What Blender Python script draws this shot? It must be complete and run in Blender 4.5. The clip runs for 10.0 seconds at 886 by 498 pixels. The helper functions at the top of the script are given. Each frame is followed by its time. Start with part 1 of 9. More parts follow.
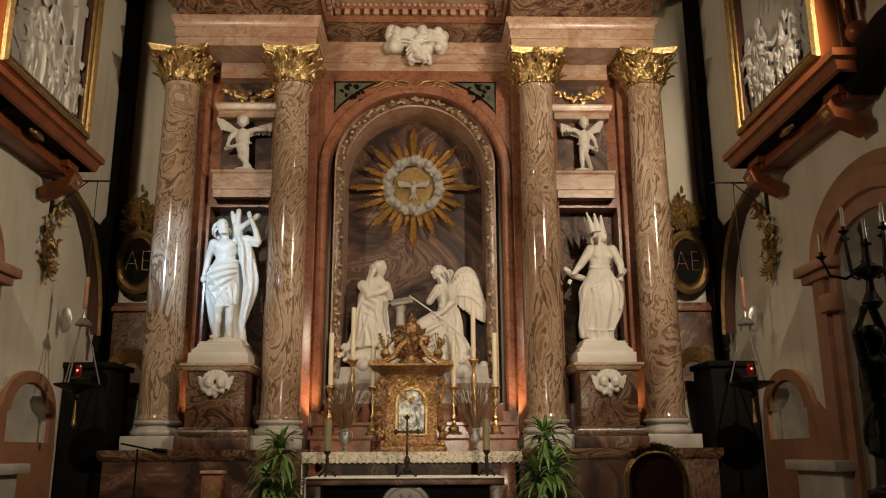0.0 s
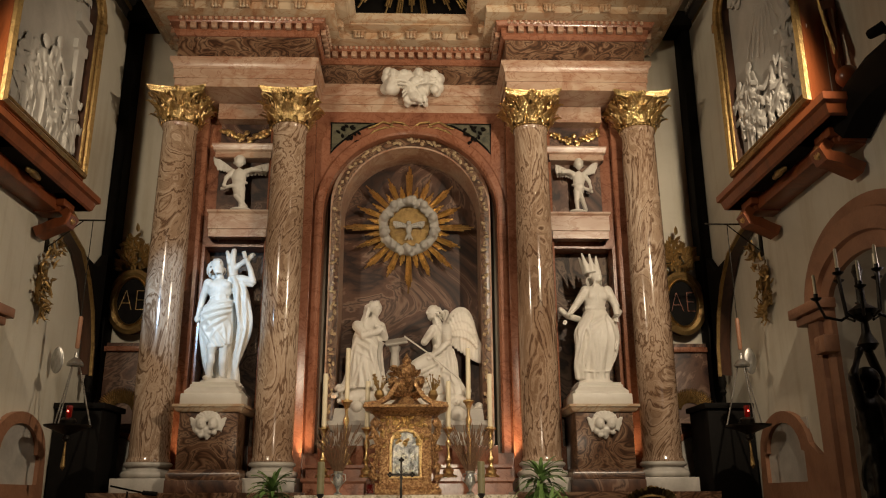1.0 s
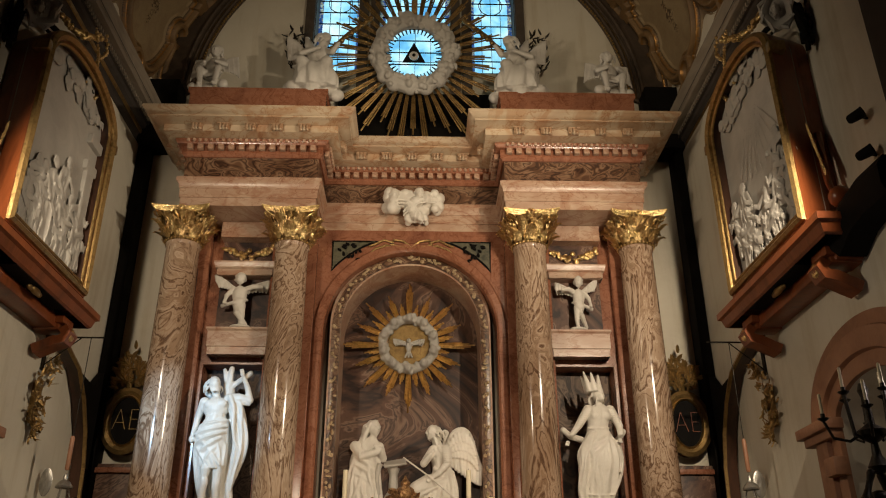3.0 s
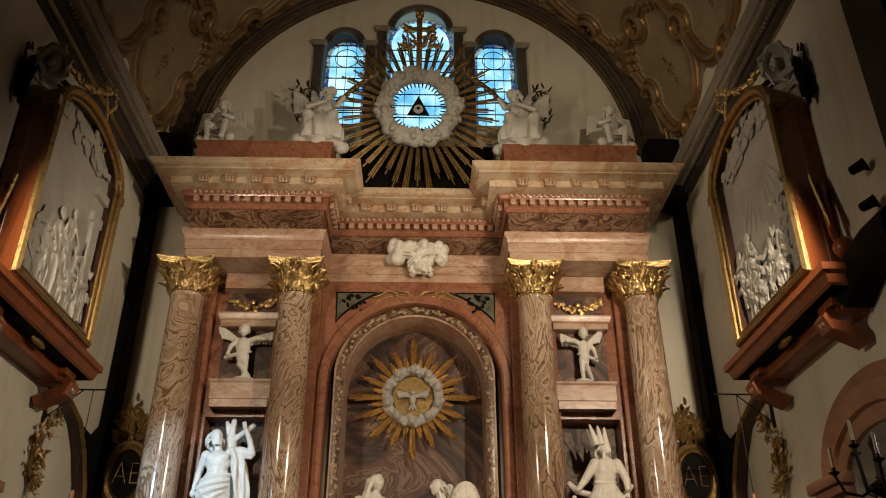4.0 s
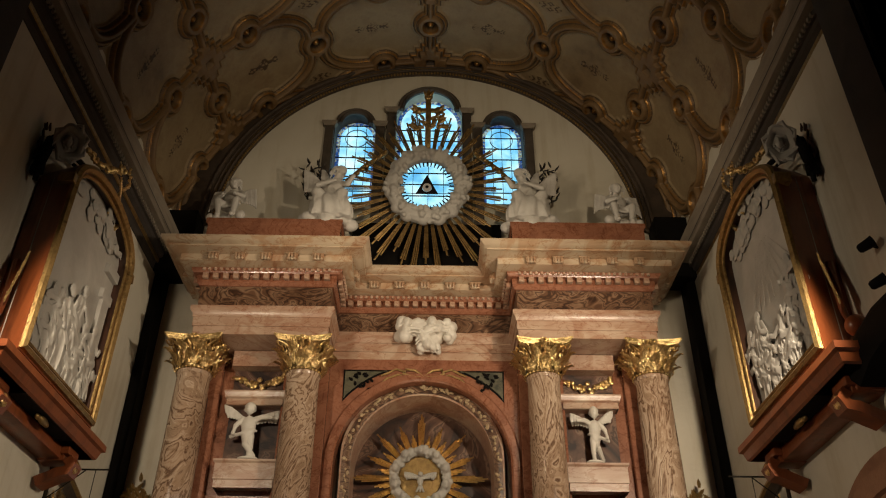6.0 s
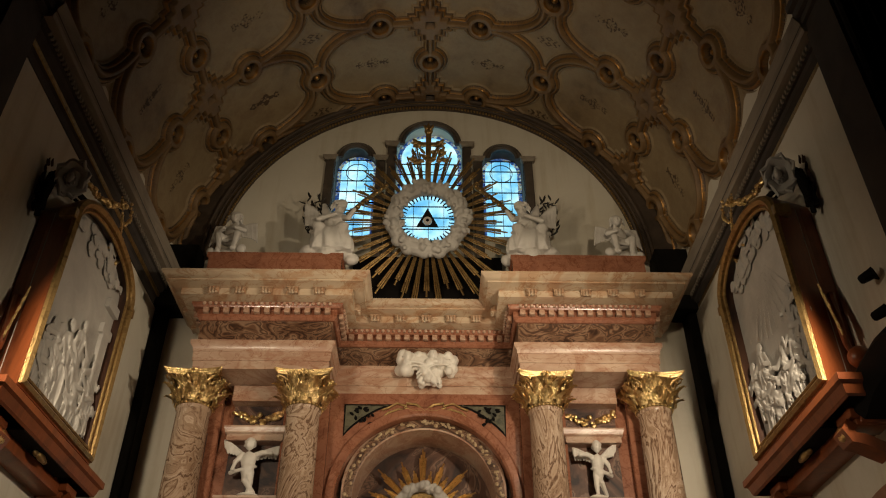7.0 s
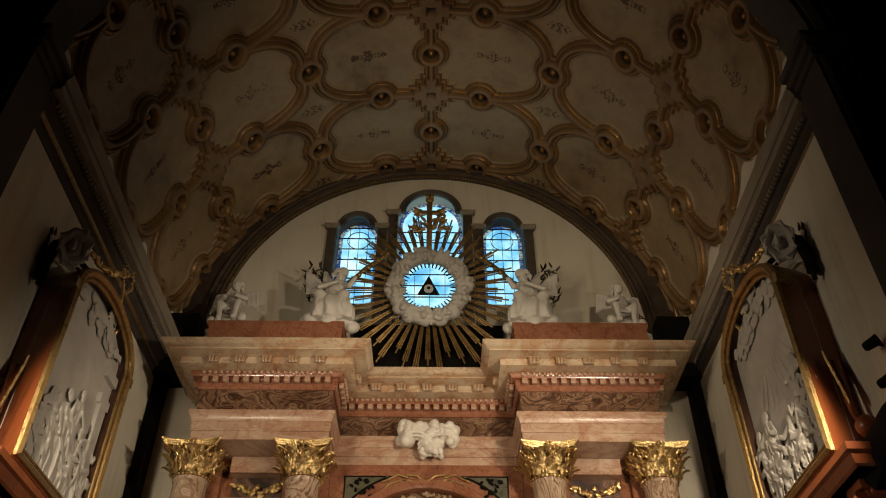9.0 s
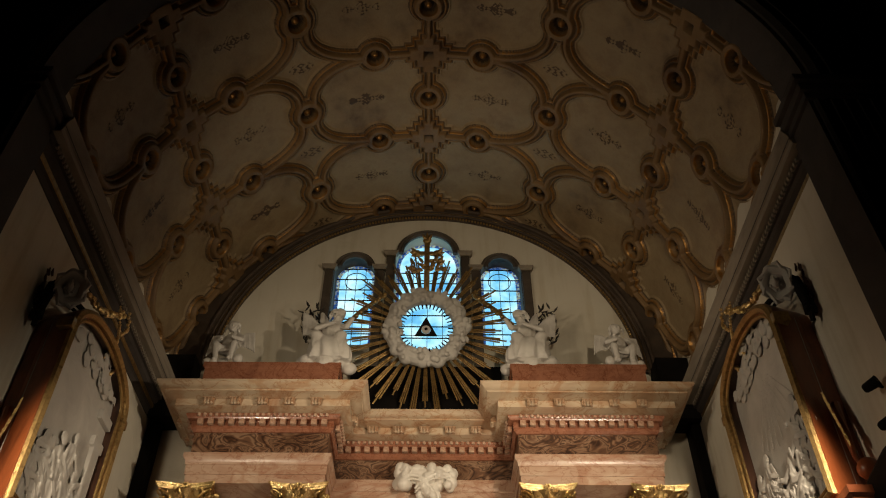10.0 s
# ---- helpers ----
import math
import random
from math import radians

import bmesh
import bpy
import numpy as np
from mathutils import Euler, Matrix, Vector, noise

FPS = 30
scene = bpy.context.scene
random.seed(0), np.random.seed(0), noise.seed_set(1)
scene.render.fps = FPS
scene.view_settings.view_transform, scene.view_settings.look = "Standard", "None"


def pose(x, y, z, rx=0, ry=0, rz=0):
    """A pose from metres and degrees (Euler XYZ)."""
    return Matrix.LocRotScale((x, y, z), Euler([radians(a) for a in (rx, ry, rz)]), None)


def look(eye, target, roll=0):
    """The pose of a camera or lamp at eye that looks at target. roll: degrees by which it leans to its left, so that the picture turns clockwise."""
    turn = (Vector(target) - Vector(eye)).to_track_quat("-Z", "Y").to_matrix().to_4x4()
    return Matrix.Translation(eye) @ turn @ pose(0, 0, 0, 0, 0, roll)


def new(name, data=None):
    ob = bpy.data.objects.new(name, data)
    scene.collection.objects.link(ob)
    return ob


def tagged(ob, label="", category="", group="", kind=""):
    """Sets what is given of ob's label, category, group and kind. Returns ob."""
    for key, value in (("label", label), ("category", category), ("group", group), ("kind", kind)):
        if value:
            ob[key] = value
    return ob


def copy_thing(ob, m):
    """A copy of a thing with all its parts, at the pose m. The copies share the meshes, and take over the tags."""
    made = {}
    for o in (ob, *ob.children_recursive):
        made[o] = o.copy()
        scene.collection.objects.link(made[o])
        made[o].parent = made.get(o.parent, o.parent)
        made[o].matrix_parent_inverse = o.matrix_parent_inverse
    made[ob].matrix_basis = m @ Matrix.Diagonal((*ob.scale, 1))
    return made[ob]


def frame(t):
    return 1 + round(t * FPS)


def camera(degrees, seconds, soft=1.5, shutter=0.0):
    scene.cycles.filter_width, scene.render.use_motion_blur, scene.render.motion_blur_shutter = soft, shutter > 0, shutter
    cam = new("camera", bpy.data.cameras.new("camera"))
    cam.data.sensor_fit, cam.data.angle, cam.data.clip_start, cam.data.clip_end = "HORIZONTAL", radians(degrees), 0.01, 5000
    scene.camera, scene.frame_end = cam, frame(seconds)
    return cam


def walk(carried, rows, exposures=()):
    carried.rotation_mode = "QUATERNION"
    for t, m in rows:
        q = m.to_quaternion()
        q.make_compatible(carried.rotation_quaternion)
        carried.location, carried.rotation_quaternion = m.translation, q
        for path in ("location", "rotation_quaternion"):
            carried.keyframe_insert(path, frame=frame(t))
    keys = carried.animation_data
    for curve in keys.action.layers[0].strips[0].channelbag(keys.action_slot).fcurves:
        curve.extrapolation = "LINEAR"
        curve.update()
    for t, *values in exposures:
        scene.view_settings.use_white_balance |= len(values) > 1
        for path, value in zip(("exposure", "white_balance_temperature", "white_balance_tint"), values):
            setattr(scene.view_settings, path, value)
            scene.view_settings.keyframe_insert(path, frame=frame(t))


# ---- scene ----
# ---- camera ----
cam = camera(56.47, 10.0, 1.1)
PATH = (
    (0.0, 0.148, 0, 1.6, 13.87, 0.27, -1.28),
    (0.5, 0.148, 0, 1.6, 15.16, 0.39, -1.44),
    (1.0, 0.148, 0, 1.6, 16.67, 0.18, -1.65),
    (1.5, 0.148, 0, 1.6, 18.86, 0.03, -1.75),
    (2.0, 0.148, 0, 1.6, 21.08, -0.13, -1.84),
    (2.5, 0.148, 0, 1.6, 22.97, 0.07, -1.78),
    (4.0, 0.148, 0, 1.6, 28.36, 0.02, -1.38),
    (4.5, 0.148, 0, 1.6, 29.90, -0.05, -1.12),
    (5.0, 0.148, 0, 1.6, 31.24, -0.42, -1.10),
    (5.5, 0.148, 0, 1.6, 32.48, -0.43, -1.03),
    (7.0, 0.148, 0, 1.6, 36.03, -0.13, -0.73),
    (7.5, 0.148, 0, 1.6, 37.00, -0.19, -0.68),
    (8.0, 0.148, 0, 1.6, 38.12, -0.23, -0.65),
    (8.5, 0.148, 0, 1.6, 39.29, -0.28, -0.70),
    (9.0, 0.148, 0, 1.6, 40.73, -0.07, -0.58),
    (9.5, 0.148, 0, 1.6, 42.10, 0.08, -0.54),
    (10.0, 0.148, 0, 1.6, 43.57, 0.05, -0.71),)
walk(cam, [(t, pose(x, y, z, 90 + p, r, w)) for t, x, y, z, p, r, w in PATH])

# ---- light ----
world = bpy.data.worlds.new("night_church")
scene.world = world
world.use_nodes = True
world.node_tree.nodes["Background"].inputs[0].default_value = (0.9, 0.75, 0.6, 1)
world.node_tree.nodes["Background"].inputs[1].default_value = 0.011
scene.view_settings.exposure = 0.0
WARM = (1.0, 0.82, 0.60)


def spot(name, eye, target, watts, size=60, blend=0.6, colour=WARM, radius=0.08):
    d = bpy.data.lights.new(name, "SPOT")
    d.energy, d.spot_size, d.spot_blend, d.color, d.shadow_soft_size = watts, radians(size), blend, colour, radius
    ob = new(name, d)
    ob.matrix_world = look(eye, target)
    return ob


def bulb(name, place, watts, colour=WARM, radius=0.05):
    d = bpy.data.lights.new(name, "POINT")
    d.energy, d.color, d.shadow_soft_size = watts, colour, radius
    ob = new(name, d)
    ob.location = place
    return ob


spot("flood_right", (3.85, 6.1, 6.4), (-0.2, 12.3, 4.3), 1060, 108, 0.5)
spot("flood_left", (-3.85, 6.1, 6.4), (0.3, 12.3, 4.2), 490, 120, 0.5)
spot("high_flood_right", (2.9, 5.3, 8.6), (0.5, 12.0, 11.0), 470, 92, 0.9, (1.0, 0.8, 0.55))
spot("high_flood_left", (-2.9, 5.3, 8.6), (1.8, 11.0, 12.4), 310, 112, 0.9, (1.0, 0.8, 0.55))
# three unseen fill lamps, added low down to brighten niche and bays
spot("floor_flood", (0.4, 9.2, 1.0), (0.2, 12.2, 5.2), 45, 80, 0.9)
spot("floor_flood_left", (-1.9, 9.5, 0.8), (-2.2, 12.1, 5.2), 40, 62, 0.9)
spot("floor_flood_right", (1.9, 9.5, 0.8), (2.2, 12.1, 5.2), 40, 62, 0.9)
spot("white_spot", (-4.1, 8.2, 4.9), (-3.0, 12.0, 4.3), 620, 32, 0.7, (0.42, 0.70, 1.0), 0.04)
# unseen fill from behind the camera, added to brighten the altar
spot("nave_spot", (0.7, -1.0, 2.7), (0.1, 11.6, 2.8), 1300, 26, 0.7, WARM, 0.06)
for gx, tx in ((-1.45, -1.56), (1.45, 1.56), (-3.2, -3.3), (3.2, 3.3)):
    spot("uplight", (gx, 12.18, 1.9), (tx, 12.32, 4.0), 90, 60, 0.8, (1.0, 0.62, 0.33), 0.02)

# ---- materials ----
def material(name, rough=0.5, metal=0.0):
    m = bpy.data.materials.new(name)
    m.use_nodes = True
    b = m.node_tree.nodes["Principled BSDF"]
    b.inputs["Roughness"].default_value, b.inputs["Metallic"].default_value = rough, metal
    return m, m.node_tree, b


def node(nt, kind, **kw):
    n = nt.nodes.new(kind)
    for k, v in kw.items():
        n.inputs[k].default_value = v
    return n


def coords(nt, stretch=(1, 1, 1), per_object=False):
    tc = nt.nodes.new("ShaderNodeTexCoord")
    mp = node(nt, "ShaderNodeMapping", Scale=stretch)
    nt.links.new(tc.outputs["Object"], mp.inputs["Vector"])
    if per_object:
        oi = nt.nodes.new("ShaderNodeObjectInfo")
        mul = nt.nodes.new("ShaderNodeMath")
        mul.operation = "MULTIPLY"
        mul.inputs[1].default_value = 40
        nt.links.new(oi.outputs["Random"], mul.inputs[0])
        cx = nt.nodes.new("ShaderNodeCombineXYZ")
        nt.links.new(mul.outputs[0], cx.inputs[0])
        nt.links.new(mul.outputs[0], cx.inputs[1])
        nt.links.new(cx.outputs[0], mp.inputs["Location"])
    return mp.outputs["Vector"]


def ramp(nt, fac, stops):
    r = nt.nodes.new("ShaderNodeValToRGB")
    e = r.color_ramp.elements
    while len(e) < len(stops):
        e.new(0.5)
    for el, (p, c) in zip(e, stops):
        el.position, el.color = p, (*c, 1)
    nt.links.new(fac, r.inputs[0])
    return r.outputs[0]


def bump(nt, b, fac, strength, dist):
    n = node(nt, "ShaderNodeBump", Strength=strength, Distance=dist)
    nt.links.new(fac, n.inputs["Height"])
    nt.links.new(n.outputs[0], b.inputs["Normal"])


def mottled(name, stops, scale, rough=0.5, metal=0.0, relief=0.2, fine=25.0, stretch=(1, 1, 1), per_object=False, rough_var=0.0, veins=None, streaks=None):
    """Noise-mottled surface: large patches for colour, fine grain for relief."""
    m, nt, b = material(name, rough, metal)
    v = coords(nt, stretch, per_object)
    n = node(nt, "ShaderNodeTexNoise", Scale=scale, Detail=8.0, Roughness=0.62, Distortion=0.6)
    nt.links.new(v, n.inputs["Vector"])
    col = ramp(nt, n.outputs[0], stops)

    def over(col, fac, stops2):
        mx = nt.nodes.new("ShaderNodeMix")
        mx.data_type, mx.blend_type = "RGBA", "MULTIPLY"
        mx.inputs[0].default_value = 1.0
        nt.links.new(col, mx.inputs[6])
        nt.links.new(ramp(nt, fac, stops2), mx.inputs[7])
        return mx.outputs[2]

    if veins:
        for sc, dark, wide in veins:
            q = node(nt, "ShaderNodeTexNoise", Scale=sc, Detail=6.0, Roughness=0.6, Distortion=1.2)
            nt.links.new(v, q.inputs["Vector"])
            col = over(col, q.outputs[0], ((0.5 - wide, (1, 1, 1)), (0.5 - wide * 0.3, dark), (0.5 + wide * 0.3, dark), (0.5 + wide, (1, 1, 1))))
    if streaks:
        mp2 = node(nt, "ShaderNodeMapping", Scale=(2.2, 2.2, 0.22))
        nt.links.new(v, mp2.inputs["Vector"])
        q = node(nt, "ShaderNodeTexNoise", Scale=1.6, Detail=7.0, Roughness=0.65)
        nt.links.new(mp2.outputs[0], q.inputs["Vector"])
        col = over(col, q.outputs[0], ((0.34, streaks), (0.5, (1, 1, 1))))
    nt.links.new(col, b.inputs["Base Color"])
    g = node(nt, "ShaderNodeTexNoise", Scale=fine, Detail=5.0, Roughness=0.6)
    nt.links.new(v, g.inputs["Vector"])
    if relief:
        bump(nt, b, g.outputs[0], relief, 0.02)
    if rough_var:
        mr = nt.nodes.new("ShaderNodeMapRange")
        mr.inputs[3].default_value, mr.inputs[4].default_value = rough - rough_var, rough + rough_var
        nt.links.new(g.outputs[0], mr.inputs[0])
        nt.links.new(mr.outputs[0], b.inputs["Roughness"])
    return m


def agate(name, stops, scale, warp, rough=0.12, bands=3.0, stretch=(1, 1, 1), detail=5.0):
    """Banded, swirling marble."""
    m, nt, b = material(name, rough)
    v = coords(nt, stretch, True)
    n = node(nt, "ShaderNodeTexNoise", Scale=scale, Detail=detail, Roughness=0.5, Distortion=warp)
    nt.links.new(v, n.inputs["Vector"])
    mul = nt.nodes.new("ShaderNodeMath")
    mul.operation = "MULTIPLY"
    mul.inputs[1].default_value = bands
    nt.links.new(n.outputs[0], mul.inputs[0])
    pp = nt.nodes.new("ShaderNodeMath")
    pp.operation = "PINGPONG"
    pp.inputs[1].default_value = 0.5
    nt.links.new(mul.outputs[0], pp.inputs[0])
    dbl = nt.nodes.new("ShaderNodeMath")
    dbl.operation = "MULTIPLY"
    dbl.inputs[1].default_value = 2.0
    nt.links.new(pp.outputs[0], dbl.inputs[0])
    col = ramp(nt, dbl.outputs[0], stops)
    n2 = node(nt, "ShaderNodeTexNoise", Scale=scale * 0.8, Detail=3.0)
    nt.links.new(v, n2.inputs["Vector"])
    tint = ramp(nt, n2.outputs[0], ((0.35, (0.55, 0.47, 0.41)), (0.5, (0.85, 0.8, 0.76)), (0.65, (1.0, 1.0, 1.0))))
    fine = nt.nodes.new("ShaderNodeMath")
    fine.operation = "MULTIPLY"
    fine.inputs[1].default_value = bands * 3.4
    nt.links.new(n.outputs[0], fine.inputs[0])
    fp = nt.nodes.new("ShaderNodeMath")
    fp.operation = "PINGPONG"
    fp.inputs[1].default_value = 1.0
    nt.links.new(fine.outputs[0], fp.inputs[0])
    lines = ramp(nt, fp.outputs[0], ((0.0, (0.62, 0.56, 0.5)), (0.3, (1, 1, 1)), (0.8, (1.0, 1.0, 1.0)), (1.0, (0.82, 0.76, 0.7))))
    for layer in (tint, lines):
        mx = nt.nodes.new("ShaderNodeMix")
        mx.data_type, mx.blend_type = "RGBA", "MULTIPLY"
        mx.inputs[0].default_value = 1.0
        nt.links.new(col, mx.inputs[6])
        nt.links.new(layer, mx.inputs[7])
        col = mx.outputs[2]
    nt.links.new(col, b.inputs["Base Color"])
    return m


COLUMN = agate("brown_onyx_marble", ((0.0, (0.14, 0.082, 0.054)), (0.06, (0.28, 0.185, 0.125)), (0.22, (0.44, 0.325, 0.235)), (0.46, (0.60, 0.475, 0.365)), (0.56, (0.42, 0.305, 0.215)), (0.68, (0.55, 0.425, 0.32)), (0.92, (0.39, 0.275, 0.19)), (1.0, (0.22, 0.14, 0.095))), 1.25, 3.0, 0.12, 6.0, (1, 1, 0.4), 6.0)
FRIEZE = agate("dark_veined_marble", ((0.0, (0.045, 0.022, 0.013)), (0.4, (0.16, 0.085, 0.05)), (0.75, (0.28, 0.18, 0.115)), (1.0, (0.09, 0.046, 0.028))), 1.6, 1.2, 0.3, 7.0, (1, 1, 1.5), 3.0)
DARK = agate("dark_brown_marble", ((0.0, (0.028, 0.012, 0.008)), (0.4, (0.085, 0.038, 0.022)), (0.7, (0.15, 0.075, 0.046)), (0.88, (0.25, 0.155, 0.105)), (1.0, (0.06, 0.028, 0.018))), 0.8, 1.3, 0.52, 5.0, (1, 1, 1), 6.0)
PINK = mottled("pink_marble", ((0.3, (0.38, 0.225, 0.15)), (0.5, (0.46, 0.315, 0.225)), (0.62, (0.51, 0.38, 0.28)), (0.75, (0.36, 0.19, 0.12))), 1.4, 0.3, 0, 0.05, 30, (1, 1, 2), veins=((2.2, (0.76, 0.64, 0.58), 0.02), (0.8, (0.84, 0.72, 0.66), 0.05)))
RED = mottled("red_brown_marble", ((0.3, (0.19, 0.072, 0.042)), (0.5, (0.30, 0.13, 0.076)), (0.7, (0.23, 0.092, 0.053)), (0.8, (0.35, 0.18, 0.115))), 1.8, 0.22, 0, 0.05, 30, veins=((1.6, (0.75, 0.66, 0.6), 0.02), (5.0, (0.85, 0.78, 0.72), 0.03)))
CREAM = mottled("cream_marble", ((0.3, (0.40, 0.265, 0.175)), (0.5, (0.465, 0.36, 0.25)), (0.65, (0.52, 0.42, 0.30)), (0.78, (0.38, 0.23, 0.15))), 1.2, 0.35, 0, 0.06, 30, (1, 1, 1.6), veins=((1.9, (0.80, 0.66, 0.56), 0.022), (0.7, (0.88, 0.74, 0.64), 0.06)))
WHITE = mottled("white_marble", ((0.3, (0.60, 0.555, 0.49)), (0.6, (0.68, 0.64, 0.57))), 3.0, 0.42, 0, 0.12, 20)
def drapery(name, stops):
    """White marble with chiselled, mostly upright fold lines."""
    m = mottled(name, stops, 3.0, 0.42, 0, 0.12, 20)
    nt = m.node_tree
    b = nt.nodes["Principled BSDF"]
    v = coords(nt, (1, 1, 0.32))
    n = node(nt, "ShaderNodeTexNoise", Scale=7.5, Detail=2.0, Roughness=0.45, Distortion=0.7)
    nt.links.new(v, n.inputs["Vector"])
    mul = nt.nodes.new("ShaderNodeMath")
    mul.operation = "MULTIPLY"
    mul.inputs[1].default_value = 5.0
    nt.links.new(n.outputs[0], mul.inputs[0])
    pp = nt.nodes.new("ShaderNodeMath")
    pp.operation = "PINGPONG"
    pp.inputs[1].default_value = 0.5
    nt.links.new(mul.outputs[0], pp.inputs[0])
    bump(nt, b, pp.outputs[0], 0.16, 0.03)
    return m


DRAPED = drapery("carved_white_marble", ((0.3, (0.64, 0.595, 0.52)), (0.6, (0.77, 0.725, 0.65))))
WEATHERED = drapery("weathered_white_marble", ((0.3, (0.44, 0.41, 0.37)), (0.6, (0.58, 0.55, 0.5))))
GREYMARBLE = mottled("grey_white_marble", ((0.3, (0.34, 0.315, 0.28)), (0.6, (0.50, 0.465, 0.41))), 2.5, 0.4, 0, 0.15, 20)
STUCCO = mottled("pale_relief_stucco", ((0.3, (0.36, 0.335, 0.30)), (0.65, (0.46, 0.435, 0.39))), 2.2, 0.7, 0, 0.2, 18)
PLASTER = mottled("aged_cream_plaster", ((0.25, (0.47, 0.425, 0.335)), (0.45, (0.58, 0.535, 0.435)), (0.65, (0.63, 0.585, 0.485)), (0.85, (0.53, 0.485, 0.395))), 0.6, 0.85, 0, 0.2, 9, streaks=(0.88, 0.85, 0.8))
GOLD = mottled("old_gilding", ((0.3, (0.50, 0.33, 0.13)), (0.55, (0.76, 0.55, 0.26)), (0.75, (0.30, 0.18, 0.07))), 14.0, 0.30, 1.0, 0.5, 40, rough_var=0.1)
# worn gilding; its dull tone also serves as painted shade on the capital bells
GILTDIM = mottled("worn_gilding", ((0.3, (0.18, 0.11, 0.04)), (0.55, (0.36, 0.235, 0.09)), (0.75, (0.09, 0.05, 0.02))), 8.0, 0.4, 0.8, 0.4, 30, rough_var=0.12)
WOOD = mottled("red_brown_varnished_wood", ((0.3, (0.12, 0.032, 0.011)), (0.55, (0.23, 0.062, 0.019)), (0.75, (0.07, 0.018, 0.007))), 3.0, 0.35, 0, 0.1, 30, (1, 1, 0.25))
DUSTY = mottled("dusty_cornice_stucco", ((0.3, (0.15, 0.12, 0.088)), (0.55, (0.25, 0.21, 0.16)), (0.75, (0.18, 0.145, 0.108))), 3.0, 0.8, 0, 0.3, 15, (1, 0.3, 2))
DARKWOOD = mottled("dark_brown_wood", ((0.3, (0.03, 0.013, 0.007)), (0.55, (0.06, 0.024, 0.012)), (0.75, (0.018, 0.008, 0.005))), 5.0, 0.35, 0, 0.15, 30, (1, 1, 0.3))
# black wood; also stands in for shade in the corners and behind the glory
NEARBLACK = mottled("black_stained_wood", ((0.3, (0.003, 0.0025, 0.002)), (0.7, (0.007, 0.0055, 0.0045))), 4.0, 0.75, 0, 0.1, 20)
NEARBLACK.node_tree.nodes["Principled BSDF"].inputs["Specular IOR Level"].default_value = 0.12
STONE = mottled("salmon_limestone", ((0.3, (0.20, 0.088, 0.046)), (0.55, (0.30, 0.145, 0.078)), (0.75, (0.22, 0.10, 0.053))), 2.0, 0.55, 0, 0.3, 20)
BRONZE = mottled("dark_bronze", ((0.3, (0.012, 0.010, 0.008)), (0.7, (0.03, 0.024, 0.017))), 6.0, 0.45, 0.6, 0.2, 30)
SILVER = mottled("tarnished_silver", ((0.3, (0.22, 0.21, 0.19)), (0.7, (0.48, 0.46, 0.42))), 8.0, 0.35, 0.85, 0.2, 30)
WAX = mottled("ivory_wax", ((0.3, (0.72, 0.62, 0.42)), (0.7, (0.80, 0.71, 0.52))), 6.0, 0.45, 0, 0.05, 20)
FLOOR = mottled("dark_floor_stone", ((0.3, (0.05, 0.035, 0.03)), (0.7, (0.11, 0.08, 0.065))), 2.0, 0.4, 0, 0.1, 15)
# near-black tone that puts missing light into the stone's colour
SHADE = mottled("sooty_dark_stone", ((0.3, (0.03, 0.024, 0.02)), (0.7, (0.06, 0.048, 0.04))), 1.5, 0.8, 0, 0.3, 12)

# ---- mesh helpers ----
def finish(bm, angle=35):
    bmesh.ops.recalc_face_normals(bm, faces=bm.faces[:])
    for f in bm.faces:
        f.smooth = True
    for e in bm.edges:
        e.smooth = len(e.link_faces) == 2 and e.calc_face_angle(0.0) < radians(angle)


def part(name, bm, mat, parent=None, label="", angle=35):
    """One bmesh as one mesh object, under a thing or a part, or on its own."""
    finish(bm, angle)
    me = bpy.data.meshes.new(name)
    bm.to_mesh(me)
    bm.free()
    me.materials.append(mat)
    ob = new(name, me)
    if parent:
        ob.parent = parent
    return tagged(ob, label)


def thing(name, label, category, group="", kind="", at=(0, 0, 0)):
    ob = new(name)
    ob.location = at
    return tagged(ob, label, category, group, kind)


def box(bm, x0, x1, y0, y1, z0, z1, bevel=0.0):
    vs = [bm.verts.new((x, y, z)) for x in (x0, x1) for y in (y0, y1) for z in (z0, z1)]
    fs = [bm.faces.new([vs[i] for i in q]) for q in ((0, 1, 3, 2), (4, 6, 7, 5), (0, 4, 5, 1), (2, 3, 7, 6), (0, 2, 6, 4), (1, 5, 7, 3))]
    if bevel:
        es = list({e for f in fs for e in f.edges})
        bmesh.ops.bevel(bm, geom=es, offset=bevel, segments=2, profile=0.5, affect="EDGES")
    return bm


def core(bm, x0, x1, y0, y1, z0, z1):
    """Block kept just inside the mouldings swept round it."""
    return box(bm, x0 + 0.006, x1 - 0.006, y0 + 0.006, y1 - 0.004, z0, z1 - 0.004)


def B():
    return bmesh.new()


def lathe(bm, prof, n=32, at=(0, 0, 0), ripple=None, cap=True, sx=1.0, sy=1.0):
    """Turn a profile of (radius, z) about the z axis."""
    rings = []
    for r, z in prof:
        ring = []
        for i in range(n):
            a = 2 * math.pi * i / n
            k = r * (ripple(a, z) if ripple else 1.0)
            ring.append(bm.verts.new((at[0] + k * sx * math.cos(a), at[1] + k * sy * math.sin(a), at[2] + z)))
        rings.append(ring)
    for a, b in zip(rings, rings[1:]):
        for i in range(n):
            bm.faces.new((a[i], a[(i + 1) % n], b[(i + 1) % n], b[i]))
    if cap:
        bm.faces.new(rings[0][::-1])
        bm.faces.new(rings[-1])
    return bm


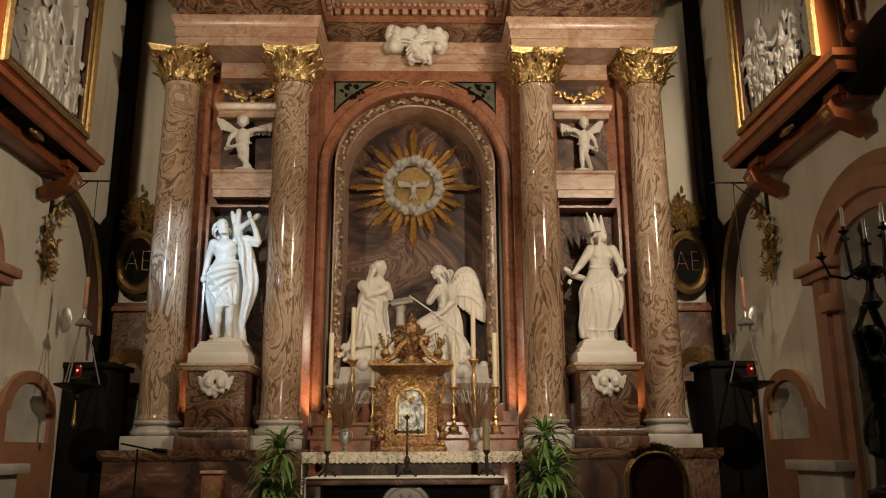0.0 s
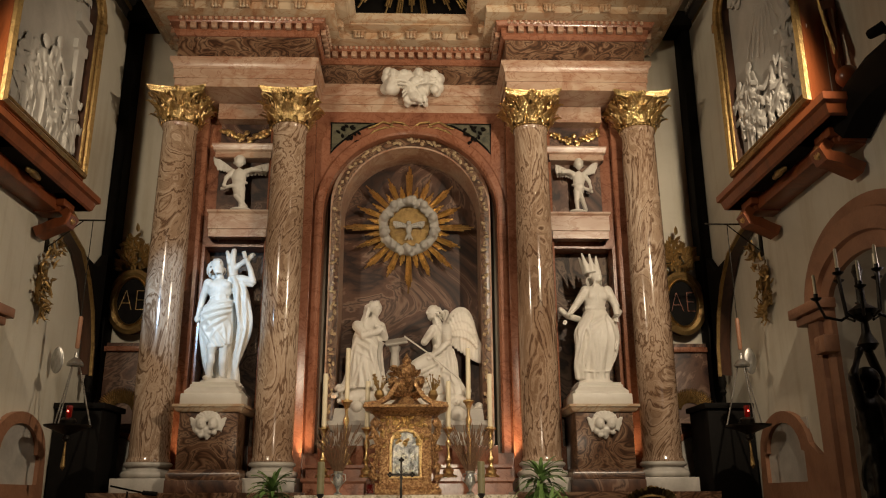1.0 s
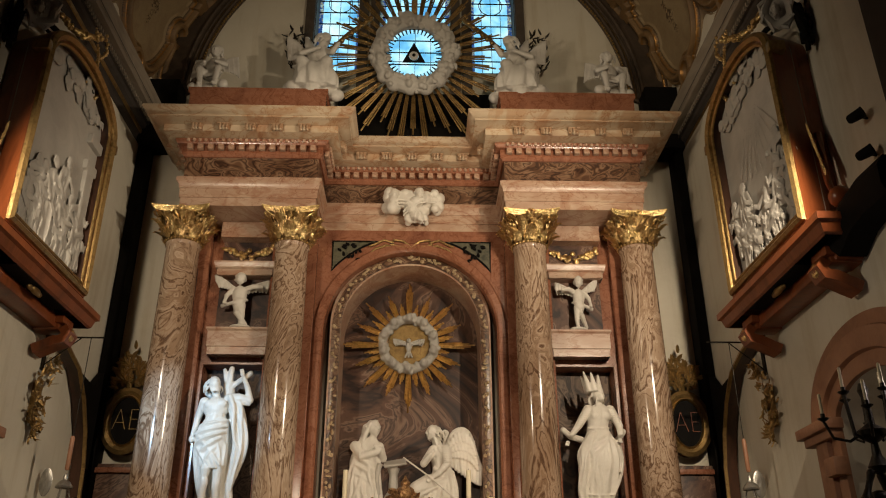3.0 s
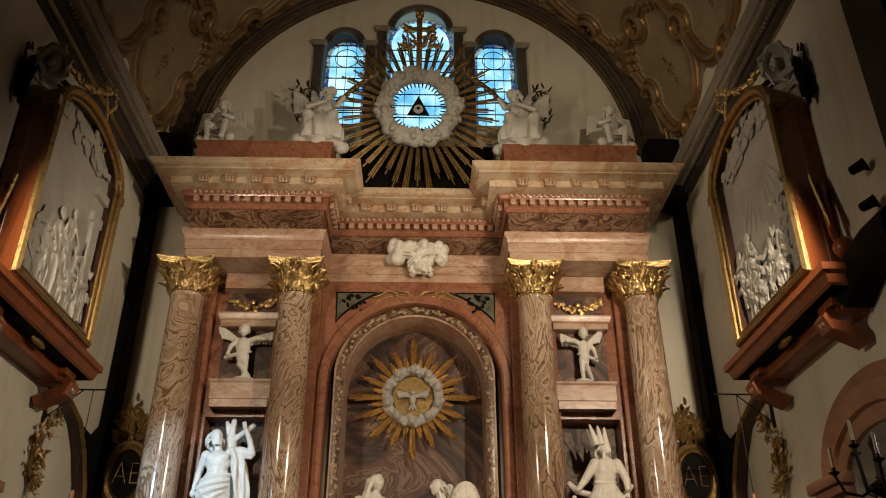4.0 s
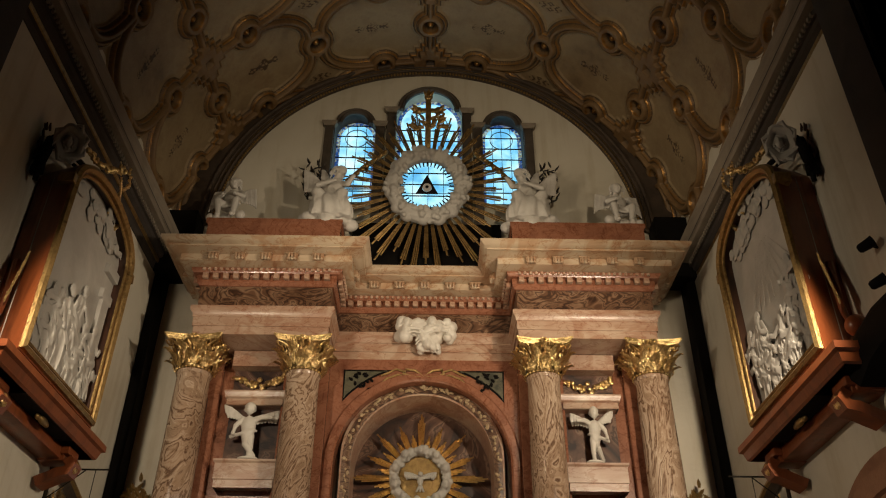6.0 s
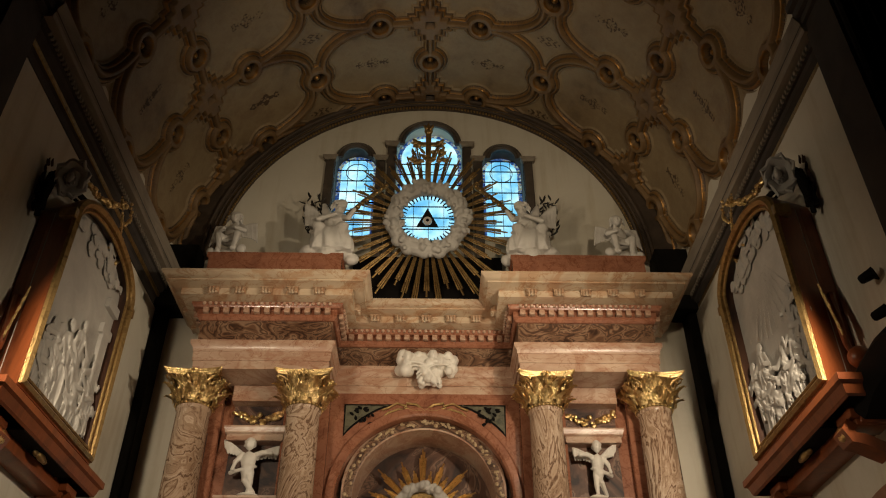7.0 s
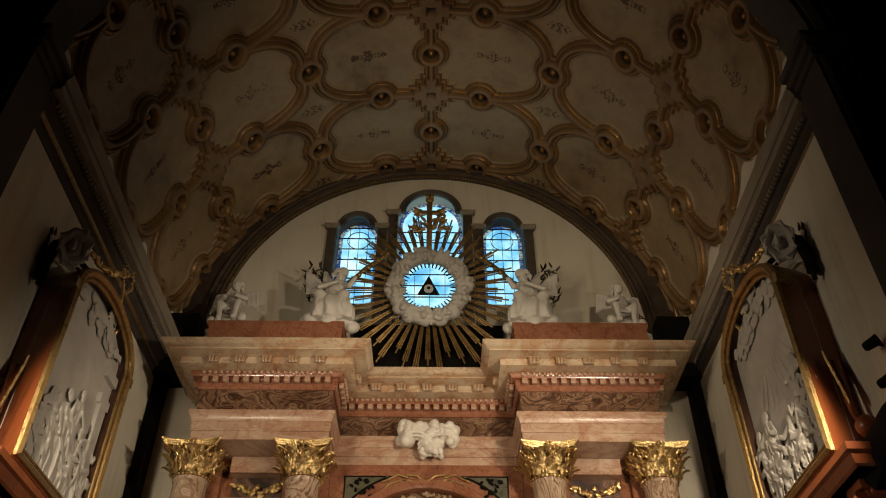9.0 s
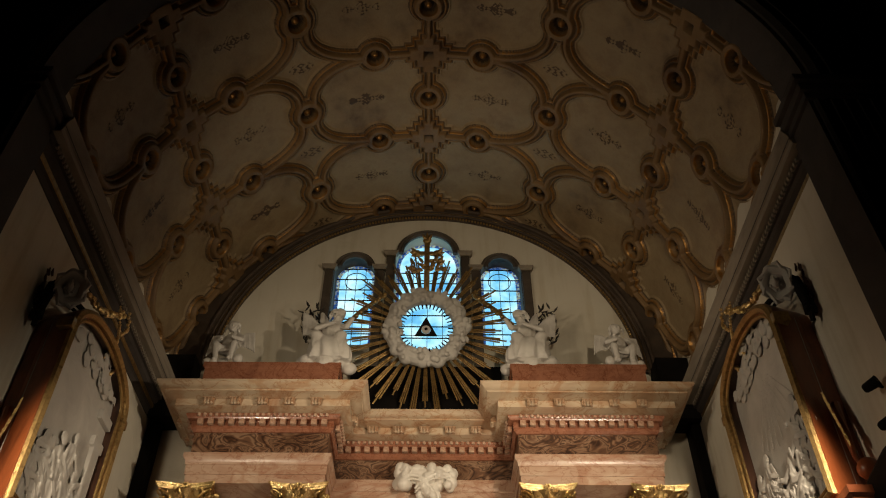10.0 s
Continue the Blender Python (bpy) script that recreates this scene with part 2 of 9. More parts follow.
def sweep(bm, path, prof, close=False, caps=True):
    """Run a profile of (offset, z) along a plan line with mitred corners; the offset goes to the right of the way."""
    pts = [Vector(p) for p in path]
    n = len(pts)
    cols = []
    for i, p in enumerate(pts):
        def right(a, b):
            d = (b - a).normalized()
            return Vector((d.y, -d.x))
        if close:
            n0, n1 = right(pts[i - 1], p), right(p, pts[(i + 1) % n])
        else:
            n0 = right(pts[i - 1], p) if i else right(p, pts[1])
            n1 = right(p, pts[i + 1]) if i < n - 1 else n0
        m = (n0 + n1)
        m = m / max(m.length_squared / 2, 1e-6)
        cols.append([bm.verts.new((p.x + m.x * o, p.y + m.y * o, z)) for o, z in prof])
    k = len(prof)
    for i in range(n if close else n - 1):
        a, b = cols[i], cols[(i + 1) % n]
        for j in range(k - 1):
            bm.faces.new((a[j], b[j], b[j + 1], a[j + 1]))
    if caps and not close:
        bm.faces.new(cols[0])
        bm.faces.new(cols[-1][::-1])
    return bm


def plate(bm, outer, holes, to3d, d0, d1):
    """A flat slab with holes, from loops of (u, v); to3d(u, v, d) places it, d runs through its thickness."""
    start = len(bm.verts)
    edges = []
    for loop in (outer, *holes):
        vs = [bm.verts.new(to3d(u, v, d0)) for u, v in loop]
        edges += [bm.edges.new((vs[i], vs[(i + 1) % len(vs)])) for i in range(len(vs))]
    res = bmesh.ops.triangle_fill(bm, use_beauty=True, use_dissolve=False, edges=edges)
    faces = [g for g in res["geom"] if isinstance(g, bmesh.types.BMFace)]
    ex = bmesh.ops.extrude_face_region(bm, geom=faces, use_keep_orig=True)
    shift = Vector(to3d(0, 0, d1)) - Vector(to3d(0, 0, d0))
    for g in ex["geom"]:
        if isinstance(g, bmesh.types.BMVert):
            g.co += shift
    return bm


def arched(x0, x1, z0, spring, n=24, rise=None):
    """A loop of an opening with a round head."""
    c, r = (x0 + x1) / 2, (x1 - x0) / 2
    rise = rise or r
    return [(x0, z0), (x1, z0)] + [(c + r * math.cos(math.pi * i / n), spring + rise * math.sin(math.pi * i / n)) for i in range(n + 1)]


def facing(u, v, d):
    return (u, d, v)


def ribbon(bm, line, prof, up=(0, -1, 0), close=False):
    """Sweep a small closed profile (a across, b out) along a 3D line; 'up' is the outward way."""
    up = Vector(up)
    pts = [Vector(p) for p in line]
    rings = []
    n = len(pts)
    for i, p in enumerate(pts):
        d = (pts[(i + 1) % n] - pts[i - 1]) if (close or 0 < i < n - 1) else (pts[1] - pts[0] if i == 0 else pts[-1] - pts[-2])
        d.normalize()
        side = d.cross(up).normalized()
        u2 = side.cross(d)
        rings.append([bm.verts.new(p + side * a + u2 * b) for a, b in prof])
    k = len(prof)
    for i in range(n if close else n - 1):
        a, b = rings[i], rings[(i + 1) % n]
        for j in range(k):
            bm.faces.new((a[j], a[(j + 1) % k], b[(j + 1) % k], b[j]))
    if not close:
        bm.faces.new(rings[0][::-1])
        bm.faces.new(rings[-1])
    return bm


def tube(bm, line, r, n=6, r1=None):
    pts = [Vector(p) for p in line]
    rings = []
    for i, p in enumerate(pts):
        d = (pts[min(i + 1, len(pts) - 1)] - pts[max(i - 1, 0)]).normalized()
        s = d.cross(Vector((0.31, 0.17, 0.93))).normalized()
        u = s.cross(d)
        k = r if r1 is None else r + (r1 - r) * i / (len(pts) - 1)
        rings.append([bm.verts.new(p + (s * math.cos(2 * math.pi * j / n) + u * math.sin(2 * math.pi * j / n)) * k) for j in range(n)])
    for a, b in zip(rings, rings[1:]):
        for j in range(n):
            bm.faces.new((a[j], a[(j + 1) % n], b[(j + 1) % n], b[j]))
    bm.faces.new(rings[0][::-1])
    bm.faces.new(rings[-1])
    return bm


def ball(bm, c, r, seg=12, rings=8, turn=None):
    rx, ry, rz = (r, r, r) if isinstance(r, (int, float)) else r
    top, bot = bm.verts.new((c[0], c[1], c[2] + rz)), bm.verts.new((c[0], c[1], c[2] - rz))
    rows = []
    for j in range(1, rings):
        ph = math.pi * j / rings
        sn, cs = math.sin(ph), math.cos(ph)
        rows.append([bm.verts.new((c[0] + rx * sn * math.cos(2 * math.pi * i / seg), c[1] + ry * sn * math.sin(2 * math.pi * i / seg), c[2] + rz * cs)) for i in range(seg)])
    for i in range(seg):
        k = (i + 1) % seg
        bm.faces.new((top, rows[0][i], rows[0][k]))
        bm.faces.new((bot, rows[-1][k], rows[-1][i]))
        for a, b in zip(rows, rows[1:]):
            bm.faces.new((a[i], b[i], b[k], a[k]))
    return bm

# ---- the chancel: floor, walls, vault ----
W, BACK = 4.8, 12.8          # half width, back wall
Z0, RV = 10.1, 4.85          # vault springing and radius
ZL = 10.6                    # centre of the lunette arch

floor = part("floor", box(B(), -9, 9, -8, 13.4, -0.3, 0.0), FLOOR)
tagged(floor, "dark polished stone church floor", "floor", kind="structure")
steps = part("altar_steps", box(box(B(), -4.79, 4.79, 6.9, 13.3, 0.002, 0.2, 0.01), -4.78, 4.78, 7.3, 13.3, 0.2, 0.38, 0.01), FLOOR)
tagged(steps, "low dark stone steps before the altar", "steps", kind="structure")
dais = part("dais", box(B(), -2.4, 2.4, 9.7, 12.4, 0.382, 0.6, 0.01), FLOOR)
tagged(dais, "dark stone dais under the high altar", "dais", kind="structure")

# back wall with the niche and three windows
WINS = ((-1.52, 0.43, 11.2, 13.2), (0.0, 0.69, 11.1, 13.6), (1.52, 0.43, 11.2, 13.2))
bm = plate(B(), [(-W - 0.3, 0), (W + 0.3, 0), (W + 0.3, 15.6), (-W - 0.3, 15.6)],
           [arched(-1.35, 1.35, 2.2, 6.02)] + [arched(c - h, c + h, z, s) for c, h, z, s in WINS], facing, BACK, 13.4)
wall_north = tagged(part("wall_north", bm, PLASTER), "cream plaster back wall with three arched windows", "wall", kind="structure")

# side walls with an arched doorway each
for side, nm in ((1, "wall_east"), (-1, "wall_west")):
    def to3d(u, v, d, side=side):
        return (side * d, u, v)
    door = arched(7.37, 8.93, 0.0, 3.62, rise=0.45)
    bm = plate(B(), [(6.6, 0), (13.4, 0), (13.4, 11.0), (6.6, 11.0)], [door], to3d, W, W + 0.5)
    tagged(part(nm, bm, PLASTER), "aged cream plaster side wall of the chancel", "wall", kind="structure")
    bm = box(B(), side * (W + 0.6), side * (W + 0.8), 6.3, 9.2, 0, 5.2)
    tagged(part(nm + "_passage", bm, PLASTER), "pale plaster passage behind the side doorway", "wall", kind="structure")

# chancel arch, a dark transverse arch before the vault; its lack of light is in the SHADE colour
arch_pts = [(4.72 * math.cos(math.pi * i / 48), 10.1 + 4.72 * math.sin(math.pi * i / 48)) for i in range(49)]
outer = [(-9, 0), (-4.62, 0), (-4.62, 10.0)] + arch_pts[::-1] + [(4.62, 10.0), (4.62, 0), (9, 0), (9, 17), (-9, 17)]
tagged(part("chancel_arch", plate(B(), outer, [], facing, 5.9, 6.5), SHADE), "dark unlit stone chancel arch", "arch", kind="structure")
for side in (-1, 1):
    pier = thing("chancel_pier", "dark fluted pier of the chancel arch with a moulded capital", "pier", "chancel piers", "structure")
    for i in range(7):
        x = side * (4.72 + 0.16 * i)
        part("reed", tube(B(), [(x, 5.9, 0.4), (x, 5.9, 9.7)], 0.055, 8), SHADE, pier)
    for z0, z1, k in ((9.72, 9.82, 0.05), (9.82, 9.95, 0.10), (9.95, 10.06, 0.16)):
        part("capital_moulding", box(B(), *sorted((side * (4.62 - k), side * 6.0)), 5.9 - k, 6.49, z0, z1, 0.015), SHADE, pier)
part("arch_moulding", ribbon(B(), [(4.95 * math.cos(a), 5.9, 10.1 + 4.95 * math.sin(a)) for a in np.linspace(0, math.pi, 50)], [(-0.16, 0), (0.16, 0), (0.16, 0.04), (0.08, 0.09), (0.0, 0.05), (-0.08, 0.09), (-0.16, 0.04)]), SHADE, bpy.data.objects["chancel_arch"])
# nave shell behind the camera, in the same shade tone
bm = B()
box(bm, -9.3, -9, -8, 6.6, 0, 17)
box(bm, 9, 9.3, -8, 6.6, 0, 17)
box(bm, -9.3, 9.3, -8.3, -8, 0, 17)
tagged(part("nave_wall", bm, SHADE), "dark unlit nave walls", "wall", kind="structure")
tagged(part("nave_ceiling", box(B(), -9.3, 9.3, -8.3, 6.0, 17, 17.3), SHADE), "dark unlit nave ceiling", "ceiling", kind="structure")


# vault with raised strapwork bands, rings, roundels and bosses
def vault_relief(s, y):
    """Height and kind of the stucco at arc length s and depth y."""
    PS, PY, Y0 = 4.85, 1.96, 10.62
    u = np.abs((s + PS / 2) % PS - PS / 2)            # 0 at crosses, PS/2 at nodes
    v = np.abs((y - Y0 + PY / 2) % PY - PY / 2)       # 0 at cross rows, PY/2 between
    hw = 0.12
    d = np.minimum(u, np.where(u < 1.05, v, 9.0))      # ribs along the crosses and out to the first roundel
    # from the roundel the rib sweeps round the panel's corner to the node
    ea, eb, uc, vc0 = 1.05, 0.66, 1.22, 0.70
    q = np.sqrt(((u - uc) / ea) ** 2 + ((v - vc0) / eb) ** 2)
    g = np.sqrt(((u - uc) / ea ** 2) ** 2 + ((v - vc0) / eb ** 2) ** 2) + 1e-6
    d = np.minimum(d, np.where((u > uc) & (v < vc0), np.abs(q * (q - 1) / g), 9.0))
    d = np.minimum(d, np.where((v >= vc0) & (u > uc), np.abs(u - uc - ea), 9.0))
    d = np.minimum(d, np.where((u >= 1.0) & (u < uc + 0.02), np.abs(v - 0.04), 9.0))
    ring = np.full(s.shape, 9.0)
    for cu, cv, k in ((1.02, 0.0, 1.0), (0.0, PY / 2, 1.0), (PS / 2, PY / 2, 0.94)):
        ring = np.minimum(ring, np.hypot(u - cu, v - cv) * k)
    f = np.minimum(d - hw, ring - 0.34)
    for a, b in ((0.44, 0.19), (0.30, 0.33), (0.19, 0.46)):   # stepped blocks at the crosses
        f = np.minimum(f, np.maximum(u - a, v - b))
    # three-stepped rib: outer fillet, deep groove, raised flat, bead
    h = 0.10 * np.clip(0.5 - f / 0.03, 0, 1)
    h = h - 0.055 * np.exp(-((f + 0.055) / 0.016) ** 2)
    h = h + 0.05 * np.clip(0.5 - (f + 0.085) / 0.02, 0, 1)
    h = h + 0.035 * np.exp(-((f - 0.035) / 0.02) ** 2)
    in_ring = ring < 0.2
    h = np.where(in_ring, 0.14 - 0.2 * np.clip((0.18 - ring) / 0.07, 0, 1) + 0.03 * np.exp(-((ring - 0.165) / 0.018) ** 2), h)
    h = np.where(ring < 0.07, -0.02 + np.sqrt(np.maximum(0.0049 - ring ** 2, 0)) * 1.5, h)
    sq = np.maximum(u, v)
    h = np.where(sq < 0.085, -0.05, h)
    kind = np.where(f < 0.0, 0.5, 0.0)
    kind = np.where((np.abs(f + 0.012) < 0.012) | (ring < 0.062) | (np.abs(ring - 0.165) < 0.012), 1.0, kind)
    # grooves, rib edges and hollows: grime and recess shade both painted dark
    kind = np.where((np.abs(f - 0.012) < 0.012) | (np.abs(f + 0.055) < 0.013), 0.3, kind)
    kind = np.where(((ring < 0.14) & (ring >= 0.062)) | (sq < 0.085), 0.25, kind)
    # worn painted sprig in the middle of each panel and each small diamond
    mu, mv = u - 1.22, v - PY / 2
    tilt = np.sin(s * 1.7 + y * 2.3)
    mu, mv = mu + 0.25 * tilt * mv, mv
    wig = np.sin(mu * 46 + np.sin(mv * 31 + s) * 2.4) * np.sin(mv * 52 + np.sin(mu * 23 + y) * 2.5)
    motif = (np.hypot(mu / 0.36, mv / (0.10 + 0.05 * np.cos(mu * 19))) < 1) & (wig > -0.1)
    mu2 = u - PS / 2
    motif = motif | ((np.hypot(mu2 / 0.24, v / 0.11) < 1) & (np.sin(mu2 * 50 + np.sin(v * 40) * 2) * np.sin(v * 60) > 0.0))
    h = np.where(motif, 0.012, h)
    kind = np.where(motif, 0.15, kind)
    return h, kind


ns, ny = 1000, 440
sg = np.linspace(-RV * math.pi / 2, RV * math.pi / 2, ns)
yg = np.linspace(6.45, 12.85, ny)
S, YY = np.meshgrid(sg, yg, indexing="ij")
H, KIND = vault_relief(S, YY)
ang = S / RV
co = np.stack([(RV - H) * np.sin(ang), YY, Z0 + (RV - H) * np.cos(ang)], -1).reshape(-1, 3)
idx = np.arange(ns * ny).reshape(ns, ny)
quads = np.stack([idx[:-1, :-1], idx[:-1, 1:], idx[1:, 1:], idx[1:, :-1]], -1).reshape(-1, 4)
me = bpy.data.meshes.new("ceiling")
me.from_pydata(co.tolist(), [], quads.tolist())
att = me.attributes.new("stucco", "FLOAT", "POINT")
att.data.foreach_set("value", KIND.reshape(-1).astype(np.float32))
me.shade_smooth()
VAULT, nt, b = material("painted_stucco_vault", 0.7)
at_n = nt.nodes.new("ShaderNodeAttribute")
at_n.attribute_name = "stucco"
vc = coords(nt)
nz = node(nt, "ShaderNodeTexNoise", Scale=0.9, Detail=8.0, Roughness=0.65)
nt.links.new(vc, nz.inputs["Vector"])
field = ramp(nt, nz.outputs[0], ((0.3, (0.13, 0.08, 0.042)), (0.42, (0.23, 0.16, 0.085)), (0.55, (0.29, 0.213, 0.118)), (0.72, (0.175, 0.107, 0.056))))
# stops 0.25 and 0.3 carry the painted shade of hollows and grooves
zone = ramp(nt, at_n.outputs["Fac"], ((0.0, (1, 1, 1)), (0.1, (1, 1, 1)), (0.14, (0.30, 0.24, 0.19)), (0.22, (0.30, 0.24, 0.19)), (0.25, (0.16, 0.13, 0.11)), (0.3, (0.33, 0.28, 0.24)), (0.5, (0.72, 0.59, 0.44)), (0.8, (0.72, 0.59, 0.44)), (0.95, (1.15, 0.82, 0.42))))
gl = nt.nodes.new("ShaderNodeTexNoise")
gl.inputs["Scale"].default_value, gl.inputs["Detail"].default_value = 26.0, 5.0
nt.links.new(vc, gl.inputs["Vector"])
bump(nt, b, gl.outputs[0], 0.35, 0.02)
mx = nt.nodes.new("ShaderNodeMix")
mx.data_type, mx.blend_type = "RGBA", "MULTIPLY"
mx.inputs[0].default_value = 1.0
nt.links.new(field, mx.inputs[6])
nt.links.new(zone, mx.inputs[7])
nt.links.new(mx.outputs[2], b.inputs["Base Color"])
gm = ramp(nt, at_n.outputs["Fac"], ((0.0, (0, 0, 0)), (0.85, (0, 0, 0)), (0.97, (0.75, 0.75, 0.75)), (1.0, (0.75, 0.75, 0.75))))
nt.links.new(gm, b.inputs["Metallic"])
gr_ = ramp(nt, at_n.outputs["Fac"], ((0.0, (0.62, 0.62, 0.62)), (0.85, (0.5, 0.5, 0.5)), (0.97, (0.36, 0.36, 0.36))))
nt.links.new(gr_, b.inputs["Roughness"])
me.materials.append(VAULT)
tagged(new("ceiling", me), "barrel vault with raised ochre strapwork, rings and bosses", "ceiling", kind="structure")
# long cornices under the vault
CORN = [(0.0, 9.3), (0.05, 9.32), (0.06, 9.42), (0.12, 9.46), (0.13, 9.52), (0.2, 9.56), (0.22, 9.62), (0.27, 9.62), (0.28, 9.70), (0.42, 9.71), (0.43, 9.78), (0.45, 9.79), (0.45, 9.86), (0.52, 9.95), (0.52, 9.99), (0.0, 10.02)]
for side, nm in ((1, "cornice_east"), (-1, "cornice_west")):
    edge, dz = (4.9, -0.12) if side > 0 else (-4.82, 0.0)
    path = [(edge, 6.45), (edge, 12.3)]
    if side > 0:
        path = path[::-1]
    prof = [(o * 0.78, z + dz) for o, z in CORN]
    c = thing(nm, "long moulded stucco cornice under the vault", "cornice", kind="structure")
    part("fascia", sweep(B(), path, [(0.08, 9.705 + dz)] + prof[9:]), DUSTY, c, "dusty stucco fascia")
    # shade under the fascia and along the groove line is put into the colour
    part("bed_moulding", sweep(B(), path, prof[:9] + [(0.22, 9.703 + dz), (0.0, 9.703 + dz)]), SHADE, c, "lower mouldings in a painted shade tone")
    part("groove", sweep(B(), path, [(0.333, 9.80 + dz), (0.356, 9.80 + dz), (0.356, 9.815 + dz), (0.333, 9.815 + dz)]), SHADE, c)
    part("gilt_fillet", sweep(B(), path, [(0.085, 9.44 + dz), (0.105, 9.45 + dz), (0.113, 9.5 + dz), (0.085, 9.5 + dz)]), GILTDIM, c)
    bm = B()
    for i in range(70):
        y = 6.65 + i * 0.08
        box(bm, side * (abs(edge) - 0.245), side * (abs(edge) - 0.21), y, y + 0.04, 9.63 + dz, 9.69 + dz)
    part("dentils", bm, DUSTY, c)

# dark archivolt round the lunette
def arc_line(r, y, z0=ZL, n=60, a0=0.0, a1=math.pi, cx=0.0):
    return [(cx + r * math.cos(a0 + (a1 - a0) * i / n), y, z0 + r * math.sin(a0 + (a1 - a0) * i / n)) for i in range(n + 1)]


ARCHBROWN = mottled("brown_archivolt", ((0.3, (0.035, 0.024, 0.016)), (0.7, (0.085, 0.058, 0.038))), 3.0, 0.6, 0, 0.3)
arch = thing("lunette_arch", "dark brown archivolt with a gilt beaded edge", "arch moulding", kind="structure")
lo, hi = arc_line(4.04, 12.7), [(4.84 * math.cos(math.pi * i / 60), 12.7, Z0 + 4.84 * math.sin(math.pi * i / 60)) for i in range(61)]
bm = B()
va, vb = [bm.verts.new(p) for p in lo], [bm.verts.new(p) for p in hi]
wa, wb = [bm.verts.new((x, 12.8, z)) for x, y, z in lo], [bm.verts.new((x, 12.8, z)) for x, y, z in hi]
for i in range(60):
    bm.faces.new((va[i], va[i + 1], vb[i + 1], vb[i]))
    bm.faces.new((va[i], va[i + 1], wa[i + 1], wa[i]))
    bm.faces.new((vb[i], vb[i + 1], wb[i + 1], wb[i]))
part("band", bm, ARCHBROWN, arch)
for r, k in ((4.10, 0.035), (4.20, 0.02), (4.29, 0.045)):
    part("fillet", ribbon(B(), arc_line(r, 12.7), [(-k, 0), (k, 0), (k * 0.8, k), (0, k * 1.4), (-k * 0.8, k)]), ARCHBROWN, arch)
part("gilt_fillet", ribbon(B(), arc_line(4.155, 12.7), [(-0.012, 0), (0.012, 0), (0, 0.02)]), GILTDIM, arch)
bm = B()
for i in range(190):
    a = math.pi * (i + 0.5) / 190
    ball(bm, (4.03 * math.cos(a), 12.69, ZL + 4.03 * math.sin(a)), (0.028, 0.03, 0.028), 6, 4)
part("beading", bm, GILTDIM, arch)
for side in (-1, 1):
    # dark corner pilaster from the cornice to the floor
    p = part("corner_pilaster", box(B(), min(side * 4.62, side * 4.79), max(side * 4.62, side * 4.79), 12.45, 12.79, 0.4, 9.3, 0.01), NEARBLACK)
    tagged(p, "black corner pilaster beside the altarpiece", "pilaster", kind="structure")
    # pier in near-black: the shade of this upper corner is put into its colour
    p = part("corner_pier", box(B(), min(side * 4.2, side * 4.79), max(side * 4.2, side * 4.79), 12.3, 12.79, 9.3, 10.6, 0.01), NEARBLACK)
    tagged(p, "dark pier where the cornice meets the back wall", "pier", kind="structure")

# ---- the windows ----
DARKSTONE = mottled("grey_brown_stone", ((0.3, (0.045, 0.034, 0.025)), (0.7, (0.10, 0.08, 0.062))), 3.0, 0.7, 0, 0.2, 20)
GLASS, nt, b = material("blue_stained_glass", 0.3)
vc = coords(nt)
nz = node(nt, "ShaderNodeTexNoise", Scale=2.2, Detail=3.0)
nt.links.new(vc, nz.inputs["Vector"])
vr = node(nt, "ShaderNodeTexVoronoi", Scale=9.0)
nt.links.new(vc, vr.inputs["Vector"])
cl = ramp(nt, nz.outputs[0], ((0.25, (0.06, 0.32, 0.68)), (0.42, (0.18, 0.58, 0.88)), (0.55, (0.42, 0.84, 1.0)), (0.75, (0.85, 0.98, 0.95))))
nt.links.new(cl, b.inputs["Emission Color"])
b.inputs["Emission Strength"].default_value = 1.15
b.inputs["Base Color"].default_value = (0.02, 0.05, 0.08, 1)
BORDER = mottled("blue_border_glass", ((0.4, (0.01, 0.03, 0.12)), (0.5, (0.03, 0.12, 0.4)), (0.55, (0.35, 0.3, 0.05)), (0.62, (0.3, 0.5, 0.6))), 14.0, 0.3, 0, 0)
bn = BORDER.node_tree
pb = bn.nodes["Principled BSDF"]
bn.links.new(pb.inputs["Base Color"].links[0].from_socket, pb.inputs["Emission Color"])
pb.inputs["Emission Strength"].default_value = 0.8
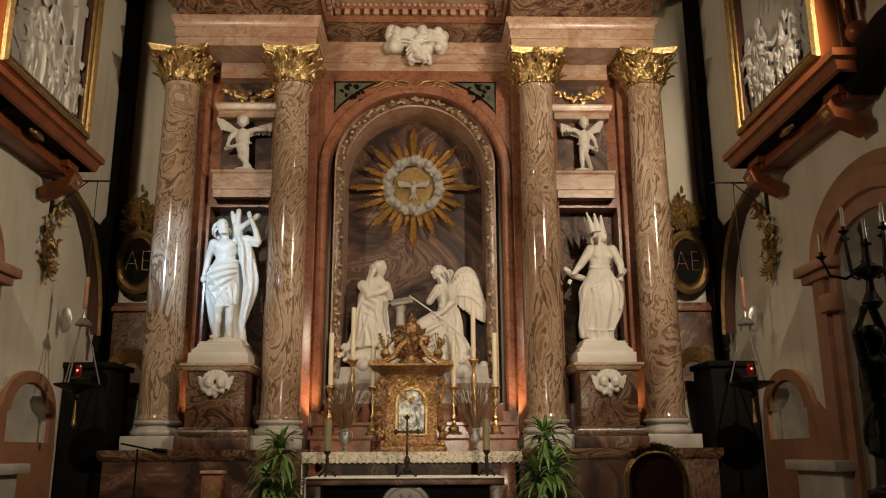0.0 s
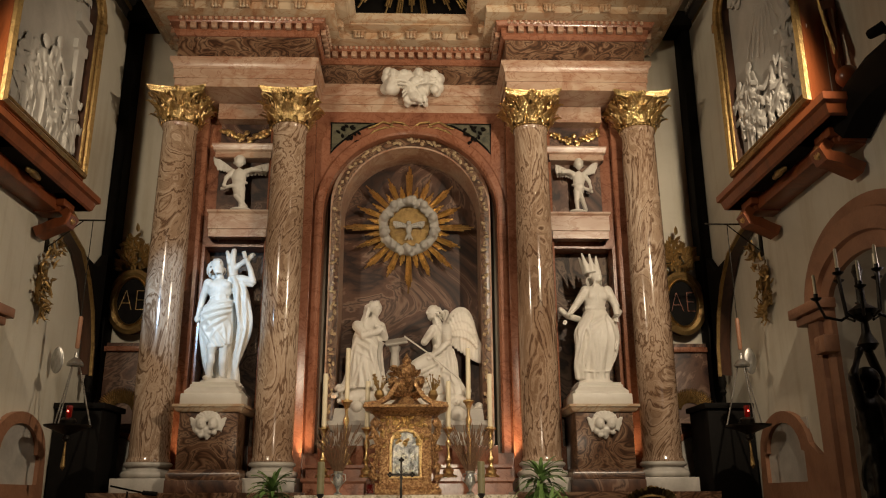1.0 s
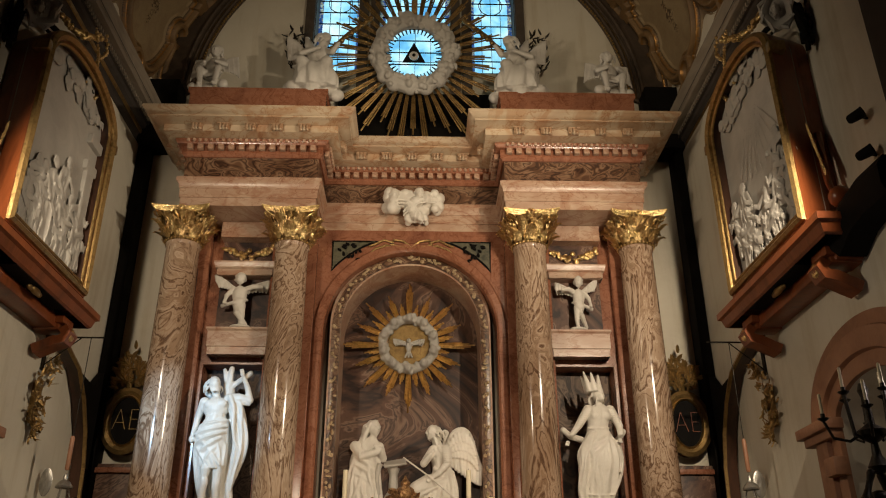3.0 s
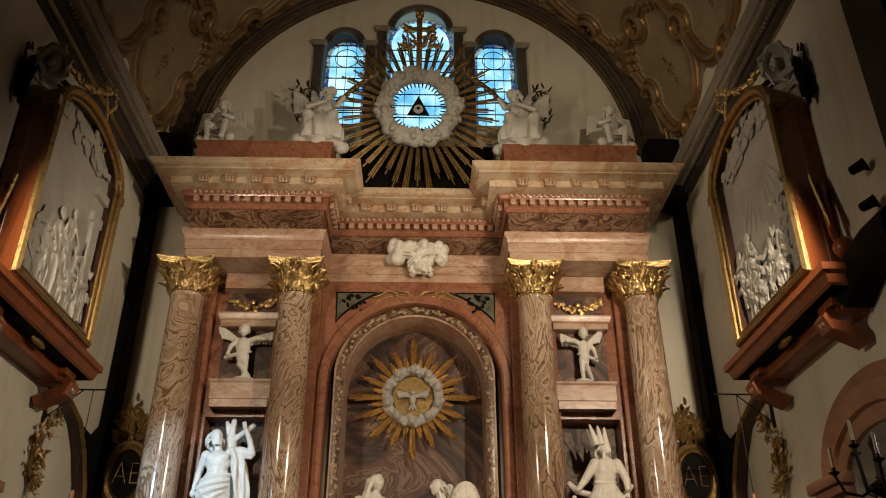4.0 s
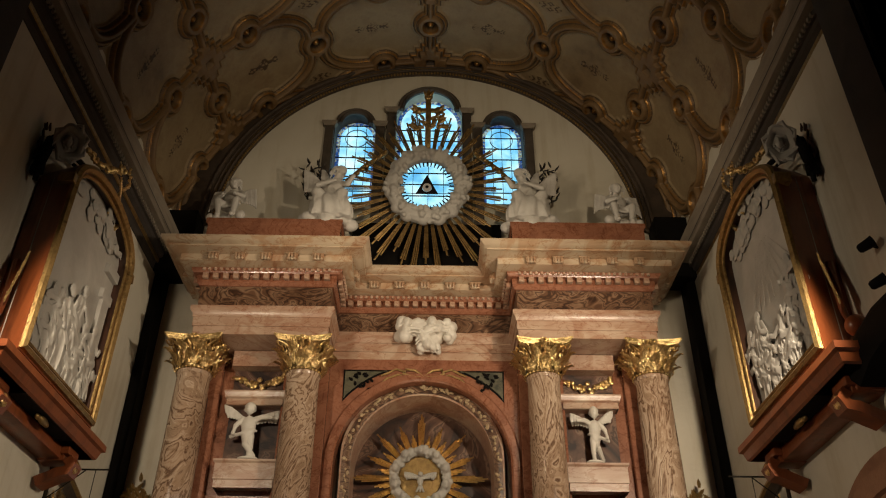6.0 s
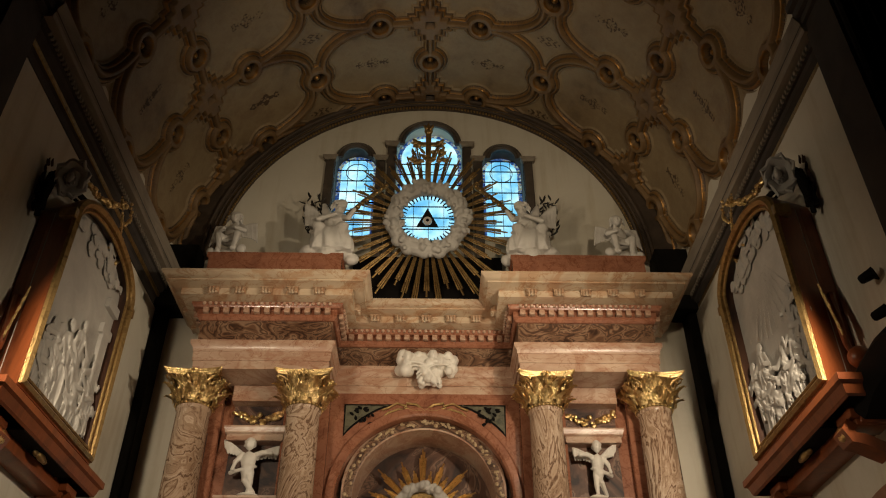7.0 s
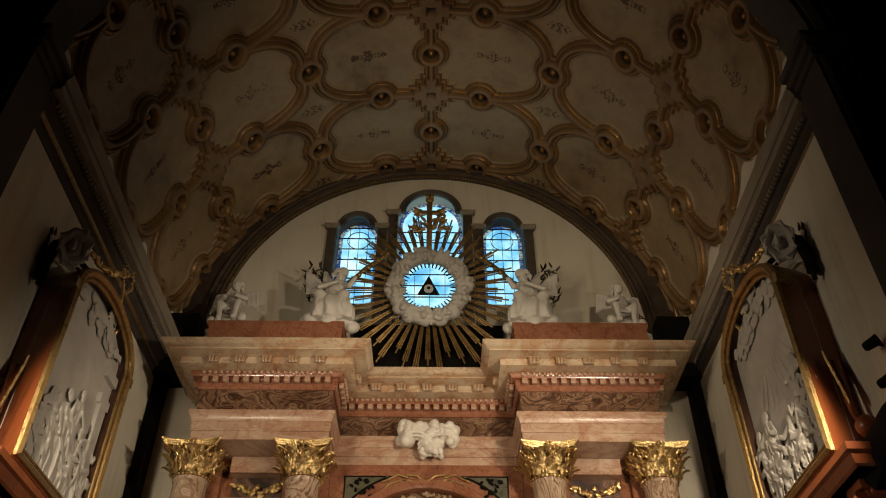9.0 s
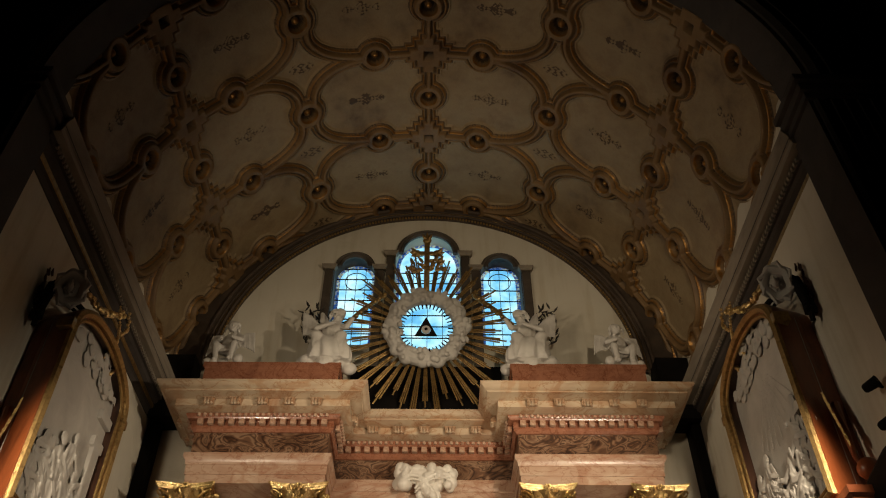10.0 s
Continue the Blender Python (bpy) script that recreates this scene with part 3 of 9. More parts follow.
for k, (c, h, z, s) in enumerate(WINS):
    w = thing("window_%d" % (k + 1), "arched stained-glass window glowing pale blue", "window", "lunette windows", "structure")
    part("pane", plate(B(), arched(c - h + 0.09, c + h - 0.09, z, s, rise=h - 0.09), [], facing, 13.2, 13.215), GLASS, w, "pale blue leaded glass")
    part("border_pane", plate(B(), arched(c - h, c + h, z, s), [arched(c - h + 0.09, c + h - 0.09, z + 0.01, s, rise=h - 0.09)], facing, 13.2, 13.215), BORDER, w, "deep blue patterned border glass")
    bm = B()
    for j in range(1, 9):
        zz = z + j * 0.29
        if zz < s + h * 0.8:
            hw = h if zz < s else math.sqrt(max(h * h - (zz - s) ** 2, 0.01))
            box(bm, c - hw, c + hw, 13.18, 13.2, zz - 0.008, zz + 0.008)
    for j in (-1, 0, 1):
        xx = c + j * h * 0.45
        box(bm, xx - 0.005, xx + 0.005, 13.185, 13.2, z, s + h * 0.75)
    ribbon(bm, [(c + h * 0.55 * math.cos(a), 13.19, s - 0.03 + h * 0.55 * math.sin(a)) for a in np.linspace(0, 2 * math.pi, 25)[:-1]], [(-0.007, 0), (0.007, 0), (0.007, 0.012), (-0.007, 0.012)], close=True)
    part("lead_bars", bm, NEARBLACK, w)
    # dark stone lining of the reveal, then the surround with imposts
    lining = [(c - h, z - 0.2)] + [(c - h * math.cos(a), s + h * math.sin(a)) for a in np.linspace(0, math.pi, 25)] + [(c + h, z - 0.2)]
    bm = B()
    for (xa, za), (xb, zb) in zip(lining, lining[1:]):
        bm.faces.new([bm.verts.new(p) for p in ((xa * 0.9985 + c * 0.0015, 12.795, za), (xb * 0.9985 + c * 0.0015, 12.795, zb), (xb * 0.9985 + c * 0.0015, 13.2, zb), (xa * 0.9985 + c * 0.0015, 13.2, za))])
    bmesh.ops.remove_doubles(bm, verts=bm.verts[:], dist=0.001)
    ob = part("reveal_lining", bm, DARKSTONE if k != 1 else PLASTER, w)
    ob.modifiers.new("thickness", "SOLIDIFY").thickness = 0.012
    line = [(c + h * math.cos(a) * 1.0, 12.79, s + h * math.sin(a)) for a in np.linspace(0, math.pi, 25)]
    part("window_frame", ribbon(B(), line, [(-0.02, 0), (-0.16, 0), (-0.17, 0.06), (-0.13, 0.10), (-0.09, 0.07), (-0.06, 0.09), (-0.02, 0.06)]), DARKSTONE, w, "grey moulded stone arch")
    for sd in (-1, 1):
        part("jamb", box(B(), c + sd * (h + 0.09) - 0.09, c + sd * (h + 0.09) + 0.09, 12.72, 12.8, z - 0.6, s - 0.1, 0.01), DARKSTONE, w)
        part("impost", sweep(B(), [(c + sd * (h + 0.09) - 0.11, 12.8), (c + sd * (h + 0.09) - 0.11, 12.7), (c + sd * (h + 0.09) + 0.11, 12.7), (c + sd * (h + 0.09) + 0.11, 12.8)], [(0, s - 0.1), (0.01, s - 0.08), (0.04, s - 0.04), (0.05, s), (0.0, s)]), DUSTY, w)

# ---- the altarpiece ----
altarpiece = thing("altarpiece", "tall brown and pink marble altarpiece with four columns", "altarpiece")
CX = (-3.62, -1.9, 1.9, 3.62)
# podium
for x0, x1 in ((-4.1, -1.42), (1.42, 4.1)):
    part("podium", box(B(), x0, x1, 11.35, 12.44, 0.6, 1.55), DARK, altarpiece, "dark veined marble podium")
for sd in (-1, 1):
    x0, x1 = sorted((sd * 1.40, sd * 4.12))
    part("podium_top", sweep(B(), [(x0, 12.4), (x0, 11.35), (x1, 11.35), (x1, 12.4)], [(0.0, 1.5), (0.03, 1.53), (0.05, 1.58), (0.05, 1.65), (-0.3, 1.65), (-0.3, 1.5)]), FRIEZE, altarpiece)
    part("podium_slab", box(B(), x0 + 0.02, x1 - 0.02, 11.36, 12.43, 1.56, 1.648), FRIEZE, altarpiece)
BAYBACK = agate("grey_brown_bay_marble", ((0.0, (0.03, 0.018, 0.012)), (0.4, (0.11, 0.07, 0.045)), (0.75, (0.20, 0.14, 0.095)), (1.0, (0.07, 0.04, 0.026))), 1.5, 1.6, 0.6, 6.0, (1, 1, 1), 4.0)
# main wall with niche and two statue bays
hole_l, hole_r = [(-3.2, 2.3), (-2.28, 2.3), (-2.28, 5.35), (-3.2, 5.35)], [(2.28, 2.3), (3.2, 2.3), (3.2, 5.35), (2.28, 5.35)]
part("wall", plate(B(), [(-3.95, 0.6), (3.95, 0.6), (3.95, 7.685), (-3.95, 7.685)], [arched(-1.38, 1.38, 2.2, 5.91), hole_l, hole_r], facing, 12.45, 12.78), RED, altarpiece, "red-brown marble wall")
for sd in (-1, 1):
    part("bay_back", box(B(), sd * 2.74 - 0.5, sd * 2.74 + 0.5, 12.785, 12.797, 2.2, 5.4), BAYBACK, altarpiece, "dark marble back of the statue bay")
# pilasters behind the columns
for x in CX:
    part("pilaster", box(B(), x - 0.36, x + 0.36, 12.3, 12.449, 1.65, 7.69, 0.01), RED, altarpiece)
    part("pilaster_panel", box(B(), x - 0.2, x + 0.2, 12.285, 12.3, 2.4, 6.9, 0.006), DARK, altarpiece)
# niche frame, carved band and shell
def arch_line(h, z0, spring, y, n=40):
    return [(-h, y, z0), (-h, y, (z0 + spring) / 2)] + [(-h * math.cos(math.pi * i / n), y, spring + h * math.sin(math.pi * i / n)) for i in range(n + 1)] + [(h, y, (z0 + spring) / 2), (h, y, z0)]


part("niche_frame", ribbon(B(), arch_line(1.46, 2.2, 5.91, 12.45), [(-0.08, 0), (0.08, 0), (0.08, 0.02), (0.05, 0.05), (-0.05, 0.05), (-0.08, 0.02)]), RED, altarpiece, "red-brown marble arch moulding")
part("carved_band", ribbon(B(), arch_line(1.19, 2.2, 6.03, 12.62), [(-0.07, 0), (0.07, 0), (0.07, 0.03), (0.0, 0.05), (-0.07, 0.03)]), FRIEZE, altarpiece, "carved band with gilt foliage")
bm = B()
line = arch_line(1.12, 2.2, 6.0, 12.6)
back = [(x, 13.34, z) for x, y, z in line]
v0 = [bm.verts.new(p) for p in line]
v1 = [bm.verts.new(p) for p in back]
o0 = [bm.verts.new((x * 1.15, y, z + 0.15)) for x, y, z in line]
o1 = [bm.verts.new((x * 1.15, y, z + 0.15)) for x, y, z in back]
for i in range(len(line) - 1):
    bm.faces.new((v0[i], v0[i + 1], v1[i + 1], v1[i]))
    bm.faces.new((o0[i], o0[i + 1], o1[i + 1], o1[i]))
    bm.faces.new((v0[i], v0[i + 1], o0[i + 1], o0[i]))
part("niche_soffit", bm, PINK, altarpiece, "pink marble niche lining")
part("niche_back", box(B(), -1.35, 1.35, 13.3, 13.39, 2.2, 7.4), DARK, altarpiece, "dark veined marble niche back")
# gilt leaves on the carved band
def leaf(bm, p, d, out, ln, wd):
    """A small curled leaf from p along d."""
    d, out = Vector(d).normalized(), Vector(out).normalized()
    s = d.cross(out)
    p = Vector(p)
    rows = []
    for t, w, o in ((0, 0.25, 0.0), (0.35, 0.5, 0.25), (0.7, 0.42, 0.4), (1.0, 0.05, 0.7)):
        c = p + d * ln * t + out * ln * 0.35 * o
        rows.append((bm.verts.new(c - s * wd * w), bm.verts.new(c + out * wd * 0.28), bm.verts.new(c + s * wd * w)))
    for a, b in zip(rows, rows[1:]):
        bm.faces.new((a[0], a[1], b[1], b[0]))
        bm.faces.new((a[1], a[2], b[2], b[1]))


CREAMGILT = mottled("rubbed_cream_gilding", ((0.35, (0.30, 0.20, 0.10)), (0.55, (0.52, 0.40, 0.25)), (0.7, (0.20, 0.12, 0.06))), 20.0, 0.5, 0.3, 0.3, 40)
rnd = random.Random(4)
bm = B()
pts = [Vector(p) for p in arch_line(1.19, 2.4, 6.03, 12.56, 60)]
full = []
for a, b_ in zip(pts, pts[1:]):
    k = max(1, int((b_ - a).length / 0.075))
    full += [(a.lerp(b_, j / k), (b_ - a).normalized()) for j in range(k)]
for i, (p, d) in enumerate(full):
    s = d.cross(Vector((0, -1, 0)))
    sg2 = 1 if i % 2 else -1
    if rnd.random() < 0.8:
        w_ = rnd.uniform(-0.05, 0.05)
        leaf(bm, p + s * w_ * 0.7, d * rnd.uniform(-1, 1) - s * w_ * 12 * rnd.random(), (0, -1, 0), rnd.uniform(0.045, 0.085), rnd.uniform(0.03, 0.055))
    if i % 3 == 0:
        ball(bm, p + s * sg2 * 0.035, (rnd.uniform(.02, .035), 0.015, rnd.uniform(.02, .035)), 8, 6)
part("gilt_foliage", bm, CREAMGILT, altarpiece, "worn gilt scrolling leaves")

# columns
def flute_leaf(bm, a, r, z, h, w, curl, cx, cy):
    """One acanthus leaf on a capital's bell."""
    rows = []
    for t, wk, o in ((0, 0.7, 0), (0.3, 1.0, 0.015), (0.6, 0.95, 0.03), (0.85, 0.7, 0.07 * curl), (1.0, 0.35, 0.11 * curl), (0.93, 0.15, 0.13 * curl)):
        row = []
        for j, jj in ((-1, 0), (-0.5, 0.012), (0, 0.0), (0.5, 0.012), (1, 0)):
            rr = r + o + jj + (0.02 if j == 0 else 0)
            aa = a + j * w * wk / rr
            row.append(bm.verts.new((cx + rr * math.cos(aa), cy + rr * math.sin(aa), z + h * t)))
        rows.append(row)
    for p, q in zip(rows, rows[1:]):
        for j in range(4):
            bm.faces.new((p[j], p[j + 1], q[j + 1], q[j]))


def capital_bell():
    bm = lathe(B(), [(0.262, 0), (0.285, 0.01), (0.285, 0.03), (0.262, 0.04), (0.255, 0.2), (0.27, 0.33), (0.33, 0.45), (0.30, 0.46)], 32)
    for v in bm.verts:
        k = 1 + 0.22 * min(1.0, max(0.0, v.co.z - 0.03) / 0.40)
        v.co.x, v.co.y = v.co.x * k, v.co.y * k
    return bm


def capital():
    bm = B()
    for i in range(8):
        flute_leaf(bm, 2 * math.pi * i / 8, 0.285, 0.04, 0.20, 0.092, 1.2, 0, 0)
        flute_leaf(bm, 2 * math.pi * (i + 0.5) / 8, 0.285, 0.1, 0.28, 0.078, 1.2, 0, 0)
    for i in range(4):
        a = math.pi / 4 + i * math.pi / 2
        for j in (-1, 1):
            line = []
            for t in np.linspace(0, 1, 16):
                if t < 0.5:
                    rr, z, aa = 0.29 + 0.12 * (t / 0.5) ** 2, 0.24 + 0.19 * (t / 0.5), a + j * 0.42 * (1 - t / 0.5)
                else:
                    q = (t - 0.5) / 0.5 * 2.2 * math.pi
                    rr, z, aa = 0.41 + 0.055 * math.sin(q) * (1 - (t - 0.5)), 0.385 + 0.045 * math.cos(q), a
                line.append((rr * math.cos(aa), rr * math.sin(aa), z))
            tube(bm, line, 0.022, 6, 0.012)
    rc = random.Random(14)
    for i in range(300):
        a = rc.uniform(0, 2 * math.pi)
        z = rc.uniform(0.05, 0.42)
        r = 0.305 + 0.16 * max(0, z - 0.22) + rc.uniform(0, 0.03)
        leaf(bm, (r * math.cos(a), r * math.sin(a), z), (rc.uniform(-.5, .5), rc.uniform(-.5, .5), 1), (math.cos(a), math.sin(a), 0.1), rc.uniform(0.045, 0.07), 0.034)
    # egg row at the astragal
    for i in range(28):
        a = 2 * math.pi * i / 28
        ball(bm, (0.283 * math.cos(a), 0.283 * math.sin(a), 0.02), 0.02, 6, 4)
    # abacus with hollow sides and a rosette on each
    plan = []
    for i in range(4):
        a = math.pi / 4 + i * math.pi / 2
        c0 = Vector((math.cos(a), math.sin(a))) * 0.49
        c1 = Vector((math.cos(a + math.pi / 2), math.sin(a + math.pi / 2))) * 0.49
        tdir = (c1 - c0).normalized()
        for t in (0.03, 0.15, 0.3, 0.5, 0.7, 0.85, 0.97):
            p = c0.lerp(c1, t)
            n = p.normalized()
            plan.append(p - ((c0 + c1) / 2).normalized() * 0.07 * (1 - (2 * t - 1) ** 2))
    for z0, z1, k0, k1 in ((0.445, 0.475, 0.94, 0.98), (0.475, 0.5, 1.0, 1.02), (0.5, 0.53, 1.05, 1.07)):
        lo = [bm.verts.new((p.x * k0, p.y * k0, z0)) for p in plan]
        hi = [bm.verts.new((p.x * k1, p.y * k1, z1)) for p in plan]
        n = len(plan)
        for i in range(n):
            bm.faces.new((lo[i], lo[(i + 1) % n], hi[(i + 1) % n], hi[i]))
        bm.faces.new(lo[::-1])
        bm.faces.new(hi)
    for i in range(4):
        a = i * math.pi / 2
        for k in range(6):
            q = 2 * math.pi * k / 6
            ball(bm, (0.31 * math.cos(a) - 0.035 * math.cos(q) * math.sin(a), 0.31 * math.sin(a) + 0.035 * math.cos(q) * math.cos(a), 0.49 + 0.03 * math.sin(q)), 0.024, 6, 4)
    # the bell opens towards the abacus
    for v in bm.verts:
        k = 1 + 0.27 * min(1.0, max(0.0, v.co.z - 0.03) / 0.40)
        v.co.x, v.co.y = v.co.x * k, v.co.y * k
    return bm


def shaft():
    prof = [(0.30, 0), (0.30, 0.03), (0.28, 0.06)] + [(0.278 - 0.022 * t ** 2 + 0.004 * math.sin(t * math.pi), 0.08 + t * 4.95) for t in np.linspace(0, 1, 24)] + [(0.27, 5.05), (0.272, 5.1)]
    return lathe(B(), prof, 48)


def base():
    bm = box(B(), -0.38, 0.38, -0.38, 0.38, 0, 0.19, 0.008)
    tor = lambda r, z, k: [(r + k * math.cos(a), z + k * math.sin(a)) for a in np.linspace(-math.pi / 2, math.pi / 2, 7)]
    return lathe(bm, [(0.3, 0.19)] + tor(0.31, 0.24, 0.05) + [(0.3, 0.295), (0.285, 0.32), (0.29, 0.34)] + tor(0.295, 0.375, 0.032) + [(0.29, 0.41)], 40)


column = thing("column", "polished brown onyx marble column with gilt Corinthian capital", "column", "columns of the altarpiece", at=(CX[0], 12.0, 1.65))
part("column_base", base(), GREYMARBLE, column, "grey-white marble moulded base")
o = part("shaft", shaft(), COLUMN, column, "swirled brown onyx shaft")
o.location = (0, 0, 0.41)
o = part("capital", capital(), GOLD, column, "gilt acanthus capital", 50)
o.location = (0, 0, 5.51)
# bell darker than the leaves: crevice shade put into its gilding
part("bell", capital_bell(), GILTDIM, o, "gilt bell darkened as shade between the leaves")
for x, turn in zip(CX[1:], (70, 150, 240)):
    copy_thing(column, pose(x, 12.0, 1.65, 0, 0, round(turn / 90) * 90))

# entablature
PLAN = [(-3.66, 12.78), (-3.66, 11.62), (-1.52, 11.62), (-1.52, 12.47), (1.50, 12.47), (1.50, 11.62), (3.71, 11.62), (3.71, 12.78)]
def band(name, prof, mat, label):
    return part(name, sweep(B(), PLAN, prof), mat, altarpiece, label)


band("architrave", [(-0.3, 7.69), (0, 7.69), (0, 7.83), (0.02, 7.83), (0.02, 7.98), (0.035, 7.99), (0.04, 8.05), (0.08, 8.10), (0.08, 8.17), (-0.3, 8.17)], PINK, "pink marble architrave")
band("frieze", [(-0.3, 8.171), (0.0, 8.171), (0.0, 8.56), (-0.3, 8.56)], FRIEZE, "brown veined marble frieze")
band("bed_moulding", [(-0.3, 8.561), (0.03, 8.561), (0.06, 8.60), (0.06, 8.63), (0.07, 8.64), (0.07, 8.74), (0.13, 8.75), (0.16, 8.80), (0.16, 8.83), (-0.3, 8.835)], RED, "red-brown marble bed moulding")
band("cornice", [(-0.3, 8.836), (0.2, 8.836), (0.28, 8.855), (0.32, 8.87), (0.32, 8.99), (0.40, 9.0), (0.46, 9.03), (0.5, 9.035), (0.5, 9.06), (0.53, 9.07), (0.58, 9.12), (0.61, 9.14), (0.61, 9.18), (-0.3, 9.2)], CREAM, "pink and cream marble cornice")
bm3 = B()
dentil_me = part("dentil", box(B(), -0.045, 0.045, -0.075, 0.0, 0.0, 0.09, 0.004), PINK, altarpiece)
mod_bm = box(B(), -0.085, 0.085, -0.075, 0.0, 0.0, 0.10, 0.006)
for k in (-1, 0, 1):
    tube(mod_bm, [(k * 0.052, -0.08, 0.012), (k * 0.052, -0.09, 0.05), (k * 0.052, -0.08, 0.088)], 0.02, 6)
    ball(mod_bm, (k * 0.05, -0.075, 0.0), (0.028, 0.03, 0.022), 8, 6)
box(mod_bm, -0.1, 0.1, -0.085, 0.0, 0.10, 0.112)
mod_me = part("modillion", mod_bm, CREAM, altarpiece)
first = [True, True]
for (a, b_) in zip(PLAN, PLAN[1:]):
    a, b_ = Vector(a), Vector(b_)
    d = (b_ - a).normalized()
    r = Vector((d.y, -d.x))
    ln = (b_ - a).length
    turn = math.degrees(math.atan2(d.y, d.x))
    for k, (pitch, out, z, src) in enumerate(((0.155, 0.08, 8.645, dentil_me), (0.40, 0.315, 8.872, mod_me))):
        n = max(1, int(ln / pitch))
        for i in range(n):
            p = a + d * ((i + 0.5) * ln / n) + r * out
            if first[k]:
                ob, first[k] = src, False
            else:
                ob = new(src.name.split(".")[0], src.data)
                ob.parent = altarpiece
            ob.matrix_basis = pose(p.x, p.y, z, 0, 0, turn)
    n = int(ln / 0.09)
    for i in range(n):
        p = a + d * ((i + 0.5) * ln / n) + r * 0.165
        ball(bm3, (p.x, p.y, 8.80), (0.03, 0.03, 0.035), 6, 4)
tagged(part("egg_moulding", bm3, PINK, altarpiece), kind="stuff")
# soffits and cores of the entablature
for x0, x1, y0 in ((-3.66, -1.52, 11.62), (1.50, 3.71, 11.62), (-1.52, 1.50, 12.47)):
    part("entablature_core", box(B(), x0 + 0.005, x1 - 0.005, y0 + 0.01, 12.77, 7.70, 9.15), PINK, altarpiece)
    part("cornice_top", box(B(), x0 - 0.3, x1 + 0.3, y0 - 0.3, 12.775, 9.15, 9.21), CREAM, altarpiece)
for sd in (-1, 1):
    x0, x1 = sorted((sd * 1.5, sd * 3.82))
    part("attic_plinth", sweep(core(B(), x0 + 0.02, x1 - 0.02, 11.85, 12.7, 9.21, 10.06), [(x0, 12.7), (x0, 11.82), (x1, 11.82), (x1, 12.7)], [(0, 9.21), (0, 9.95), (0.03, 9.98), (0.03, 10.07), (-0.03, 10.07)]), RED, altarpiece, "red-brown marble attic plinth")
# shelf, panels and garland between the columns, each side
for sd in (-1, 1):
    c = sd * 2.66
    part("putto_shelf", sweep(core(B(), c - 0.42, c + 0.42, 12.2, 12.448, 5.46, 5.83), [(c - 0.44, 12.45), (c - 0.44, 12.18), (c + 0.44, 12.18), (c + 0.44, 12.45)], [(0, 5.43), (0, 5.55), (0.015, 5.56), (0.015, 5.8), (0.04, 5.83), (0.04, 5.86), (-0.1, 5.86), (-0.1, 5.43)]), PINK, altarpiece, "pink marble shelf")
    part("bay_panel", box(B(), c - 0.42, c + 0.42, 12.43, 12.449, 5.86, 6.76), DARK, altarpiece)
    part("bay_cornice", sweep(core(B(), c - 0.42, c + 0.42, 12.25, 12.448, 6.76, 7.0), [(c - 0.44, 12.45), (c - 0.44, 12.22), (c + 0.44, 12.22), (c + 0.44, 12.45)], [(0, 6.76), (0, 6.86), (0.03, 6.88), (0.03, 6.92), (0.05, 6.95), (0.05, 6.99), (-0.1, 7.0), (-0.1, 6.76)]), PINK, altarpiece, "pink marble bay cornice")
    part("garland_panel", box(B(), c - 0.42, c + 0.42, 12.41, 12.449, 7.01, 7.42), DARK, altarpiece)
    part("bay_head", box(B(), c - 0.44, c + 0.44, 12.2, 12.448, 7.42, 7.69), PINK, altarpiece)
    bm = B()
    rr = random.Random(8)
    for i in range(46):
        t = (i + 0.5) / 46 * 2 - 1
        k = 0.035 + 0.055 * (1 - abs(t))
        z = 7.33 - 0.17 * (1 - t * t)
        ball(bm, (c + t * 0.42 + rr.uniform(-.02, .02), 12.36 + rr.uniform(-.02, .03), z + rr.uniform(-k, k)), (0.03 + rr.random() * 0.02, 0.03, 0.025 + rr.random() * 0.02), 6, 5)
    part("garland", bm, GOLD, altarpiece, "gilt fruit garland")

# painted spandrels and a gilt bow over the arch
GREEN = mottled("dark_green_inlay", ((0.35, (0.035, 0.035, 0.022)), (0.5, (0.11, 0.10, 0.06)), (0.7, (0.055, 0.052, 0.032))), 5.0, 0.4, 0, 0.05)
for sd in (-1, 1):
    def loop(k, inset):
        c = [(sd * (1.32 - inset), 7.49 - inset), (sd * (0.5 + inset * 3), 7.49 - inset)]
        a0, a1 = math.atan2(7.47 - 5.91, 0.56), math.atan2(6.93 - 5.91, 1.3)
        return c + [(sd * min(k * math.cos(a), 1.32 - inset), 5.91 + k * math.sin(a)) for a in np.linspace(a0 - inset, a1 + inset * 0.6, 12)]
    part("spandrel_border", plate(B(), loop(1.66, 0.0), [], facing, 12.438, 12.45), NEARBLACK, altarpiece)
    sp = part("spandrel", plate(B(), loop(1.69, 0.03), [], facing, 12.43, 12.438), GREEN, altarpiece, "dark green inlaid spandrel")
    bm = B()
    rr = random.Random(3)
    for i in range(16):
        p = (sd * (1.2 - 0.35 * rr.random() ** 1.5), 12.425, 7.4 - 0.28 * rr.random() ** 1.5)
        leaf(bm, p, (rr.uniform(-1, 1), 0, rr.uniform(-1, 1)), (0, -1, 0), 0.08, 0.05)
    part("spandrel_leaves", bm, NEARBLACK, altarpiece)
bm = B()
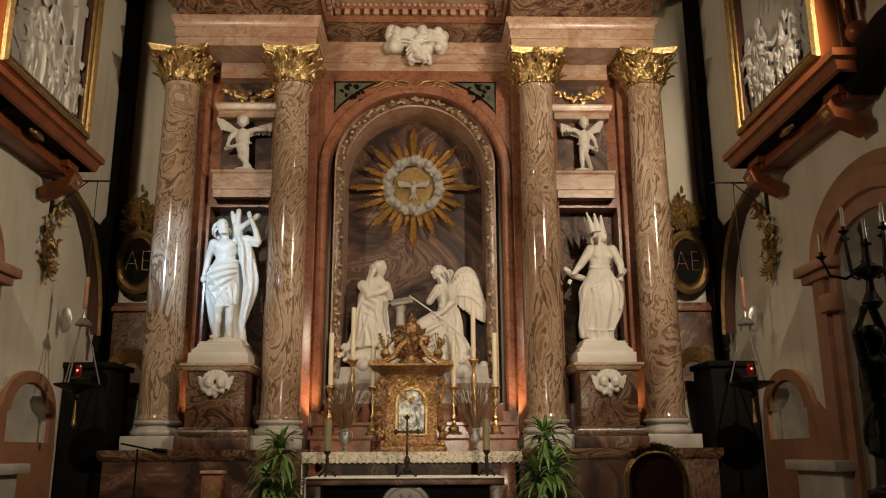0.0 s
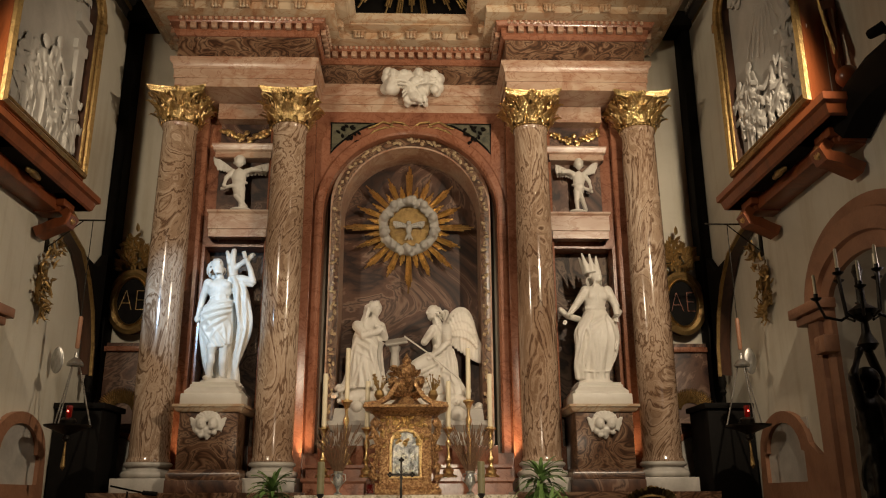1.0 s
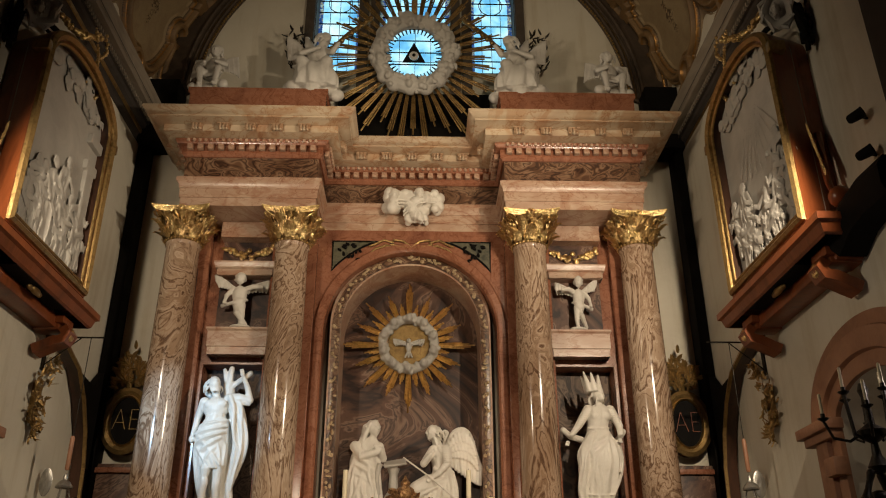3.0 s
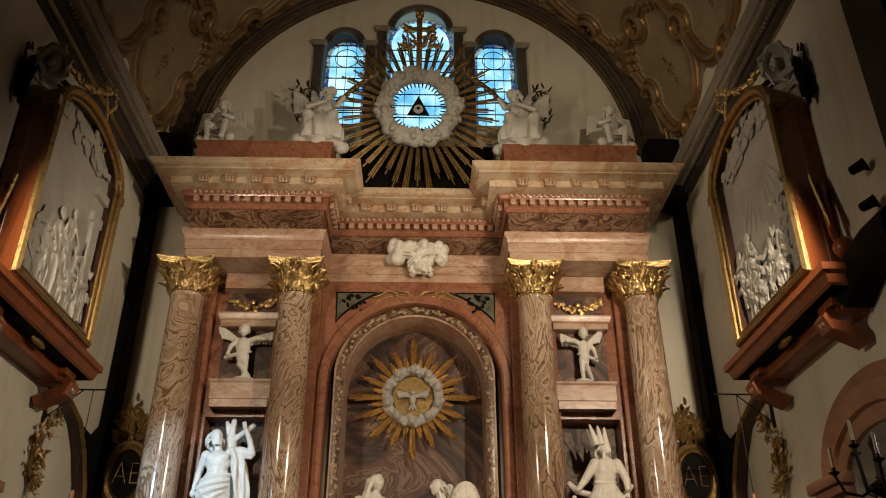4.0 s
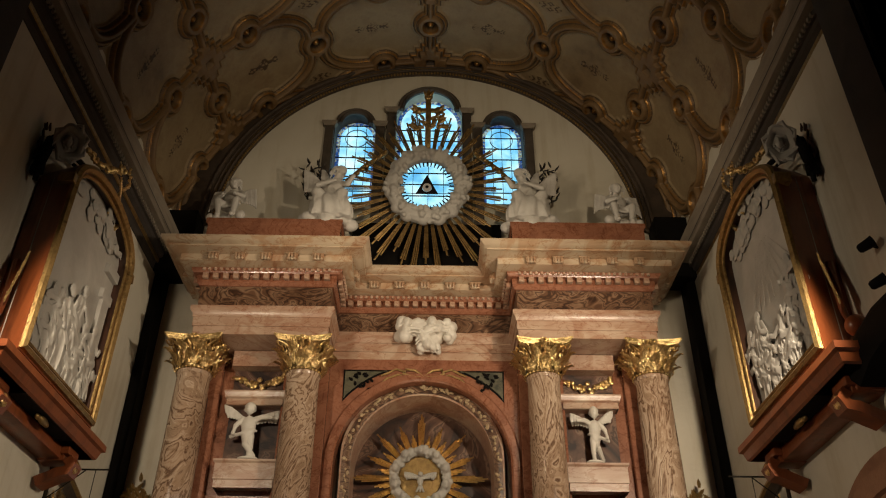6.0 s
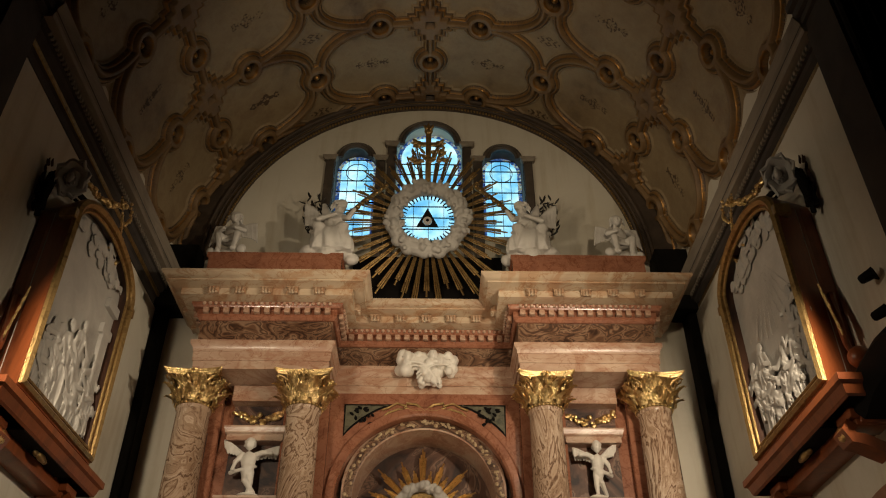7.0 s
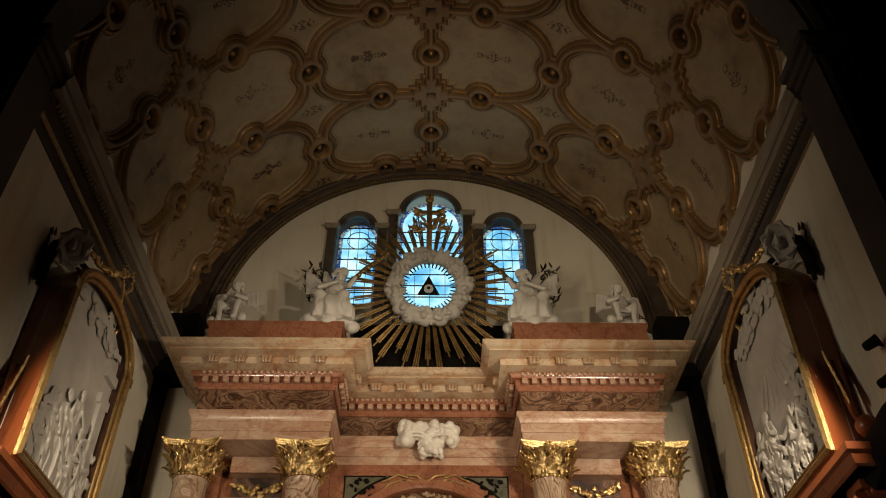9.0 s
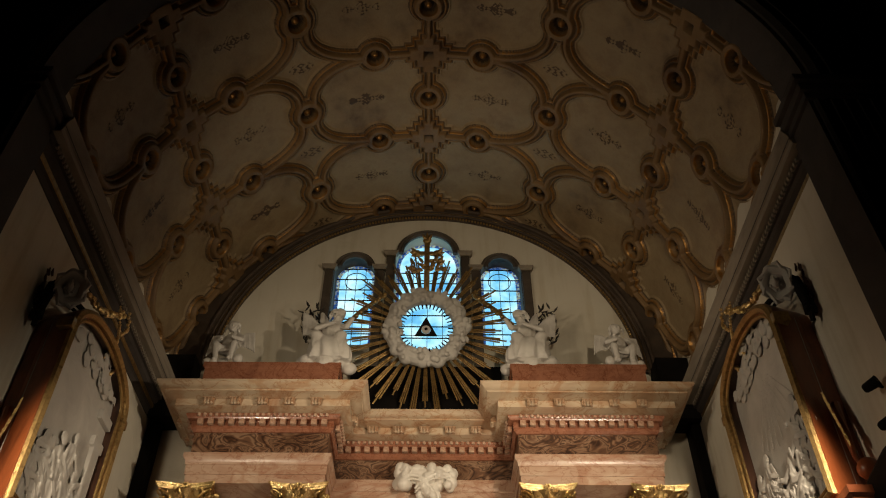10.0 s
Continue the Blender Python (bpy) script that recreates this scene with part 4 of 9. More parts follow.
for sd in (-1, 1):
    swag_pts = [(0, 7.36), (0.14, 7.48), (0.3, 7.5), (0.34, 7.42), (0.2, 7.37), (0.05, 7.36)]
    tube(bm, [(sd * x, 12.42, z) for x, z in swag_pts], 0.022, 6)
    tube(bm, [(sd * x, 12.42, z) for x, z in ((0.04, 7.36), (0.25, 7.33), (0.42, 7.4), (0.6, 7.33), (0.72, 7.2))], 0.02, 6)
    tube(bm, [(sd * x, 12.42, z) for x, z in ((0.3, 7.45), (0.46, 7.5), (0.6, 7.42), (0.7, 7.38))], 0.018, 6)
part("carved_bow", bm, GILTDIM, altarpiece, "carved ribbon bow")

# ---- carved figures: each one plain mesh ----
def robe(bm, rings, n=96, fold=0.1, k1=7, k2=13, ph=0.0, twist=2.0, lines=22):
    """Draped body: rings of (x, y, z, half width, half depth), lofted with folds that run down it."""
    rows = []
    z0, z1 = rings[0][2], rings[-1][2]
    fine = []
    for a, b in zip(rings, rings[1:]):
        for j in range(4):
            fine.append([a[i] + (b[i] - a[i]) * j / 4 for i in range(5)])
    fine.append(list(rings[-1]))
    for x, y, z, w, d in fine:
        t = (z - z0) / (z1 - z0)
        amp = fold * 1.5 * (1.15 - t * 0.7)
        row = []
        for i in range(n):
            a = 2 * math.pi * i / n
            s = 0.55 * (1 - 2 * abs(math.sin(k1 / 2 * a + twist * t + ph))) + 0.35 * (1 - 2 * abs(math.sin(k2 / 2 * a - twist * 1.7 * t + ph * 2))) + 0.2 * math.sin(27 * a + 5 * t)
            k = 1 + amp * s
            row.append(bm.verts.new((x + w * k * math.cos(a), y + d * k * math.sin(a), z)))
        rows.append(row)
    for p, q in zip(rows, rows[1:]):
        for i in range(n):
            bm.faces.new((p[i], p[(i + 1) % n], q[(i + 1) % n], q[i]))
    bm.faces.new(rows[0][::-1])
    bm.faces.new(rows[-1])
    # sharp cloth folds lying on the surface, some slanting, some falling straight
    rr = random.Random(int(1000 * (abs(rings[0][0]) + ph + z1)) + n)
    m = len(rows)
    if (z1 - z0) > 0.3:
        for _ in range(lines):
            a0, da = rr.uniform(0, 2 * math.pi), rr.choice((rr.uniform(-0.25, 0.25), rr.uniform(-1.3, 1.3)))
            lo = int(rr.uniform(0, 0.5) * m)
            hi = min(m - 1, lo + max(3, int(rr.uniform(0.3, 0.7) * m)))
            pts = []
            for j in range(lo, hi + 1):
                s = (j - lo) / (hi - lo)
                i = int(round((a0 + da * s * s + 0.06 * math.sin(9 * s + a0)) / (2 * math.pi) * n)) % n
                pts.append(rows[j][i].co.copy())
            k = rr.uniform(0.011, 0.024)
            pts = [pts[0]] + [(pts[q - 1] + pts[q] * 2 + pts[q + 1]) / 4 for q in range(1, len(pts) - 1)] + [pts[-1]]
            tube(bm, pts, k, 6, k * 0.5)


def limb(bm, pts, r0, r1):
    tube(bm, pts, r0, 10, r1)
    ball(bm, pts[0], r0, 10, 8)
    ball(bm, pts[-1], r1, 10, 8)


def swag(bm, pts, r):
    """A roll of cloth along a smooth line."""
    p = [Vector(q) for q in pts]
    line = []
    for i in range(len(p) - 1):
        a, b, c, d = p[max(i - 1, 0)], p[i], p[i + 1], p[min(i + 2, len(p) - 1)]
        for t in (0, 0.25, 0.5, 0.75):
            line.append(0.5 * ((2 * b) + (c - a) * t + (2 * a - 5 * b + 4 * c - d) * t * t + (3 * b - a - 3 * c + d) * t ** 3))
    line.append(p[-1])
    tube(bm, line, r * 0.72, 8, r * 0.4)
    tube(bm, [q + Vector((0, -r * 0.2, -r * 1.5)) for q in line], r * 0.4, 6, r * 0.25)


def head(bm, c, r, face=(0, -1, 0), hair=True):
    f = Vector(face).normalized()
    c = Vector(c)
    ball(bm, c, (r * 0.86, r * 0.9, r * 1.12), 16, 12)
    ball(bm, c + f * r * 0.45 - Vector((0, 0, r * 0.45)), r * 0.5, 10, 8)
    ball(bm, c + f * r * 0.93 - Vector((0, 0, r * 0.1)), r * 0.17, 8, 6)
    if hair:
        ball(bm, c - f * r * 0.3 + Vector((0, 0, r * 0.22)), r * 1.0, 14, 10)
        rr = random.Random(int(abs(c.x * 1000)))
        for i in range(16):
            v = Vector((rr.gauss(0, 1), rr.gauss(0, 1), rr.gauss(0.5, 0.8))).normalized()
            if v.dot(f) < 0.45:
                ball(bm, c - f * r * 0.2 + v * r * 0.95, r * 0.25, 8, 6)


def wing(bm, root, tip, drop, n=8, width=0.09):
    """Feathers fanned along the line from root to tip, hanging by the vector drop."""
    root, tip, drop = Vector(root), Vector(tip), Vector(drop)
    swag(bm, [root, root.lerp(tip, 0.5) - drop * 0.12, tip], width * 0.55)
    for i in range(n):
        t = (i + 0.6) / n
        p = root.lerp(tip, t) - drop * 0.10 * math.sin(t * math.pi)
        q = p + drop * (0.42 + 0.68 * t) + (tip - root) * 0.12
        tube(bm, [p, p.lerp(q, 0.5) + Vector((0, 0.01 * (i % 2), 0)), q], width * 0.5, 6, width * 0.22)
        p2 = p.lerp(q, 0.4)
        ball(bm, p2, (width * 0.55, width * 0.3, width * 0.8), 8, 6)


def puffs(bm, c, size, n, seed, flat=0.6, r=(0.3, 0.5)):
    rr = random.Random(seed)
    for i in range(n):
        v = Vector((rr.uniform(-1, 1), rr.uniform(-1, 1) * flat, rr.uniform(-1, 1)))
        k = rr.uniform(*r)
        ball(bm, (c[0] + v.x * size[0], c[1] + v.y * size[1], c[2] + v.z * size[2]), k * min(size[0], size[2]), 12, 8)


def carved(name, bm, mat, label, category, m, voxel=0.018, group="", smooth=1):
    """One solid carved mesh out of overlapping forms."""
    ob = part(name, bm, mat)
    r = ob.modifiers.new("solid", "REMESH")
    r.mode, r.voxel_size, r.use_smooth_shade = "VOXEL", voxel, True
    if smooth:
        s = ob.modifiers.new("worn", "SMOOTH")
        s.factor, s.iterations = 0.5, smooth
    ob.matrix_world = m
    return tagged(ob, label, category, group)


def cloth(bm, rings, ridges=(), seed=0, count=16, lean=0.4, deep=0.03, wide=0.05, n=132, m=84):
    """Draped form lofted through rings of (x, y, z, half width, half depth). Ridges are folds from (angle, height) to (angle, height);
    the angle is in degrees, -90 faces the nave, and the height runs from 0 at the hem to 1. Count more are strewn between them."""
    R = np.array(rings, float)
    t = np.linspace(0, len(R) - 1, m)
    i1 = np.clip(t.astype(int), 0, len(R) - 2)
    q = (t - i1)[:, None]
    p0, p1, p2, p3 = R[np.maximum(i1 - 1, 0)], R[i1], R[i1 + 1], R[np.minimum(i1 + 2, len(R) - 1)]
    C = 0.5 * (2 * p1 + (p2 - p0) * q + (2 * p0 - 5 * p1 + 4 * p2 - p3) * q ** 2 + (3 * p1 - p0 - 3 * p2 + p3) * q ** 3)
    T = (C[:, 2] - C[0, 2]) / (C[-1, 2] - C[0, 2])
    ang = np.linspace(0, 2 * math.pi, n, endpoint=False)
    rad = ((C[:, 3] + C[:, 4]) / 2)[:, None]
    rr = random.Random(seed)
    runs = [(radians(a0), t0, radians(a1), t1, w, h) for (a0, t0), (a1, t1), w, h in ridges]
    for _ in range(count):
        a0, t0 = rr.uniform(0, 2 * math.pi), rr.choice((0.0, 0.0, rr.uniform(0, 0.6)))
        t1 = min(1.0, t0 + rr.uniform(0.3, 0.8))
        runs.append((a0, t0, a0 + rr.gauss(0, lean), t1, wide * rr.uniform(0.55, 1.2), deep * rr.uniform(0.5, 1.2)))
    D = np.zeros((m, n))
    for a0, t0, a1, t1, w, h in runs:
        if t1 < t0:
            a0, t0, a1, t1 = a1, t1, a0, t0
        u = np.clip((T - t0) / max(t1 - t0, 1e-3), 0, 1)
        inside = (T >= t0 - 0.01) & (T <= t1 + 0.01)
        win = np.where(inside, np.sin(np.pi * (0.5 + 0.5 * u if t0 <= 0.02 else u)) ** 0.6, 0)
        mid = a0 + (a1 - a0) * (u * 0.5 + 0.5 * u * u) + 0.07 * np.sin(5 * u + a0 * 3)
        da = (ang[None, :] - mid[:, None] + math.pi) % (2 * math.pi) - math.pi
        slope = (a1 - a0) / max(t1 - t0, 1e-3) * rad / (C[-1, 2] - C[0, 2])
        D = np.maximum(D, h * win[:, None] * np.clip(1 - np.abs(da * rad) / np.sqrt(1 + slope ** 2) / w, 0, 1) ** 0.85)
    k = 1 + (D - 0.3 * deep) / rad
    xs = C[:, 0:1] + C[:, 3:4] * k * np.cos(ang)
    ys = C[:, 1:2] + C[:, 4:5] * k * np.sin(ang)
    rows = [[bm.verts.new((xs[j, i], ys[j, i], C[j, 2])) for i in range(n)] for j in range(m)]
    for p, r in zip(rows, rows[1:]):
        for i in range(n):
            bm.faces.new((p[i], p[(i + 1) % n], r[(i + 1) % n], r[i]))
    bm.faces.new(rows[0][::-1])
    bm.faces.new(rows[-1])


def fold(bm, pts, r):
    """A soft fold half sunk into the cloth."""
    p = [Vector(q) + Vector((0, r * 0.75, 0)) for q in pts]
    line = []
    for i in range(len(p) - 1):
        a, b, c, d = p[max(i - 1, 0)], p[i], p[i + 1], p[min(i + 2, len(p) - 1)]
        for t in (0, 0.25, 0.5, 0.75):
            line.append(0.5 * ((2 * b) + (c - a) * t + (2 * a - 5 * b + 4 * c - d) * t * t + (3 * b - a - 3 * c + d) * t ** 3))
    line.append(p[-1])
    tube(bm, line, r * 0.9, 8, r * 0.5)


def locks(bm, c, r, face, seed, n=26, fall=0.0):
    """Hair as curling strands over the skull, falling behind by the length given."""
    c, f = Vector(c), Vector(face).normalized()
    rr = random.Random(seed)
    for i in range(n):
        v = Vector((rr.gauss(0, 1), rr.gauss(0, 1), rr.gauss(0.4, 0.9))).normalized()
        if v.dot(f) > 0.35:
            continue
        p = c - f * r * 0.15 + v * r * 0.98
        e = p + (v * 0.25 - f * 0.5) * r - Vector((0, 0, r * 0.7 + fall * rr.random()))
        tube(bm, [p, p.lerp(e, 0.5) + v * r * 0.2, e], r * 0.2, 6, r * 0.1)


def face_head(bm, c, r, face, seed=1, beard=0.0, fall=0.0):
    """A carved head: skull, brow, nose, cheeks, chin and hair."""
    c, f = Vector(c), Vector(face).normalized()
    up = Vector((0, 0, 1)) - f * f.z
    up.normalize()
    sd = f.cross(up)
    ball(bm, c, (r * 0.82, r * 0.86, r * 1.02), 18, 14)
    ball(bm, c + f * r * 0.3 - up * r * 0.42, (r * 0.6, r * 0.6, r * 0.66), 14, 10)
    tube(bm, [c + f * r * 0.86 + up * r * 0.16, c + f * r * 1.06 - up * r * 0.2], r * 0.09, 6, r * 0.16)
    tube(bm, [c + f * r * 0.76 + up * r * 0.2 - sd * r * 0.45, c + f * r * 0.86 + up * r * 0.24, c + f * r * 0.76 + up * r * 0.2 + sd * r * 0.45], r * 0.1, 6)
    ball(bm, c + f * r * 0.78 - up * r * 0.5, r * 0.14, 8, 6)
    ball(bm, c + f * r * 0.66 - up * r * 0.86, r * 0.22, 8, 6)
    for k in (-1, 1):
        ball(bm, c + f * r * 0.6 + sd * r * 0.36 * k - up * r * 0.18, r * 0.24, 8, 6)
    if beard:
        for k in range(9):
            a = (k - 4) * 0.28
            p = c + f * r * 0.6 * math.cos(a) + sd * r * 0.7 * math.sin(a) - up * r * 0.75
            tube(bm, [p, p - up * beard * 0.6 + f * r * 0.1, p - up * beard - sd * r * 0.2 * math.sin(a)], r * 0.2, 6, r * 0.08)
    locks(bm, c, r, face, seed, 34, fall)


def fingers(bm, p, d, r):
    """A small palm with four fingers along d."""
    p, d = Vector(p), Vector(d).normalized()
    s = d.cross(Vector((0, -1, 0.2))).normalized()
    ball(bm, p, (r, r * 0.8, r), 10, 8)
    for k in (-1.2, -0.4, 0.4, 1.2):
        tube(bm, [p + s * r * 0.55 * k, p + s * r * 0.6 * k + d * r * 1.3, p + s * r * 0.55 * k + d * r * 2.1 + Vector((0, -r * 0.3, 0))], r * 0.3, 6, r * 0.2)


# saint bound to a tree: bare chest and legs, mantle over one shoulder
def saint_with_tree():
    bm = B()
    for x, y, xk in ((-0.13, -0.1, -0.1), (0.06, -0.04, 0.06)):
        limb(bm, [(x, y + 0.03, 0.05), (xk - 0.01, y, 0.26), (xk, y - 0.02, 0.46), (xk, 0.0, 0.75)], 0.045, 0.085)
        ball(bm, (xk, y - 0.01, 0.30), (0.058, 0.06, 0.11), 12, 8)
        ball(bm, (x - 0.01, y - 0.06, 0.03), (0.045, 0.11, 0.035), 12, 8)
    # short tunic, then the mantle wound round the hips and falling behind
    cloth(bm, [(-0.02, 0, 0.48, 0.15, 0.14), (-0.05, 0, 0.62, 0.19, 0.16), (-0.08, 0, 0.85, 0.21, 0.17), (-0.06, 0, 1.05, 0.19, 0.15), (-0.05, 0, 1.16, 0.16, 0.13)],
          [((-70, 0.0), (-110, 0.6), 0.05, 0.05), ((-40, 0.0), (-75, 0.7), 0.05, 0.05), ((-100, 0.0), (-125, 0.5), 0.045, 0.045), ((-140, 0.0), (-150, 0.7), 0.05, 0.04)], 3, 12, 0.3, 0.03)
    cloth(bm, [(-0.14, 0.1, 0.08, 0.05, 0.06), (-0.19, 0.08, 0.32, 0.075, 0.09), (-0.22, 0.05, 0.58, 0.09, 0.13), (-0.20, 0.02, 0.9, 0.12, 0.17), (-0.15, 0.0, 1.12, 0.14, 0.15)],
          [((-60, 0.0), (-120, 0.9), 0.04, 0.045), ((-110, 0.0), (-160, 0.9), 0.04, 0.045), ((-20, 0.2), (-90, 1), 0.04, 0.04)], 5, 8, 0.4, 0.035, 0.04)
    cloth(bm, [(0.2, 0.12, 0.2, 0.05, 0.06), (0.23, 0.12, 0.42, 0.075, 0.09), (0.3, 0.08, 0.72, 0.1, 0.11), (0.31, 0.06, 0.95, 0.11, 0.12), (0.27, 0.04, 1.2, 0.12, 0.12), (0.2, 0.03, 1.42, 0.12, 0.11), (0.15, 0.02, 1.56, 0.09, 0.08)],
          [((-50, 0.0), (-100, 0.95), 0.04, 0.05), ((-90, 0.05), (-135, 0.9), 0.04, 0.05), ((-120, 0.1), (-165, 0.9), 0.035, 0.04), ((-10, 0.1), (-60, 0.9), 0.04, 0.05), ((-75, 0.35), (-40, 1), 0.03, 0.035)], 7, 8, 0.3, 0.035, 0.04)
    # mantle wound across the hips, its folds running from the far shoulder to the near hip
    cloth(bm, [(0.0, 0, 0.52, 0.155, 0.14), (-0.05, 0, 0.66, 0.205, 0.175), (-0.08, 0, 0.9, 0.225, 0.185), (-0.06, 0, 1.08, 0.21, 0.165), (-0.04, 0, 1.2, 0.185, 0.14)],
          [((-15, 0.98), (-175, 0.74), 0.04, 0.05), ((-18, 0.86), (-168, 0.55), 0.04, 0.055), ((-28, 0.74), (-155, 0.36), 0.045, 0.06), ((-42, 0.6), (-142, 0.16), 0.042, 0.055),
           ((-55, 0.42), (-125, 0.02), 0.04, 0.05), ((-20, 0.92), (-120, 0.7), 0.02, 0.025), ((-150, 0.0), (-168, 0.6), 0.04, 0.045), ((-35, 0.0), (-20, 0.5), 0.04, 0.045)], 4, 8, 0.5, 0.028, 0.04)
    fold(bm, [(-0.3, -0.08, 1.0), (-0.18, -0.19, 0.86), (-0.02, -0.2, 0.68), (0.1, -0.17, 0.52)], 0.04)
    fold(bm, [(-0.3, -0.08, 0.84), (-0.2, -0.17, 0.7), (-0.1, -0.17, 0.52), (-0.09, -0.12, 0.36)], 0.035)
    fold(bm, [(0.12, -0.1, 1.54), (0.2, -0.14, 1.36), (0.22, -0.15, 1.12), (0.26, -0.1, 0.86), (0.34, -0.06, 0.74)], 0.042)
    fold(bm, [(0.22, -0.06, 1.56), (0.31, -0.1, 1.34), (0.33, -0.1, 1.1), (0.38, -0.04, 0.88)], 0.04)
    cloth(bm, [(0.02, 0.13, 0.02, 0.18, 0.05), (0.02, 0.13, 0.3, 0.2, 0.06), (0.0, 0.11, 0.62, 0.22, 0.08)], [((-70, 0), (-75, 0.9), 0.04, 0.04), ((-110, 0), (-105, 0.9), 0.04, 0.04)], 6, 8, 0.2, 0.03, 0.04, 80, 30)
    # bare torso with chest, ribs and belly
    ball(bm, (-0.06, -0.005, 1.2), (0.155, 0.12, 0.17), 18, 12)
    ball(bm, (-0.07, -0.02, 1.36), (0.185, 0.13, 0.17), 18, 12)
    ball(bm, (-0.15, -0.1, 1.40), (0.085, 0.05, 0.07), 12, 8)
    ball(bm, (0.02, -0.1, 1.41), (0.085, 0.05, 0.07), 12, 8)
    ball(bm, (-0.06, -0.1, 1.2), (0.07, 0.045, 0.08), 12, 8)
    for k in range(3):
        for sd in (-1, 1):
            tube(bm, [(-0.07 + sd * 0.03, -0.125, 1.31 - 0.035 * k), (-0.07 + sd * 0.12, -0.095, 1.29 - 0.04 * k)], 0.012, 6)
    ball(bm, (-0.25, 0.0, 1.45), 0.08, 12, 8)
    ball(bm, (0.1, 0.0, 1.5), 0.08, 12, 8)
    limb(bm, [(-0.26, 0.0, 1.45), (-0.33, 0.04, 1.22)], 0.068, 0.05)
    limb(bm, [(-0.33, 0.04, 1.22), (-0.36, -0.02, 0.98)], 0.052, 0.034)
    ball(bm, (-0.365, -0.03, 0.91), (0.045, 0.045, 0.06), 10, 8)
    limb(bm, [(0.1, 0.0, 1.51), (0.25, -0.02, 1.52), (0.41, -0.02, 1.48)], 0.075, 0.055)
    fold(bm, [(0.12, -0.06, 1.5), (0.27, -0.09, 1.44), (0.42, -0.05, 1.42)], 0.05)
    limb(bm, [(0.41, -0.02, 1.48), (0.36, -0.02, 1.66), (0.29, 0.0, 1.82)], 0.052, 0.034)
    fingers(bm, (0.26, -0.01, 1.88), (-0.2, -0.2, 1), 0.036)
    limb(bm, [(-0.08, 0.0, 1.5), (-0.11, -0.02, 1.64)], 0.06, 0.058)
    face_head(bm, (-0.13, -0.03, 1.73), 0.105, (0.55, -1, 0.4), 3, 0.1)
    # trunk and cut branches
    limb(bm, [(0.1, 0.2, 0.0), (0.13, 0.2, 0.7), (0.08, 0.18, 1.4), (0.05, 0.14, 1.75)], 0.12, 0.085)
    limb(bm, [(0.05, 0.12, 1.72), (0.07, 0.1, 1.99)], 0.055, 0.042)
    limb(bm, [(0.02, 0.12, 1.74), (-0.03, 0.1, 1.97)], 0.04, 0.03)
    limb(bm, [(0.1, 0.12, 1.72), (0.36, 0.1, 1.92)], 0.05, 0.045)
    limb(bm, [(-0.1, 0.16, 1.5), (-0.27, 0.14, 1.62)], 0.045, 0.035)
    limb(bm, [(0.24, 0.08, 0.0), (0.2, 0.1, 0.3)], 0.06, 0.05)
    cloth(bm, [(0.02, 0, -0.08, 0.33, 0.28), (0.02, 0, 0.0, 0.28, 0.24), (0, 0, 0.03, 0.2, 0.18)], (), 2, 8, 0.3, 0.03, 0.06, 60, 8)
    return bm


